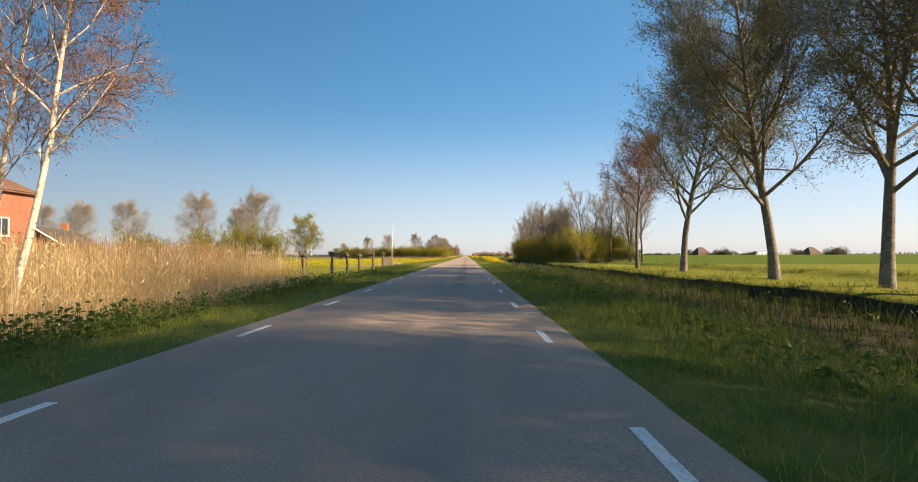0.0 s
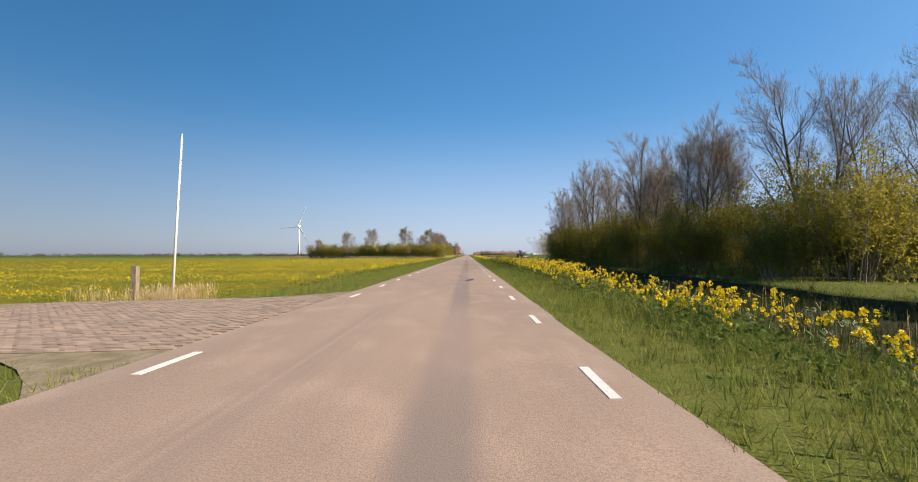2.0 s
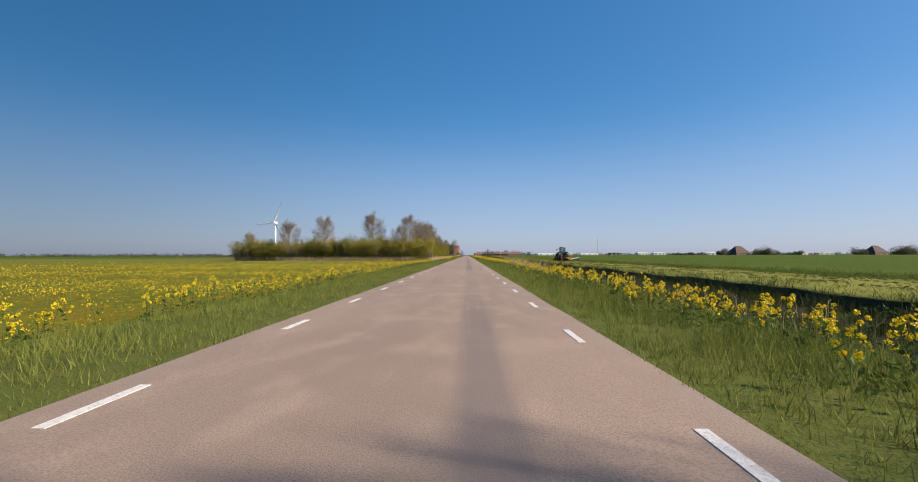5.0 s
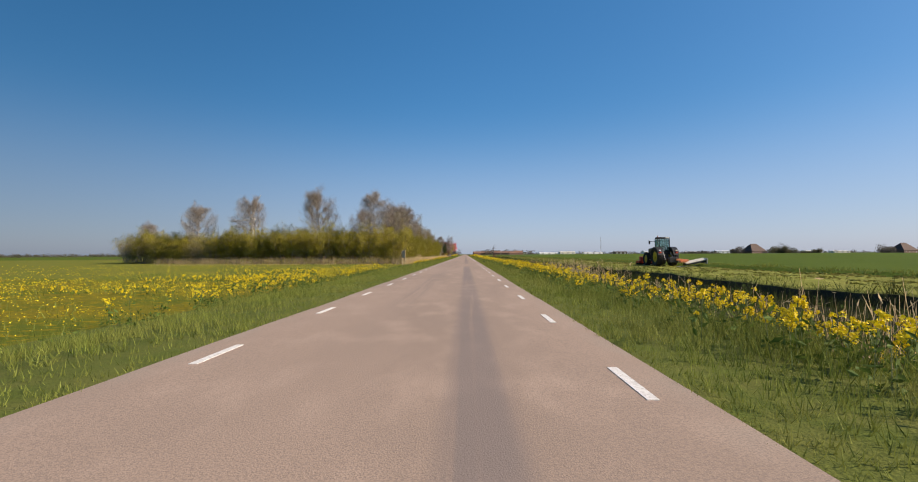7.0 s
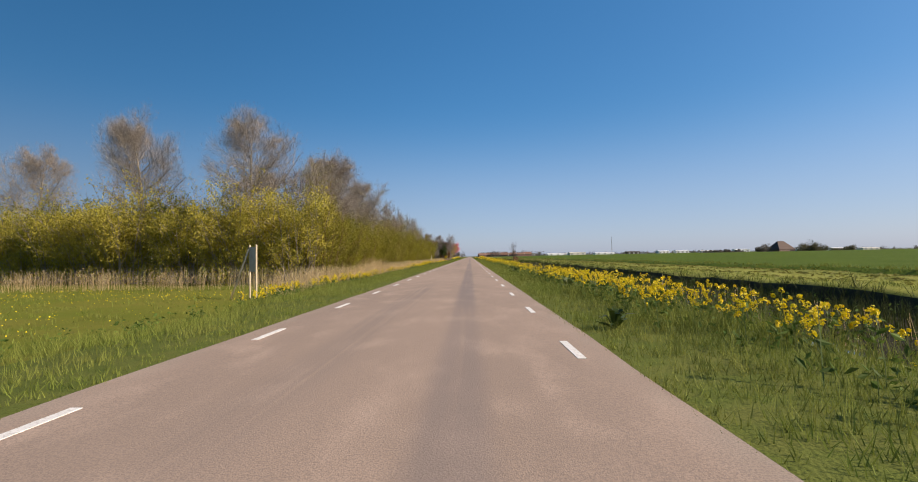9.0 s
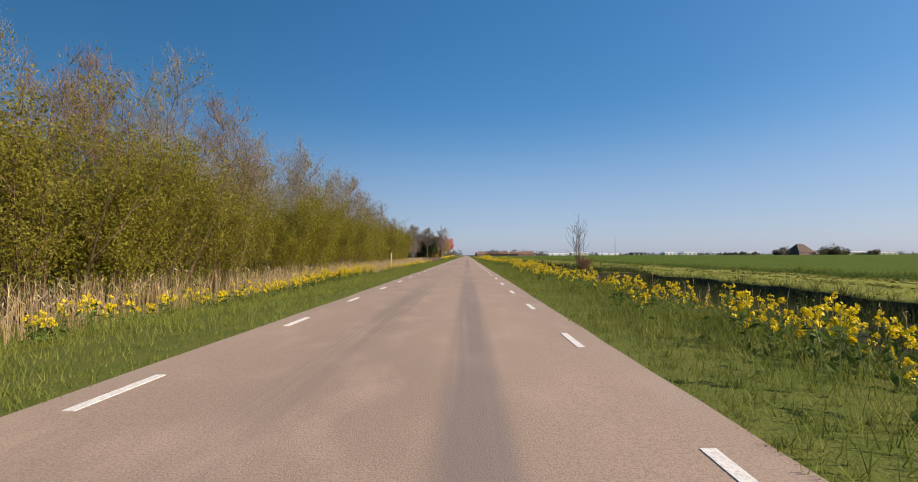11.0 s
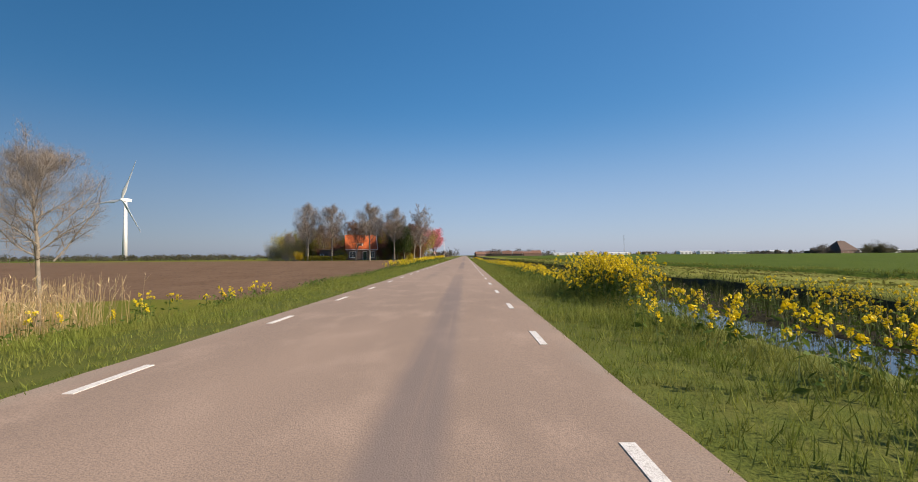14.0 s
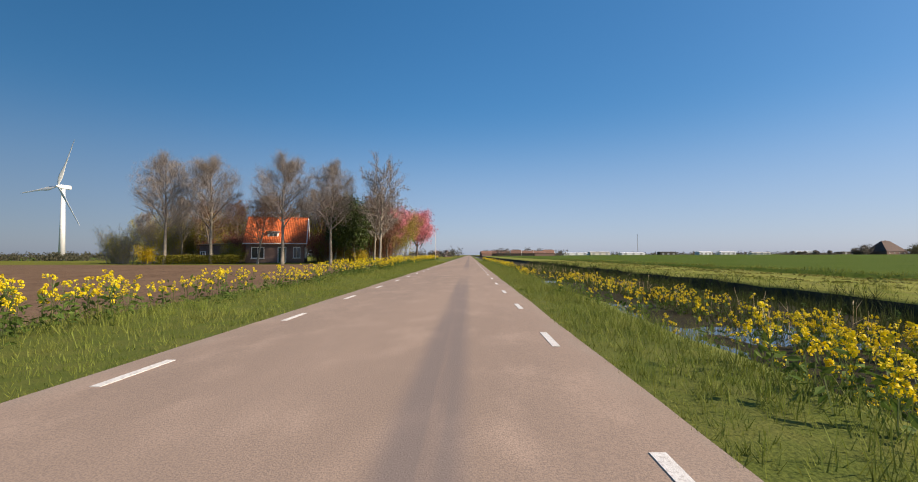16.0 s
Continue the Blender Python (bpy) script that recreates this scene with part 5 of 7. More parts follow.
for x, y, s in ((-32.0, 500.5, 0.6), (-30.2, 500.0, 0.4)):
    shrub(GREENSHRUB[0], x, y, s, x * 11, "green garden shrub before the farmhouse", "farm shrubs")
for x, y, s in ((-45.6, 499.6, 1.0), (-48.4, 502.0, 0.85), (-43.6, 500.8, 1.1), (-50.5, 503.5, 1.05), (-52.4, 506.0, 0.95)):
    shrub(TWIGGY[0], x, y, s, x * 13, "twiggy garden shrub at the hedge's end", "farm shrubs")
for k, (x, y, size) in enumerate(((-33.6, 506, 1.25), (-35.6, 509, 1.35), (-21.2, 508, 1.45), (-19.6, 506, 1.3), (-22.6, 511, 1.5), (-17.8, 509, 1.4), (-38.6, 507, 1.1), (-12.0, 509, 1.1))):
    shrub(BROWNSHRUB, x, y, size, 67 * k, "tall reddish brown budding shrub beside the farmhouse", "farm shrubs")
FORSYTHIA = shrub_meshes(2.4, 2.4, 18, 2600, M_YELLOWLEAF, M_TWIG, 0.10, 97, low=0.05)
shrub(FORSYTHIA, -41.6, 498.2, 1.15, 0, "bright yellow flowering forsythia shrub", "forsythia")
shrub(FORSYTHIA, -12.8, 497.0, 0.85, 90, "bright yellow flowering forsythia shrub", "forsythia")


for k, (x, y, size) in enumerate(((-15.2, 509, 1.35), (-18.2, 512, 1.5), (-22.0, 518, 1.6), (-32.6, 517, 1.4), (-35.0, 512, 1.55), (-38.2, 508, 1.3), (-41.5, 511, 1.45), (-45.5, 509, 1.3))):
    shrub((BROWNSHRUB, TWIGGY[0], BACK[0], TWIGGY[1])[k % 4], x, y, size, 71 * k, "tall budding garden shrub between the farm's trees", "farm shrubs")


def hedge(x0, x1, y, height, seed, label):
    """A clipped hedge: a thick mat of small leaves over woody stems."""
    rng = np.random.default_rng(seed)
    n = int(abs(x1 - x0) * 800)
    at = np.stack([rng.uniform(x0, x1, n), y + rng.normal(0, 0.32, n), rng.uniform(0.05, 1, n) ** 0.7 * height], -1)
    at[:, 2] += ground_z(at[:, 0], at[:, 1])
    ob = empty("hedge")
    foliage = Soup().add(*leaves(at, 0.11, rng), M_OLIVELEAF).thing("foliage", parent=ob)
    m = int(abs(x1 - x0) * 5)
    q = np.stack([rng.uniform(x0, x1, m), y + rng.normal(0, 0.12, m), np.zeros(m)], -1)
    q[:, 2] = ground_z(q[:, 0], q[:, 1])
    Soup().add(*prisms(q, q + np.array([0, 0, height * 0.85]), np.full(m, 0.02), np.full(m, 0.01), 3), M_TWIG).thing("branchwork", parent=ob)
    return tagged(ob, label, "hedge")


hedge(-40.3, -29.6, 498.6, 1.2, 98, "clipped green garden hedge along the ploughed field")

# dead shrub beside the field crossing
DEAD = shrub_meshes(4.4, 1.3, 9, 60, M_REDLEAF, M_DARKBARK, 0.018, 99, arch=0.17)
shrub(BROWNSHRUB, 10.3, 336.4, 0.36, 40, "low dark bramble at the foot of the bare shrub")
shrub(DEAD, 9.95, 337.0, 0.94, 0, "bare leafless shrub standing by the ditch")
# ---------- pollard posts, poles, gate ----------
def pollard(x, y, height, seed, turn=0):
    """A short pollarded willow: a leaning stem with a knobbly head."""
    rng = np.random.default_rng(seed)
    ob = empty("pollard_willow", x, y, float(ground_z(x, y)), turn)
    k = 7
    lx, ly = rng.normal(0, 0.05, 2)
    pts = [np.array([lx * i / k + rng.normal(0, 0.012), ly * i / k + rng.normal(0, 0.012), -0.1 + (height + 0.1) * i / k]) for i in range(k + 1)]
    r = [0.13 - 0.04 * i / k + rng.normal(0, 0.008) for i in range(k + 1)]
    s = Soup().add(*sweep(pts, r, 9), M_DARKBARK)
    s.thing("trunk", True, ob)
    bm = bmesh.new()
    bmesh.ops.create_icosphere(bm, subdivisions=3, radius=0.21)
    for v in bm.verts:
        v.co *= 1 + 0.35 * noise.noise(v.co * 9 + Vector((seed, 0, 0)))
        v.co.z *= 0.75
    bmesh.ops.translate(bm, verts=bm.verts, vec=(pts[-1][0], pts[-1][1], height))
    for k in range(6):
        a = rng.uniform(0, 6.28)
        knob = bmesh.new()
        bmesh.ops.create_icosphere(knob, subdivisions=2, radius=float(rng.uniform(0.07, 0.115)))
        for v in knob.verts:
            v.co *= 1 + 0.3 * noise.noise(v.co * 14 + Vector((seed, k, 0)))
        bmesh.ops.translate(knob, verts=knob.verts, vec=(pts[-1][0] + 0.19 * math.cos(a), pts[-1][1] + 0.19 * math.sin(a), height + float(rng.uniform(-0.08, 0.16))))
        part("knuckle", knob, M_DARKBARK, ob, "", True)
    part("head", bm, M_DARKBARK, ob, "knobbly pollard head", True)
    n = 34
    a = unit(rng.normal(0, 1, (n, 3)) + np.array([0, 0, 0.8]))
    q = pts[-1] + a * 0.15
    Soup().add(*prisms(q, q + a * rng.uniform(0.1, 0.3, (n, 1)), np.full(n, 0.012), np.full(n, 0.006), 4), M_TWIG).thing("sprouting", parent=ob)
    return tagged(ob, "short pollarded willow stem with a knobbly dark head", "tree", "row of pollard willows")


for k, y in enumerate((27.2, 32.5, 37.8, 41.4, 46.8, 53.4)):
    pollard(-8.9 + 0.15 * math.sin(k * 2), y, 1.92 + 0.1 * math.sin(k * 3), 100 + k, 40 * k)


def flag_pole(x, y, height):
    ob = empty("flag_pole")
    ob.matrix_basis = pose(x, y, float(ground_z(x, y)), 0, 2.5, 0)
    part("pole", bm_tube((0, 0, -0.1), (0, 0, height), 0.06, 0.03, 12), M_WHITE, ob, smooth=True)
    part("cap", bm_tube((0, 0, height), (0, 0, height + 0.08), 0.045, 0.02, 10), M_STEEL, ob)
    part("rope", bm_tube((0.06, 0, 1.2), (0.05, 0, height - 0.1), 0.006, 0.006, 5), M_CREAM, ob)
    part("foot", bm_box((0.22, 0.22, 0.3), (0, 0, 0.05), bevel=0.02), M_STEEL, ob)
    return tagged(ob, "tall white flag pole without a flag", "flag pole")


flag_pole(-11.2, 72.6, 7.0)


def wooden_post(x, y, height, thick=0.16, label="weathered square wooden gate post", mat=None):
    ob = empty("wooden_post", x, y, float(ground_z(x, y)))
    part("shaft", bm_box((thick, thick, height + 0.2), (0, 0, height / 2 - 0.1), bevel=0.012), mat or M_WOOD, ob)
    part("top", bm_box((thick * 1.1, thick * 1.1, 0.03), (0, 0, height + 0.01), bevel=0.01), mat or M_WOOD, ob)
    return tagged(ob, label, "post", "gate posts")


wooden_post(-12.0, 71.6, 1.55, 0.2)
wooden_post(-9.4, 62.6, 1.9)


def board_panel(x, y):
    """A low panel of upright boards between two posts."""
    ob = empty("board_fence", x, y, float(ground_z(x, y)), 6)
    for s in (-0.62, 0.62):
        part("post", bm_box((0.12, 0.12, 1.45), (s, 0, 0.65), bevel=0.01), M_WOOD, ob)
    for k in range(8):
        part("board", bm_box((0.13, 0.025, 1.0 + 0.04 * math.sin(k * 5)), (-0.5 + k * 0.143, -0.05, 0.62), bevel=0.005), M_WOOD, ob)
    for z in (0.3, 0.95):
        part("rail", bm_box((1.2, 0.05, 0.08), (0, 0.0, z), bevel=0.006), M_WOOD, ob)
    return tagged(ob, "low weathered board fence panel beside the drive", "fence")


board_panel(-10.3, 63.2)


def sign_board(x, y):
    """A narrow notice board between two posts, held by a long leaning brace."""
    ob = empty("notice_board", x, y, float(ground_z(x, y)), 140)
    for sx in (-1, 1):
        part("post", bm_box((0.08, 0.08, 2.9), (sx * 0.36, 0, 1.3), bevel=0.01), M_PALEWOOD, ob)
    part("panel", bm_box((0.64, 0.03, 1.25), (0, 0.01, 2.02), bevel=0.006), M_STEEL, ob, "faded grey notice panel")
    part("sheet", bm_box((0.56, 0.008, 1.05), (0, -0.012, 2.06), bevel=0.002), M_CREAM, ob, "pale printed sheet")
    for k in range(6):
        part("text_line", bm_box((0.44 - 0.05 * (k % 3), 0.004, 0.035), (-0.02, -0.018, 2.42 - 0.13 * k)), M_WOOD, ob, "grey line of print")
    part("brace", bm_tube((0.95, 0.75, -0.1), (0.36, 0.05, 2.55), 0.04, 0.035, 9), M_PALEWOOD, ob, smooth=True)
    return tagged(ob, "notice board on wooden posts with a leaning brace", "sign")


sign_board(-9.95, 267.0)


def marker_posts():
    ob = empty("marker_post", -8.7, 355.8, float(ground_z(-8.7, 355.8)))
    part("shaft", bm_tube((0, 0, -0.1), (0, 0, 2.05), 0.05, 0.045, 10), M_CREAM, ob, smooth=True)
    part("cap", bm_tube((0, 0, 2.05), (0, 0, 2.13), 0.13, 0.10, 10), M_PALEWOOD, ob, "flat wooden cap")
    tagged(ob, "pale painted marker post with a flat cap", "post")
    ob = empty("pipeline_marker", -8.4, 355.9, float(ground_z(-8.4, 355.9)))
    part("shaft", bm_box((0.10, 0.06, 1.35), (0, 0, 0.57), bevel=0.015), M_YELLOWPOST, ob)
    part("band", bm_box((0.115, 0.075, 0.07), (0, 0, 1.05), bevel=0.01), M_BLACK, ob, "dark band")
    tagged(ob, "short yellow pipeline marker post", "post")


marker_posts()


def boundary_stone(x, y):
    ob = empty("boundary_stone", x, y, float(ground_z(x, y)))
    part("shaft", bm_box((0.22, 0.22, 0.90), (0, 0, 0.35), bevel=0.025, taper=0.9), M_CREAM, ob)
    part("cap", bm_box((0.21, 0.21, 0.08), (0, 0, 0.84), bevel=0.03, taper=0.7), M_CREAM, ob)
    return tagged(ob, "short pale concrete boundary stone among the reeds", "stone")


boundary_stone(-8.9, 341.8)

# ---------- buildings ----------
def window_part(parent, at, w, h, turn=0.0, name="window", bars=1):
    """A window with frame, sill, panes and a glazing bar. It faces -y before its turn."""
    win = empty(name)
    win.parent = parent
    win.matrix_basis = pose(*at, 0, 0, turn)
    f = bmesh.new()
    t = 0.08
    for sx in (-1, 1):
        bm_box((t, 0.10, h), (sx * (w - t) / 2, -0.02, h / 2), bm=f)
    for z in (t / 2, h - t / 2):
        bm_box((w - 2 * t, 0.10, t), (0, -0.02, z), bm=f)
    part("frame", f, M_WHITE, win)
    part("sill", bm_box((w + 0.16, 0.18, 0.06), (0, -0.06, -0.035), bevel=0.01), M_CREAM, win)
    for k in range(bars):
        part("glazing_bar", bm_box((0.045, 0.07, h - 2 * t), (-w / 2 + w * (k + 1) / (bars + 1), -0.02, h / 2)), M_WHITE, win)
    for k in range(bars + 1):
        ww = (w - 2 * t) / (bars + 1)
        part("pane", bm_box((ww - 0.03, 0.02, h - 2 * t), (-w / 2 + t + ww * (k + 0.5), 0.0, h / 2)), M_PANE, win)
    return win


def tiled_slope(parent, corners, rows, cols, mat, name="roof"):
    """A roof plane of overlapping pantiles: each tile a small curved strip. Corners: eaves left, eaves right, ridge right, ridge left."""
    a, b, c, d = (np.array(p, float) for p in corners)
    nrm = unit(np.cross(b - a, d - a))
    if nrm[2] < 0:
        nrm = -nrm
    s = Soup()
    vs, fs = [], []
    n = 0
    for r in range(rows):
        for k in range(cols):
            u0, u1, v0, v1 = k / cols, (k + 1) / cols, r / rows, min((r + 1.12) / rows, 1.0)

            def at(u, v, lift):
                return (a + (b - a) * u) * (1 - v) + (d + (c - d) * u) * v + nrm * lift

            um = (u0 + u1) / 2
            vs += [at(u0, v0, 0.045), at(um, v0, 0.095), at(u1, v0, 0.045), at(u0, v1, 0.01), at(um, v1, 0.055), at(u1, v1, 0.01)]
            fs += [(n, n + 1, n + 4, n + 3), (n + 1, n + 2, n + 5, n + 4)]
            n += 6
    s.add(np.array(vs), np.array(fs), mat)
    roof = s.thing(name, parent=parent)
    bm = bmesh.new()
    q = [bm.verts.new(p) for p in (a, b, c, d)]
    w = [bm.verts.new(np.array(p) - nrm * 0.12) for p in (a, b, c, d)]
    bm.faces.new(q)
    bm.faces.new(w[::-1])
    for i in range(4):
        j = (i + 1) % 4
        bm.faces.new((q[j], q[i], w[i], w[j]))
    bmesh.ops.recalc_face_normals(bm, faces=bm.faces)
    deck = part("roof_deck", bm, mat, parent)
    deck["kind"] = "stuff"
    return roof


def farmhouse(x, y):
    """A low brick farmhouse: main block with a steep orange roof, gable to the road, dormer, chimney, flat-roofed shed."""
    ob = empty("farmhouse", x, y, float(ground_z(x, y)), 17)
    w, d, eave, ridge = 7.8, 8.0, 3.0, 6.8
    bm = bmesh.new()
    bm_box((w, d, eave), (0, 0, eave / 2 - 0.05), bm=bm)
    part("wall", bm, M_BRICK, ob)
    g = bm_prism(((-d / 2, eave - 0.05), (d / 2, eave - 0.05), (0, ridge - 0.25)), w - 0.02, "x")
    part("gable_wall", g, M_BRICK, ob)
    part("plinth", bm_box((w + 0.06, d + 0.06, 0.35), (0, 0, 0.1), bevel=0.01), M_DARKBARK, ob)
    o = 0.35
    zl = eave - 0.18
    tiled_slope(ob, ((-w / 2 - o, -d / 2 - o, zl), (w / 2 + o, -d / 2 - o, zl), (w / 2 + o, 0, ridge), (-w / 2 - o, 0, ridge)), 20, 36, M_TILE)
    tiled_slope(ob, ((-w / 2 - o, d / 2 + o, zl), (w / 2 + o, d / 2 + o, zl), (w / 2 + o, 0, ridge), (-w / 2 - o, 0, ridge)), 20, 36, M_TILE)
    part("ridge_cap", bm_tube((-w / 2 - o, 0, ridge + 0.03), (w / 2 + o, 0, ridge + 0.03), 0.12, 0.12, 8), M_TILE, ob)
    part("gutter", bm_tube((-w / 2 - o, -d / 2 - o - 0.06, zl + 0.02), (w / 2 + o, -d / 2 - o - 0.06, zl + 0.02), 0.075, 0.075, 8), M_WHITE, ob, "white eaves gutter")
    for sy in (-1, 1):
        a, b = Vector((w / 2 + o, sy * (d / 2 + o), zl)), Vector((w / 2 + o, 0, ridge))
        part("barge_board", bm_tube(a, b, 0.10, 0.10, 4), M_WHITE, ob, "white barge board")
    ch = empty("chimney")
    ch.parent = ob
    ch.matrix_basis = pose(2.6, 0.3, ridge - 0.4)
    part("stack", bm_box((0.6, 0.6, 1.3), (0, 0, 0.5), bevel=0.01), M_BRICK, ch)
    part("cap", bm_box((0.74, 0.74, 0.1), (0, 0, 1.18), bevel=0.01), M_STEEL, ch)
    dm = empty("dormer")
    dm.parent = ob
    dm.matrix_basis = pose(-0.4, -d / 2 + 1.1, eave + 0.35)
    part("cheeks", bm_box((1.5, 2.0, 1.3), (0, 0.7, 0.55), bevel=0.01), M_WHITE, dm)
    part("dormer_roof", bm_box((1.8, 2.4, 0.12), (0, 0.6, 1.25), bevel=0.02), M_STEEL, dm)
    window_part(dm, (0, -0.33, 0.14), 1.2, 0.95)
    for px, ww in ((-2.3, 1.7), (2.9, 1.0)):
        window_part(ob, (px, -d / 2 - 0.02, 0.75), ww, 1.6, bars=1)
    door = empty("door")
    door.parent = ob
    door.matrix_basis = pose(0.9, -d / 2 - 0.03, 0.15)
    part("leaf", bm_box((0.95, 0.06, 2.1), (0, 0, 1.05), bevel=0.01), M_TGREEN, door)
    part("frame", bm_box((1.15, 0.05, 2.25), (0, 0.02, 1.1), bevel=0.01), M_WHITE, door)
    part("handle", bm_box((0.03, 0.08, 0.14), (0.38, -0.05, 1.05), bevel=0.005), M_STEEL, door)
    for py in (-2.2, 1.0):
        window_part(ob, (w / 2 + 0.02, py, 0.75), 1.25, 1.6, 90)
    for py in (-1.0, 1.2):
        window_part(ob, (w / 2 + 0.02, py, eave + 0.5), 0.8, 1.15, 90)
    return tagged(ob, "brick farmhouse with an orange pantile roof and white windows", "house")


farmhouse(-27.8, 507.0)


def shed(x, y, w, d, h, turn, label, wall=None, roof=None):
    ob = empty("shed", x, y, float(ground_z(x, y)), turn)
    part("wall", bm_box((w, d, h), (0, 0, h / 2 - 0.05), bevel=0.01), wall or M_WOOD, ob)
    part("roof", bm_prism(((-d / 2 - 0.25, h - 0.02), (d / 2 + 0.25, h + 0.3), (d / 2 + 0.25, h + 0.42), (-d / 2 - 0.25, h + 0.1)), w + 0.5, "x"), roof or M_STEEL, ob)
    dr = part("door", bm_box((0.9, 0.05, min(1.95, h - 0.2)), (0.1, -d / 2 - 0.02, 0.95), bevel=0.008), M_DARKBARK, ob)
    part("handle", bm_box((0.03, 0.06, 0.12), (0.45, -d / 2 - 0.06, 1.0)), M_STEEL, dr)
    if w > 3:
        window_part(ob, (-w / 4 - 0.3, -d / 2 - 0.02, 0.95), 0.9, 0.8)
    return tagged(ob, label, "shed")


shed(-36.0, 505.0, 3.6, 3.0, 2.6, -10, "low dark brick shed joined to the garden", M_BRICK, M_BLACK)
shed(-31.8, 68.5, 1.5, 1.5, 2.1, 20, "small weathered wooden garden shed with a grey roof", M_WOOD, M_STEEL)
shed(-44.0, 66.0, 4.5, 2.5, 1.9, 12, "low open-fronted wooden garden shelter", M_WOOD, M_STEEL)


def village_house(x, y, w, d, eave, ridge, turn, label, wall, roof_mat, storeys=2):
    """A brick house with a pitched roof, windows on each storey and a chimney."""
    ob = empty("house", x, y, float(ground_z(x, y)), turn)
    part("wall", bm_box((w, d, eave), (0, 0, eave / 2 - 0.05), bevel=0.01), wall, ob)
    part("gable_wall", bm_prism(((-w / 2, eave - 0.05), (w / 2, eave - 0.05), (0, ridge - 0.2)), d - 0.02, "y"), wall, ob)
    o = 0.35
    for s in (-1, 1):
        tiled_slope(ob, ((s * (w / 2 + o), -d / 2 - o, eave - 0.15), (s * (w / 2 + o), d / 2 + o, eave - 0.15), (0, d / 2 + o, ridge), (0, -d / 2 - o, ridge)), 12, 22, roof_mat)
        part("barge_board", bm_tube((s * (w / 2 + o), -d / 2 - o, eave - 0.15), (0, -d / 2 - o, ridge), 0.10, 0.10, 4), M_WHITE, ob, "white barge board")
    for st in range(storeys):
        for px in (-w / 4, w / 4):
            window_part(ob, (px, -d / 2 - 0.02, 0.9 + 2.7 * st), 1.2, 1.5)
        for py in (-d / 4, d / 4):
            window_part(ob, (w / 2 + 0.02, py, 0.9 + 2.7 * st), 1.2, 1.5, 90)
    part("chimney", bm_box((0.6, 0.6, 1.6), (0, d / 4, ridge), bevel=0.02), wall, ob)
    return tagged(ob, label, "house")


village_house(-40.0, 31.5, 9.0, 11.0, 7.4, 9.4, 0, "red brick house with white window frames", M_REDBRICK, M_ROOFBROWN)
village_house(-46.0, 50.0, 7.0, 9.0, 2.6, 5.2, 20, "low barn with white roof edges behind the garden", M_REDBRICK, M_THATCH, 1)


# ---------- wind turbine ----------
def blade_mesh(length):
    """A twisted tapering blade along +z from the root."""
    n, vs, fs = 14, [], []
    for i in range(n + 1):
        u = i / n
        chord = 0.55 + 1.5 * math.exp(-((u - 0.2) / 0.16) ** 2) * 0.9 + 1.1 * (1 - u) * min(1, u * 6) if u < 0.99 else 0.12
        thick = max(0.5 * (1 - u) ** 1.5, 0.06) if u > 0.06 else 0.55
        tw = radians(24 * (1 - u) ** 2)
        for a in range(8):
            t = a * math.pi / 4
            px, py = math.cos(t) * chord / 2 - (chord * 0.12 if u > 0.06 else 0), math.sin(t) * thick / 2
            vs.append((px * math.cos(tw) - py * math.sin(tw), px * math.sin(tw) + py * math.cos(tw), 0.6 + u * (length - 0.6)))
    for i in range(n):
        for a in range(8):
            b = (a + 1) % 8
            fs.append((i * 8 + a, i * 8 + b, i * 8 + 8 + b, i * 8 + 8 + a))
    return Soup().add(np.array(vs), np.array(fs), M_WHITE).mesh("blade", True)


def wind_turbine(x, y, hub, blade, yaw, spin):
    ob = empty("wind_turbine", x, y, float(ground_z(x, y)), yaw)
    part("tower", bm_tube((0, 0, -0.5), (0, 0, hub - 1.0), 1.75, 0.95, 28), M_WHITE, ob, smooth=True)
    part("nacelle", bm_box((2.3, 6.4, 2.4), (0, 0.8, hub), bevel=0.45), M_WHITE, ob)
    part("hub", bm_tube((0, -2.4, hub), (0, -4.2, hub), 1.1, 0.35, 16), M_WHITE, ob, smooth=True)
    me = blade_mesh(blade)
    for k in range(3):
        b = new("blade", me)
        b.parent = ob
        b.matrix_basis = pose(0, -3.1, hub, 0, spin + 120 * k, 0)
    return tagged(ob, "white three-bladed wind turbine on the open land", "wind turbine")


wind_turbine(-248.0, 706.0, 44.5, 30.5, -12, 24)


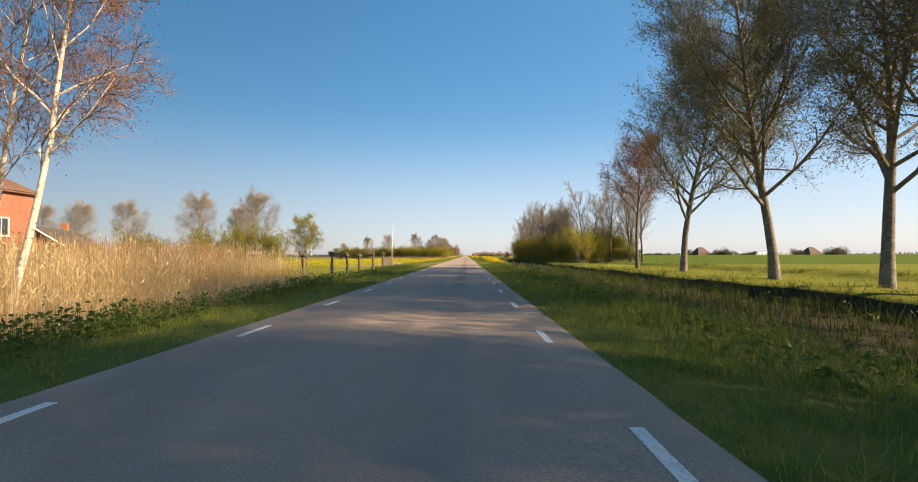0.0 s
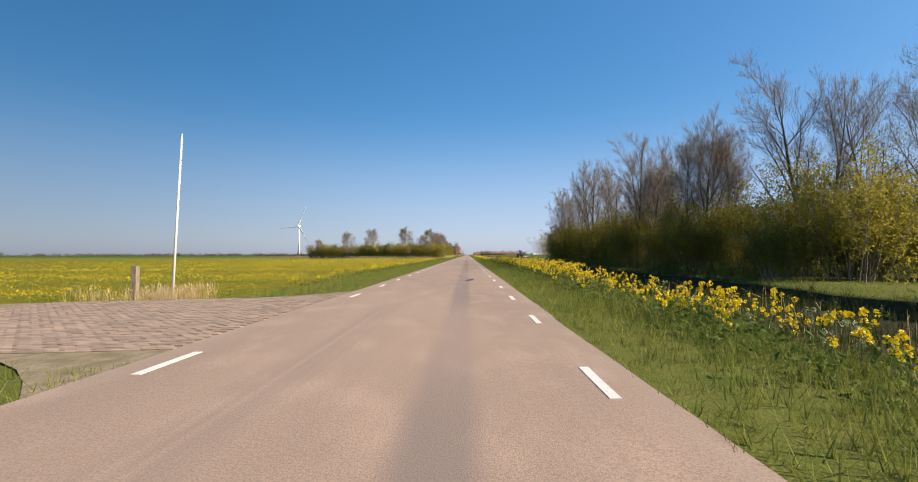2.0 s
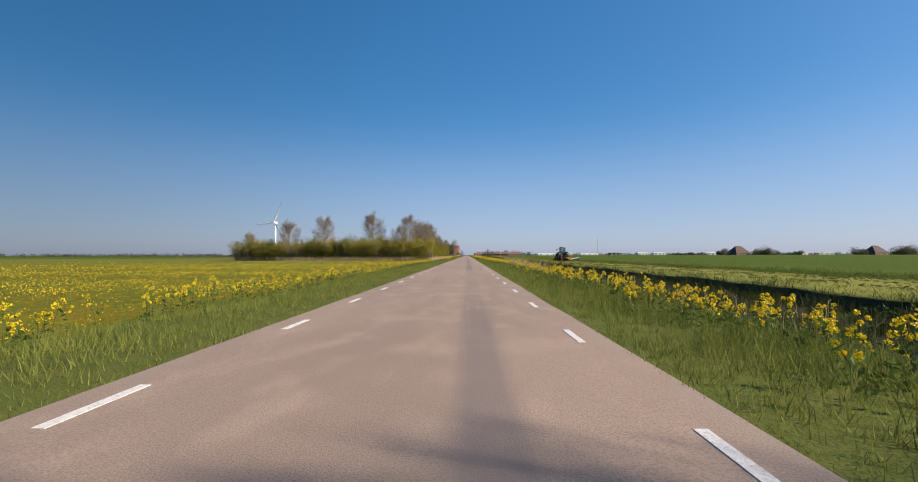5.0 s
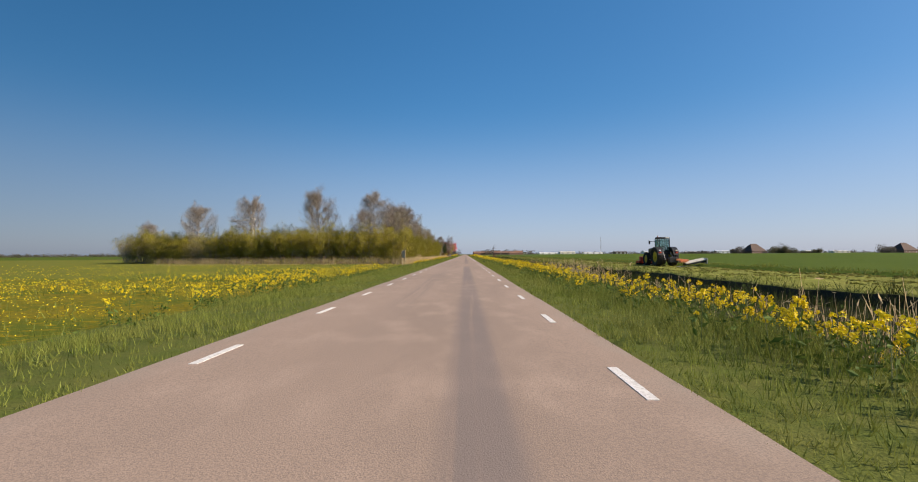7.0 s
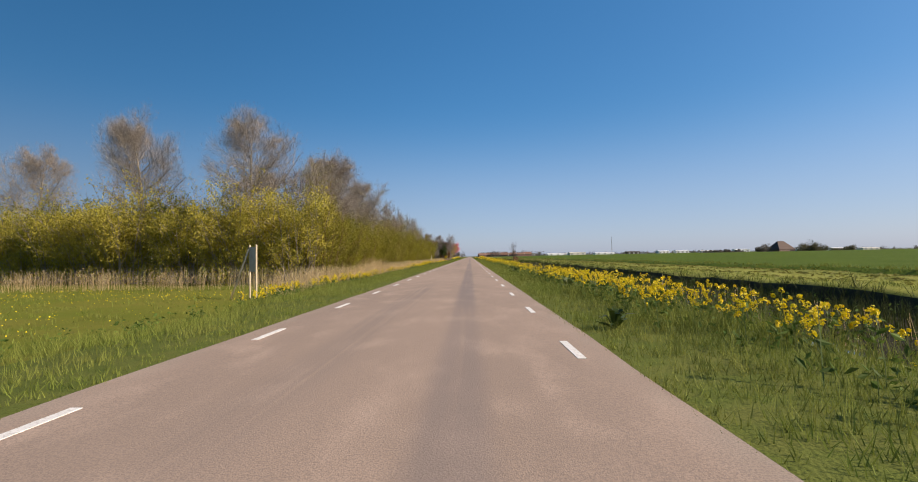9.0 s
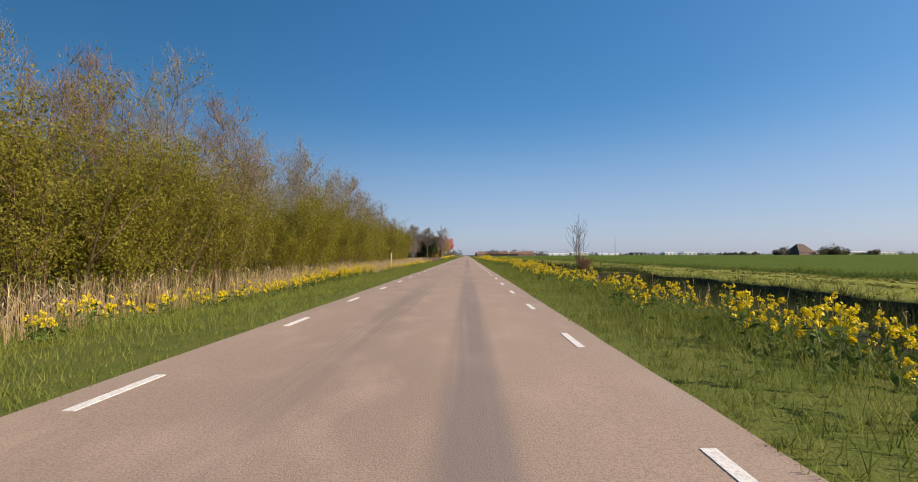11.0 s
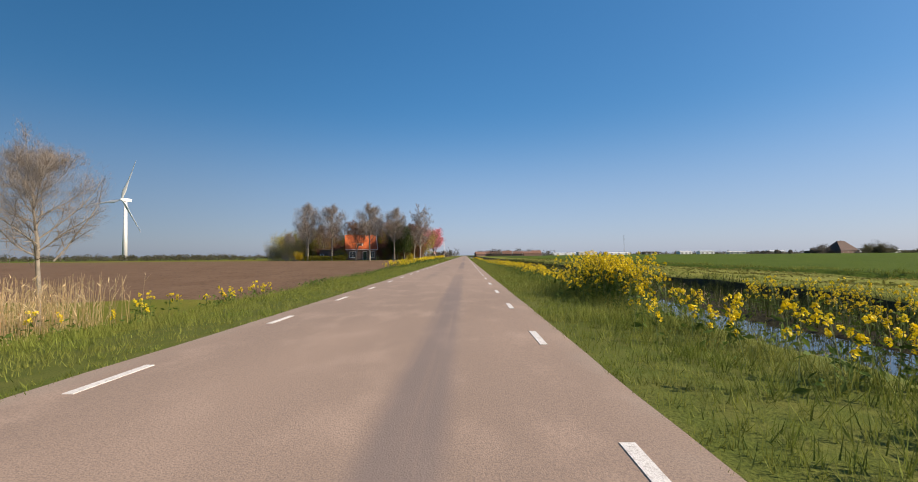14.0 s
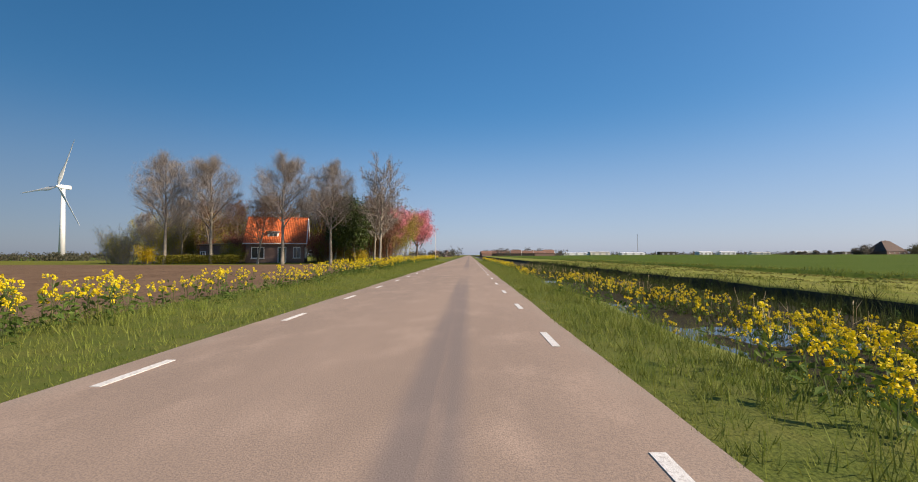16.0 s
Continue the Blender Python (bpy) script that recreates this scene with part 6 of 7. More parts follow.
# ---------- tractor with mowers ----------
def wheel(parent, x, y, radius, width, side):
    w = empty("wheel")
    w.parent = parent
    w.matrix_basis = pose(x, y, radius)
    t = bmesh.new()
    prof = ((0.62, 0.36), (0.80, 0.46), (0.93, 0.50), (1.0, 0.42), (1.0, -0.42), (0.93, -0.50), (0.80, -0.46), (0.62, -0.36))
    n = 36
    rings = []
    for k in range(n):
        a = k * 2 * math.pi / n
        rings.append([t.verts.new((px * width, math.cos(a) * pr * radius, math.sin(a) * pr * radius)) for pr, px in prof])
    for k in range(n):
        p, q = rings[k], rings[(k + 1) % n]
        for i in range(len(prof)):
            j = (i + 1) % len(prof)
            t.faces.new((p[i], p[j], q[j], q[i]))
    for k in range(22):
        a = k * 360 / 22
        for s in (-1, 1):
            m = pose(0, 0, 0, a + s * 4, 0, 0) @ pose(s * width * 0.22, 0, radius * 1.0, 0, 0, s * 38)
            r = bmesh.ops.create_cube(t, size=1.0)
            bmesh.ops.transform(t, matrix=m @ Matrix.Diagonal((width * 0.52, 0.06, 0.07, 1)), verts=r["verts"])
    bmesh.ops.recalc_face_normals(t, faces=t.faces)
    part("tyre", t, M_TYRE, w, "black ribbed tyre")
    r = bmesh.new()
    for px, rr in ((0.0, 0.63),):
        bm_tube((-width * 0.3, 0, 0), (width * 0.3, 0, 0), radius * rr, radius * rr, 28, r)
    part("rim", r, M_RIM, w, "yellow wheel rim")
    part("hub", bm_tube((side * width * 0.28, 0, 0), (side * width * 0.42, 0, 0), radius * 0.22, radius * 0.17, 16), M_RIM, w)
    return w


def tractor(x, y, turn):
    """A farm tractor facing +y with a front mower and a rear side mower."""
    ob = empty("tractor", x, y, float(ground_z(x, y)) + 0.02, turn)
    for sx in (-1, 1):
        wheel(ob, sx * 0.86, -0.95, 0.98, 0.62, sx)
        wheel(ob, sx * 0.84, 1.85, 0.72, 0.50, sx)
    part("chassis", bm_box((0.62, 3.6, 0.55), (0, 0.5, 0.95), bevel=0.05), M_BLACK, ob)
    hood = bmesh.new()
    bm_box((0.85, 2.1, 0.75), (0, 1.55, 1.65), (-5, 0, 0), 0.12, hood)
    part("bonnet", hood, M_TGREEN, ob, "dark green bonnet")
    part("grille", bm_box((0.7, 0.06, 0.55), (0, 2.61, 1.5), bevel=0.03), M_BLACK, ob)
    for sx in (-1, 1):
        part("headlight", bm_box((0.2, 0.05, 0.12), (sx * 0.24, 2.63, 1.78), bevel=0.02), M_WHITE, ob)
        arch = [radians(10 + k * 150 / 14) for k in range(15)]
        outline = [(-0.95 - math.cos(a) * 1.12, 0.98 + math.sin(a) * 1.12) for a in arch] + [(-0.95 - math.cos(a) * 1.06, 0.98 + math.sin(a) * 1.06) for a in reversed(arch)]
        f = bm_prism(outline, 0.6, "x")
        bmesh.ops.translate(f, verts=f.verts, vec=(sx * 0.84, 0, 0))
        part("rear_fender", f, M_BLACK, ob, "black mudguard")
        part("front_fender", bm_box((0.48, 0.95, 0.06), (sx * 0.84, 1.85, 1.53), bevel=0.02), M_BLACK, ob)
        part("tail_lamp", bm_box((0.28, 0.06, 0.16), (sx * 0.9, -1.98, 1.45), bevel=0.02), M_RED, ob, "red tail lamp")
        part("side_lamp", bm_box((0.22, 0.06, 0.14), (sx * 0.9, -1.93, 1.68), bevel=0.02), M_WHITE, ob, "white lamp housing")
        part("step", bm_box((0.4, 0.3, 0.06), (sx * 0.85, 0.55, 0.62), bevel=0.01), M_STEEL, ob)
    cab = empty("cab")
    cab.parent = ob
    cab.matrix_basis = pose(0, -0.45, 0) @ Matrix.Diagonal((0.78, 0.76, 1, 1))
    fr = bmesh.new()
    for sx in (-1, 1):
        for yy, lean in ((-0.72, 4), (0.10, 0), (0.85, -6)):
            bm_box((0.08, 0.09, 1.55), (sx * 0.72, yy, 2.25), (lean, sx * -3, 0), bm=fr)
    bm_box((1.5, 1.7, 0.4), (0, 0.05, 1.45), bevel=0.05, bm=fr)
    part("frame", fr, M_BLACK, cab)
    part("roof", bm_box((1.5, 1.6, 0.2), (0, 0.05, 3.10), bevel=0.08), M_BLACK, cab, "dark cab roof")
    for k, (sz, at) in enumerate((((1.35, 0.02, 1.3), (0, 0.88, 2.3)), ((1.35, 0.02, 1.3), (0, -0.75, 2.3)), ((0.02, 1.45, 1.3), (0.74, 0.07, 2.3)), ((0.02, 1.45, 1.3), (-0.74, 0.07, 2.3)))):
        p = part("pane", bm_box(sz, at), M_GLASS, cab, "greenish cab window")
        p.visible_shadow = False
    part("seat", bm_box((0.5, 0.5, 0.7), (0, -0.25, 1.9), bevel=0.08), M_BLACK, cab)
    part("steering_wheel", bm_tube((0, 0.42, 2.05), (0, 0.46, 2.08), 0.2, 0.2, 16), M_BLACK, cab)
    part("work_lamp", bm_box((0.5, 0.05, 0.1), (0.3, -0.95, 3.1), bevel=0.02), M_WHITE, cab)
    m = bmesh.new()
    bm_tube((-0.75, 0.8, 2.75), (-1.45, 0.95, 2.75), 0.025, bm=m)
    part("mirror_arm", m, M_BLACK, cab)
    part("mirror", bm_box((0.22, 0.08, 0.42), (-1.5, 0.95, 2.62), bevel=0.02), M_BLACK, cab)
    part("aerial", bm_tube((-0.45, 0.5, 3.15), (-0.45, 0.5, 3.75), 0.012, 0.006, 6), M_BLACK, cab)
    part("beacon", bm_tube((-0.55, 0.35, 3.18), (-0.55, 0.35, 3.36), 0.07, 0.05, 12), M_ORANGE, cab, "orange beacon")
    part("exhaust", bm_tube((0.62, 1.1, 1.6), (0.62, 1.1, 3.0), 0.06, 0.06, 10), M_STEEL, ob)
    for sx in (-1, 1):
        part("lower_link", bm_tube((sx * 0.4, -1.4, 0.75), (sx * 0.5, -2.5, 0.6), 0.05), M_BLACK, ob)
        part("lift_rod", bm_tube((sx * 0.35, -1.5, 1.5), (sx * 0.5, -2.3, 0.7), 0.035), M_STEEL, ob, "steel lift rod")
    return tagged(ob, "dark green tractor with yellow rims mowing the grass", "tractor")


def front_mower(x, y, turn):
    ob = empty("front_mower", x, y, float(ground_z(x, y)), turn)
    part("deck", bm_box((3.0, 0.95, 0.32), (0, 0.5, 0.42), bevel=0.08), M_RED, ob, "red mower deck")
    part("hood", bm_box((2.6, 0.6, 0.55), (0, 0.35, 0.78), bevel=0.12), M_RED, ob)
    part("skirt", bm_box((3.1, 0.06, 0.42), (0, 1.02, 0.25), bevel=0.01), M_BLACK, ob, "black rubber skirt")
    part("frame", bm_box((0.5, 0.9, 0.12), (0, -0.25, 0.7), bevel=0.02), M_STEEL, ob)
    part("skid", bm_box((2.9, 0.7, 0.06), (0, 0.5, 0.05), bevel=0.02), M_STEEL, ob)
    return tagged(ob, "red front mower carried by the tractor", "mower")


def side_mower(x, y, turn):
    ob = empty("side_mower", x, y, float(ground_z(x, y)), turn)
    part("headstock", bm_box((0.9, 0.45, 0.6), (0, 0, 0.75), bevel=0.06), M_BLACK, ob)
    part("arm", bm_box((1.3, 0.25, 0.22), (0.9, -0.2, 0.72), (0, 4, 0), 0.03), M_ORANGE, ob)
    part("cutter_bar", bm_box((2.1, 0.9, 0.2), (2.2, -0.25, 0.42), (0, -9, 0), 0.05), M_BLACK, ob, "dark cutter bar")
    part("cover", bm_box((2.2, 0.9, 0.07), (2.2, -0.3, 0.62), (10, -12, 0), 0.02), M_CREAM, ob, "pale canvas cover")
    part("guard", bm_box((0.7, 0.5, 0.16), (0.95, -0.3, 0.55), (0, -6, 0), 0.03), M_ORANGE, ob, "faded orange guard")
    part("swath_board", bm_box((0.06, 1.1, 0.6), (3.28, -0.3, 0.62), bevel=0.02), M_CREAM, ob)
    part("skid", bm_box((2.6, 0.35, 0.06), (1.6, -0.2, 0.04), bevel=0.02), M_STEEL, ob)
    return tagged(ob, "side mower with a pale canvas cover behind the tractor", "mower")


TR_X, TR_Y, TR_T = 23.1, 241.6, -1
tractor(TR_X, TR_Y, TR_T)
M_TR = pose(TR_X, TR_Y, 0, 0, 0, TR_T)
fm = M_TR @ Vector((0.1, 2.9, 0))
front_mower(fm.x, fm.y, TR_T)
sm = M_TR @ Vector((0.1, -2.75, 0))
side_mower(sm.x, sm.y, TR_T)
# ---------- distance ----------
def far_wood(name, pts, height, count, size, seed, label, mat=None, depth=14, crowns=0):
    """A far line of trees: rounded crowns of many leaf shapes over low scrub, with stems and gaps."""
    rng = np.random.default_rng(seed)
    pts = np.array(pts, float)
    crowns = crowns or max(count // 38, 8)
    u = np.sort(rng.uniform(0, len(pts) - 1, crowns))
    k = np.minimum(u.astype(int), len(pts) - 2)
    q = pts[k] + (pts[k + 1] - pts[k]) * (u - k)[:, None]
    top = height * np.clip(0.35 + 0.75 * patchy(q[:, 0] * 0.05, u * 60, 1.0, seed) * rng.uniform(0.6, 1.2, crowns), 0.3, 1.1)
    at = np.stack([q[:, 0] + rng.normal(0, depth * 0.3, crowns), q[:, 1] + rng.normal(0, depth, crowns), top * 0.52], -1)
    reach = np.stack([top * rng.uniform(0.36, 0.6, crowns), top * rng.uniform(0.36, 0.6, crowns), top * 0.50], -1)
    pick = rng.integers(0, crowns, count)
    ball = unit(rng.normal(size=(count, 3))) * rng.uniform(0.25, 1, (count, 1)) ** 0.45
    v = at[pick] + ball * reach[pick] * (1 + 0.2 * np.sin(ball[:, :1] * 9 + pick[:, None]))
    s = Soup().add(*leaves(v, size * 0.8, rng, 0, 1.1), mat or M_FARWOOD)
    w = rng.uniform(0, len(pts) - 1, count // 2)
    k = np.minimum(w.astype(int), len(pts) - 2)
    low = pts[k] + (pts[k + 1] - pts[k]) * (w - k)[:, None]
    scrub = np.stack([low[:, 0] + rng.normal(0, depth * 0.3, len(w)), low[:, 1] + rng.normal(0, depth * 0.5, len(w)), height * 0.38 * rng.uniform(0, 1, len(w)) ** 1.3], -1)
    s.add(*leaves(scrub, size * 0.8, rng, 0, 1.1), mat or M_FARWOOD)
    foot = at * np.array([1, 1, 0]) - np.array([0, 0, 0.5])
    s.add(*prisms(foot, at, top * 0.025, top * 0.015, 4), M_DARKBARK)
    return tagged(s.thing(name), label, "wood", kind="stuff")


far_wood("far_tree_line", ((-900, 1050), (-600, 1080), (-330, 1150), (-150, 1220)), 8, 8000, 1.4, 201, "low tree line on the far horizon")
far_wood("far_tree_line", ((-1500, 500), (-1200, 800), (-900, 1050)), 8.5, 5000, 1.7, 202, "low tree line on the far horizon")
far_wood("far_tree_line", ((-14, 900), (-40, 1000), (-90, 1100)), 10, 1800, 1.6, 203, "trees beside the far end of the road", depth=20)
far_wood("far_tree_line", ((24, 1000), (60, 1010), (130, 1050)), 11, 2400, 1.6, 204, "village trees at the far end of the road")
far_wood("far_tree_line", ((110, 1440), (380, 1420), (700, 1380), (1000, 1250), (1300, 900), (1500, 500)), 8.0, 14000, 1.6, 205, "thin tree line along the far horizon")
for k, (x0, x1, y, tall, crowns, mat) in enumerate(((494, 508, 1018, 14, 6, M_FARWOOD), (560, 608, 1020, 19, 15, M_FARGREEN), (625, 665, 1030, 9, 8, M_FARGREEN),
                                                  (650, 668, 892, 15, 7, M_FARWOOD), (716, 760, 896, 17, 13, M_FARGREEN), (400, 470, 1015, 6, 12, M_FARWOOD))):
    far_wood("far_trees", ((x0, y), (x1, y + 4)), tall, crowns * 330, 1.15, 206 + k, "round-crowned trees beside the far farm", mat, 7, crowns)
far_wood("far_meadow_hedge", ((-900, 620), (-500, 650), (-250, 700), (-120, 720)), 3.8, 9000, 0.75, 208, "low hedge line beyond the meadow", M_FARGREEN, 6)
far_wood("far_farm_hedge", ((-240, 560), (-150, 560), (-75, 545)), 2.8, 4500, 0.45, 209, "low scrub beyond the ploughed field", M_FARGREEN, 6)


def hipped_farm(x, y, size, eave, top, turn, label):
    """A big farm with a steep hipped roof on low brick walls."""
    ob = empty("farm", x, y, float(ground_z(x, y)), turn)
    deep = size * 0.8
    part("wall", bm_box((size, deep, eave), (0, 0, eave / 2 - 0.1), bevel=0.02), M_BRICK, ob)
    bm = bmesh.new()
    o, p, half = size / 2 + 0.5, deep / 2 + 0.5, size * 0.2
    base = [bm.verts.new((sx * o, sy * p, eave - 0.3)) for sx, sy in ((-1, -1), (1, -1), (1, 1), (-1, 1))]
    r = [bm.verts.new((-half, 0, top)), bm.verts.new((half, 0, top))]
    bm.faces.new((base[0], base[1], r[1], r[0]))
    bm.faces.new((base[1], base[2], r[1]))
    bm.faces.new((base[2], base[3], r[0], r[1]))
    bm.faces.new((base[3], base[0], r[0]))
    bm.faces.new(base[::-1])
    part("roof", bm, M_OLDTILE, ob, "dark red-brown tiled roof")
    part("chimney", bm_box((0.8, 0.8, 2.0), (0, 0, top - 0.2), bevel=0.02), M_BRICK, ob)
    for k in range(4):
        window_part(ob, (-size / 2 + size * (k + 0.5) / 4, -deep / 2 - 0.03, 0.9), 1.3, 1.6)
    return tagged(ob, label, "farm")


hipped_farm(536, 1024, 32, 4.0, 17.5, 12, "far farm with a big dark hipped roof")
hipped_farm(690, 900, 27, 4.0, 15.5, 10, "far farm with a big red-brown hipped roof")


def warehouse(x, y, w, d, h, turn, mat):
    ob = empty("warehouse", x, y, float(ground_z(x, y)), turn)
    part("wall", bm_box((w, d, h), (0, 0, h / 2 - 0.1), bevel=0.05), mat, ob)
    part("roof", bm_prism(((-d / 2 - 0.4, h - 0.05), (d / 2 + 0.4, h - 0.05), (0, h + d * 0.08)), w + 0.8, "x"), mat, ob)
    for k in range(3):
        part("roller_door", bm_box((4.2, 0.2, 4.2), (-w / 3 + k * w / 3, -d / 2 - 0.12, 2.1), bevel=0.03), M_STEEL, ob)
    return tagged(ob, "far white warehouse on the horizon", "warehouse", "far warehouses")


rng_w = random.Random(301)
for k in range(13):
    wx = 150 + k * 62 + rng_w.uniform(-12, 12)
    warehouse(wx, 1370 - k * 8 + rng_w.uniform(-25, 25), rng_w.uniform(26, 52), 16, rng_w.uniform(3.6, 5.8), rng_w.uniform(-8, 8), (M_WHITE, M_WHITE, M_CREAM, M_WHITE, M_THATCH)[k % 5])
for k in range(7):
    village_house(20 + k * 12, 940 + rng_w.uniform(0, 60), 8.5, 12, 3.0, 6.2 + rng_w.uniform(-0.8, 0.8), 90 + rng_w.uniform(-25, 25), "far village house with a red-brown tiled roof", M_BRICK, M_ROOFBROWN, 1)
for k in range(2):
    village_house(-24 - k * 15, 930 + 45 * k, 7, 9, 3.0, 7.0, 20 - 50 * k, "far village house with a brown roof", M_BRICK, M_ROOFBROWN, 1)


def lattice_mast(x, y, height):
    ob = empty("lattice_mast", x, y, float(ground_z(x, y)))
    s = Soup()
    legs = [(math.cos(a) * 0.9, math.sin(a) * 0.9) for a in (0, 2.094, 4.189)]
    p0 = [np.array((lx, ly, -0.3)) for lx, ly in legs]
    p1 = [np.array((lx * 0.6, ly * 0.6, height)) for lx, ly in legs]
    for k in range(3):
        Soup().add(*prisms(p0[k:k + 1], p1[k:k + 1], np.full(1, 0.16), np.full(1, 0.12), 5), M_STEEL).thing("leg", parent=ob)
    b = Soup()
    q0, q1 = [], []
    n = 24
    for i in range(n):
        for k in range(3):
            u0, u1 = i / n, (i + 1) / n
            q0.append(p0[k] + (p1[k] - p0[k]) * u0)
            q1.append(p0[(k + 1) % 3] + (p1[(k + 1) % 3] - p0[(k + 1) % 3]) * u1)
    b.add(*prisms(q0, q1, np.full(len(q0), 0.08), np.full(len(q0), 0.08), 4), M_STEEL).thing("bracing", parent=ob)
    return tagged(ob, "thin grey lattice radio mast on the horizon", "mast")


lattice_mast(395, 1490, 48)


# ---------- roadside fence and pole by the farm ----------
def rail_fence(x0, y0, x1, y1, bays):
    ob = empty("rail_fence", x0, y0, float(ground_z(x0, y0)), math.degrees(math.atan2(y1 - y0, x1 - x0)))
    step = math.hypot(x1 - x0, y1 - y0) / bays
    for k in range(bays + 1):
        part("post", bm_box((0.1, 0.1, 1.2), (k * step, 0, 0.5), bevel=0.01), M_WOOD, ob)
    for k in range(bays):
        for z in (0.55, 0.95):
            part("rail", bm_box((step - 0.1, 0.04, 0.1), ((k + 0.5) * step, 0, z), bevel=0.008), M_WOOD, ob)
    return tagged(ob, "weathered wooden rail fence beside the road", "fence")


rail_fence(-13.5, 527.0, -6.2, 528.0, 4)
flag = empty("lamp_post", -5.6, 528.5, float(ground_z(-5.6, 528.5)))
part("pole", bm_tube((0, 0, -0.1), (0, 0, 5.6), 0.06, 0.04, 10), M_WHITE, flag, smooth=True)
part("lamp_head", bm_box((0.18, 0.5, 0.1), (0, 0.15, 5.62), bevel=0.03), M_STEEL, flag)
tagged(flag, "slim pale lamp post beside the road", "lamp post")


# ---------- drive of clinker bricks and the field crossing ----------
def build_drive():
    """A drive of clinker bricks in running bond between the road and the gate."""
    ob = new("drive")
    ob.matrix_basis = Matrix()
    tagged(ob, "brown clinker-brick drive joining the road", "driveway", kind="structure")
    base = Soup()
    ys = np.linspace(DRIVE_Y0, DRIVE_Y1, 12)
    xs = np.linspace(-2.66, -17, 24)
    gx, gy = np.meshgrid(xs, ys)
    flare = np.clip((gx + 6) / 3.3, 0, 1) ** 2 * 2.2
    gy2 = np.where(gy > (DRIVE_Y0 + DRIVE_Y1) / 2, gy + flare * 0.9, gy - flare * 0.9)
    gz = ground_z(gx, np.clip(gy2, DRIVE_Y0, DRIVE_Y1)) + 0.012
    v = np.stack([gx, gy2, gz], -1).reshape(-1, 3)
    i, j = np.meshgrid(np.arange(23), np.arange(11))
    a = (j * 24 + i).ravel()
    base.add(v, np.stack([a, a + 24, a + 25, a + 1], -1), M_GRAVEL)
    b = base.thing("bed", parent=ob)
    bm = bm_box((0.205, 0.098, 0.05), bevel=0.0)
    me = bpy.data.meshes.new("brick")
    bm.to_mesh(me)
    bm.free()
    me.materials.append(M_PAVERO)
    rng = random.Random(7)
    cells = []
    for r in range(int((DRIVE_Y1 - DRIVE_Y0) / 0.106)):
        for c in range(int(8.5 / 0.212)):
            cells.append((-2.85 - (c + 0.5 * (r % 2)) * 0.212, DRIVE_Y0 + 0.1 + r * 0.106))
    near = [q for q in cells if q[0] > -5.0 and 61.0 < q[1] < 64.0][:300]
    chosen = set(near)
    for x, y in near:
        k = new("brick", me)
        k.parent = ob
        k.matrix_basis = pose(x, y, float(ground_z(x, y)) + rng.uniform(-0.003, 0.005), 0, rng.uniform(-1, 1), rng.uniform(-1.2, 1.2))
    rest = np.array([q for q in cells if q not in chosen])
    n = len(rest)
    rg = np.random.default_rng(8)
    box = np.array([(sx, sy, sz) for sz in (-1, 1) for sy in (-1, 1) for sx in (-1, 1)]) * np.array([0.1025, 0.049, 0.025])
    z = ground_z(rest[:, 0], rest[:, 1]) + rg.uniform(-0.003, 0.005, n)
    v = np.concatenate([rest, z[:, None]], 1)[:, None] + box[None]
    f = np.array([(4, 5, 7, 6), (0, 1, 5, 4), (1, 3, 7, 5), (3, 2, 6, 7), (2, 0, 4, 6)])
    s = Soup().add(v.reshape(-1, 3), ((np.arange(n) * 8)[:, None, None] + f[None]).reshape(-1, 4), M_PAVER)
    tagged(s.thing("brick_field", parent=ob), "", kind="stuff")


build_drive()


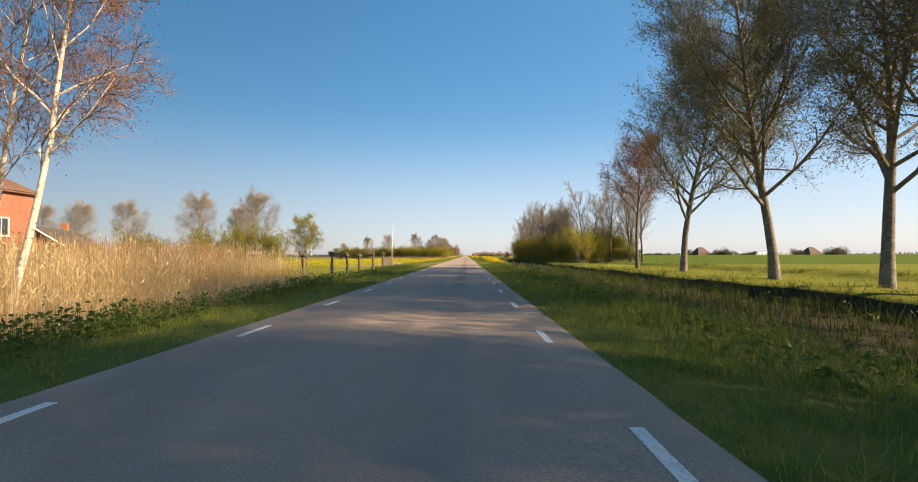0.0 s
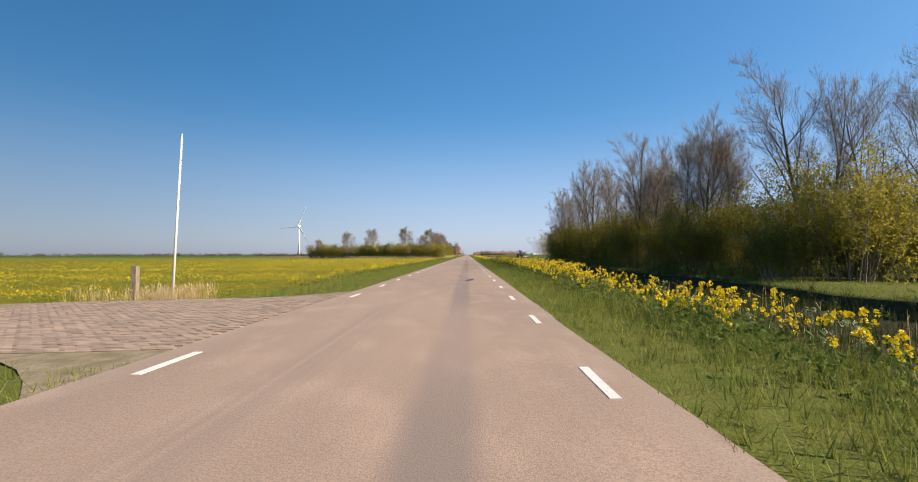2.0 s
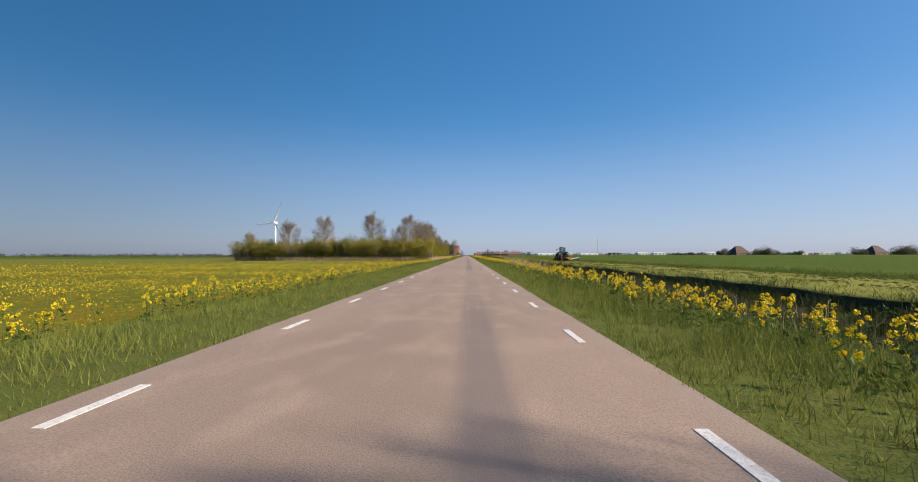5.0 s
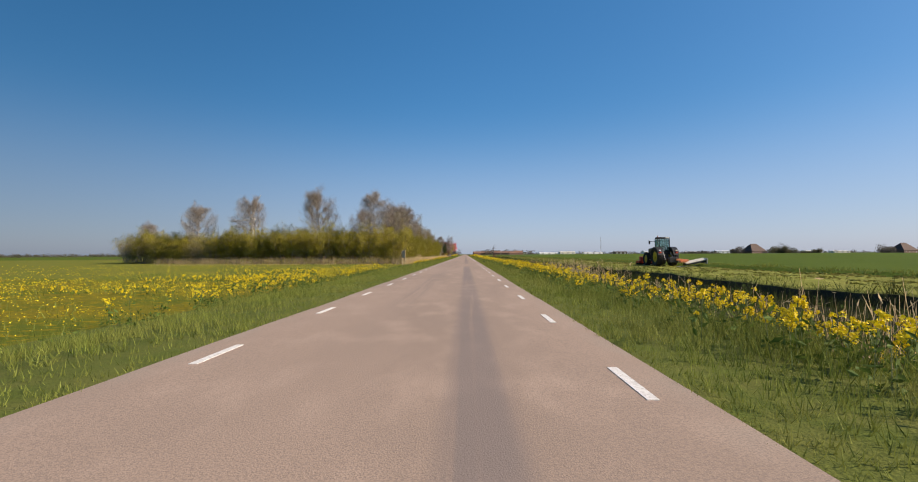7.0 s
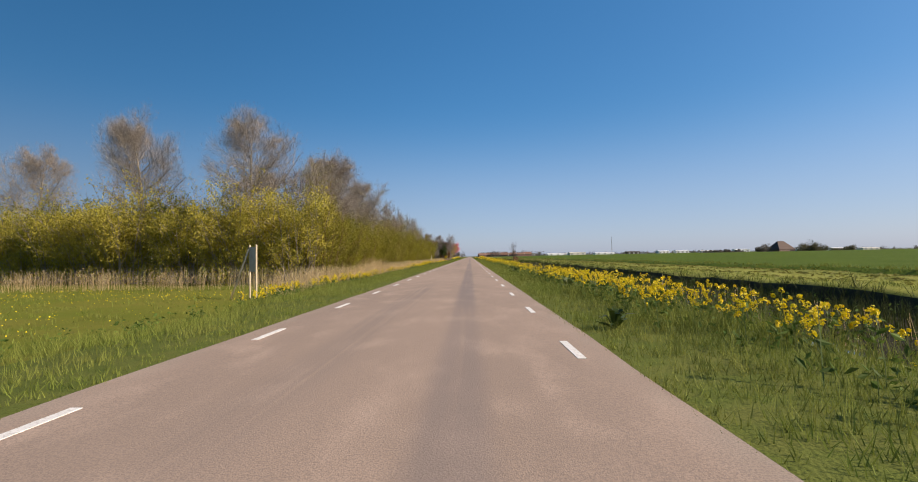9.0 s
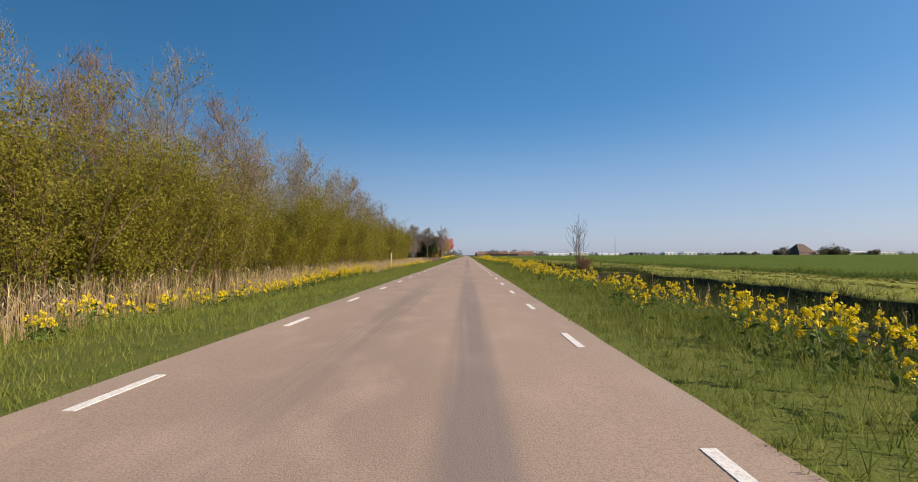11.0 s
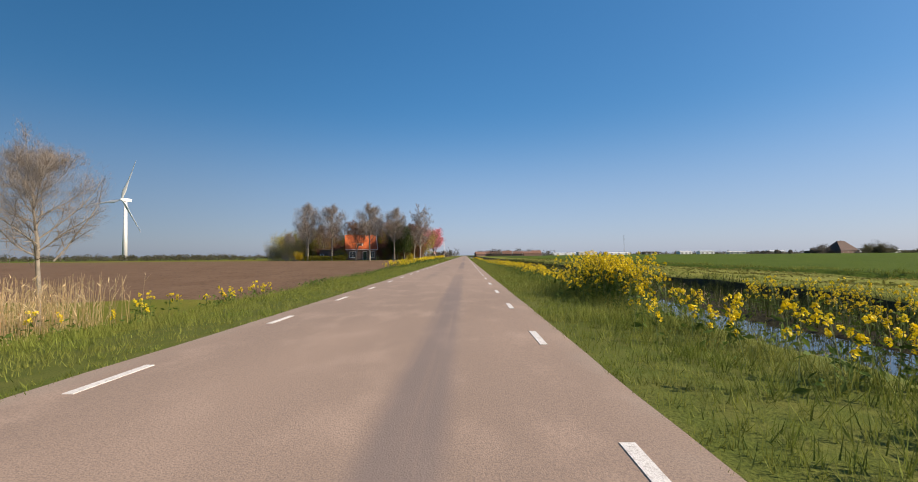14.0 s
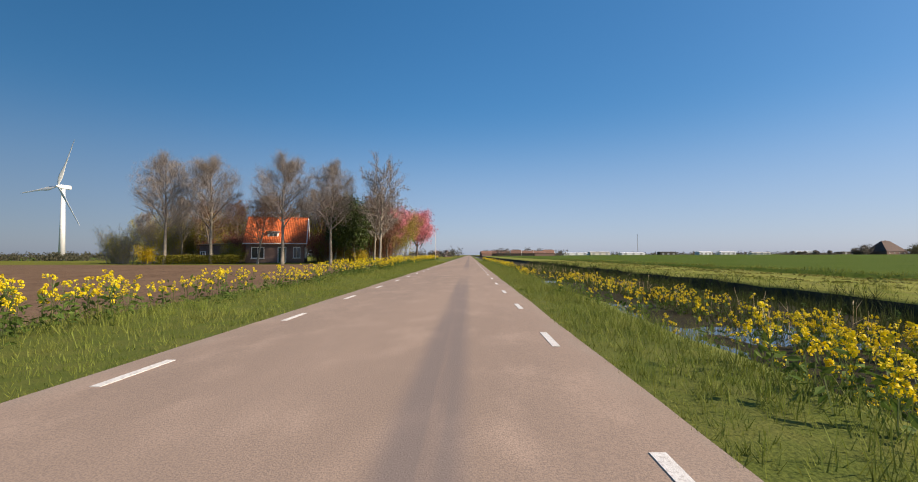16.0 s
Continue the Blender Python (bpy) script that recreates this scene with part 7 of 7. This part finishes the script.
def mesh_z(x, y):
    """The height of the ground sheet itself, between its grid points."""
    i = min(max(int(np.searchsorted(GX, x)) - 1, 0), len(GX) - 2)
    j = min(max(int(np.searchsorted(GY, y)) - 1, 0), len(GY) - 2)
    u, w = (x - GX[i]) / (GX[i + 1] - GX[i]), (y - GY[j]) / (GY[j + 1] - GY[j])
    z = ground_z(np.array([GX[i], GX[i + 1], GX[i], GX[i + 1]]), np.array([GY[j], GY[j], GY[j + 1], GY[j + 1]]))
    return float((z[0] * (1 - u) + z[1] * u) * (1 - w) + (z[2] * (1 - u) + z[3] * u) * w)


def build_crossing():
    """A worn bare patch with a ragged edge where vehicles turn onto the field."""
    bm = bmesh.new()
    hub = bm.verts.new((4.6, 337.6, mesh_z(4.6, 337.6) + 0.012))
    last = None
    for r in range(1, 6):
        ring = []
        for k in range(36):
            t = k * 2 * math.pi / 36
            edge = 1 + 0.22 * math.sin(3 * t + 1) + 0.14 * math.sin(7 * t) + 0.10 * math.sin(13 * t + 2)
            x, y = 4.6 + math.cos(t) * 0.72 * edge * r / 5, 337.6 + math.sin(t) * 1.7 * edge * r / 5
            ring.append(bm.verts.new((x, y, mesh_z(x, y) + (0.012 if r < 5 else -0.02))))
        for k in range(36):
            j = (k + 1) % 36
            if last:
                bm.faces.new((last[k], ring[k], ring[j], last[j]))
            else:
                bm.faces.new((hub, ring[k], ring[j]))
        last = ring
    ob = part("field_crossing", bm, M_GRAVEL, smooth=True)
    tagged(ob, "worn gravel patch of a field crossing", "crossing", kind="structure")


build_crossing()


def tar_ribs():
    """A ladder of short bitumen ribs left on the asphalt by a repair."""
    rng = random.Random(19)
    for k in range(9):
        bm = bmesh.new()
        w = 0.34 * rng.uniform(0.6, 1.1)
        pts = [(-w / 2 + w * i / 6, rng.uniform(-0.012, 0.012) + 0.035 * math.sin(math.pi * i / 6)) for i in range(7)]
        loop = [bm.verts.new((x, yy + 0.035, 0.0)) for x, yy in pts] + [bm.verts.new((x, yy - 0.035, 0.0)) for x, yy in reversed(pts)]
        bm.faces.new(loop[::-1])
        ext = bmesh.ops.extrude_face_region(bm, geom=bm.faces[:])
        bmesh.ops.translate(bm, verts=[v for v in ext["geom"] if isinstance(v, bmesh.types.BMVert)], vec=(0, 0, 0.006))
        bmesh.ops.recalc_face_normals(bm, faces=bm.faces)
        ob = part("tar_rib", bm, M_TAR, road)
        ob.matrix_basis = pose(1.0 + rng.uniform(-0.05, 0.05) + 0.03 * k, 73.9 + 0.22 * k, 0.013, 0, 0, rng.uniform(-8, 8))


tar_ribs()
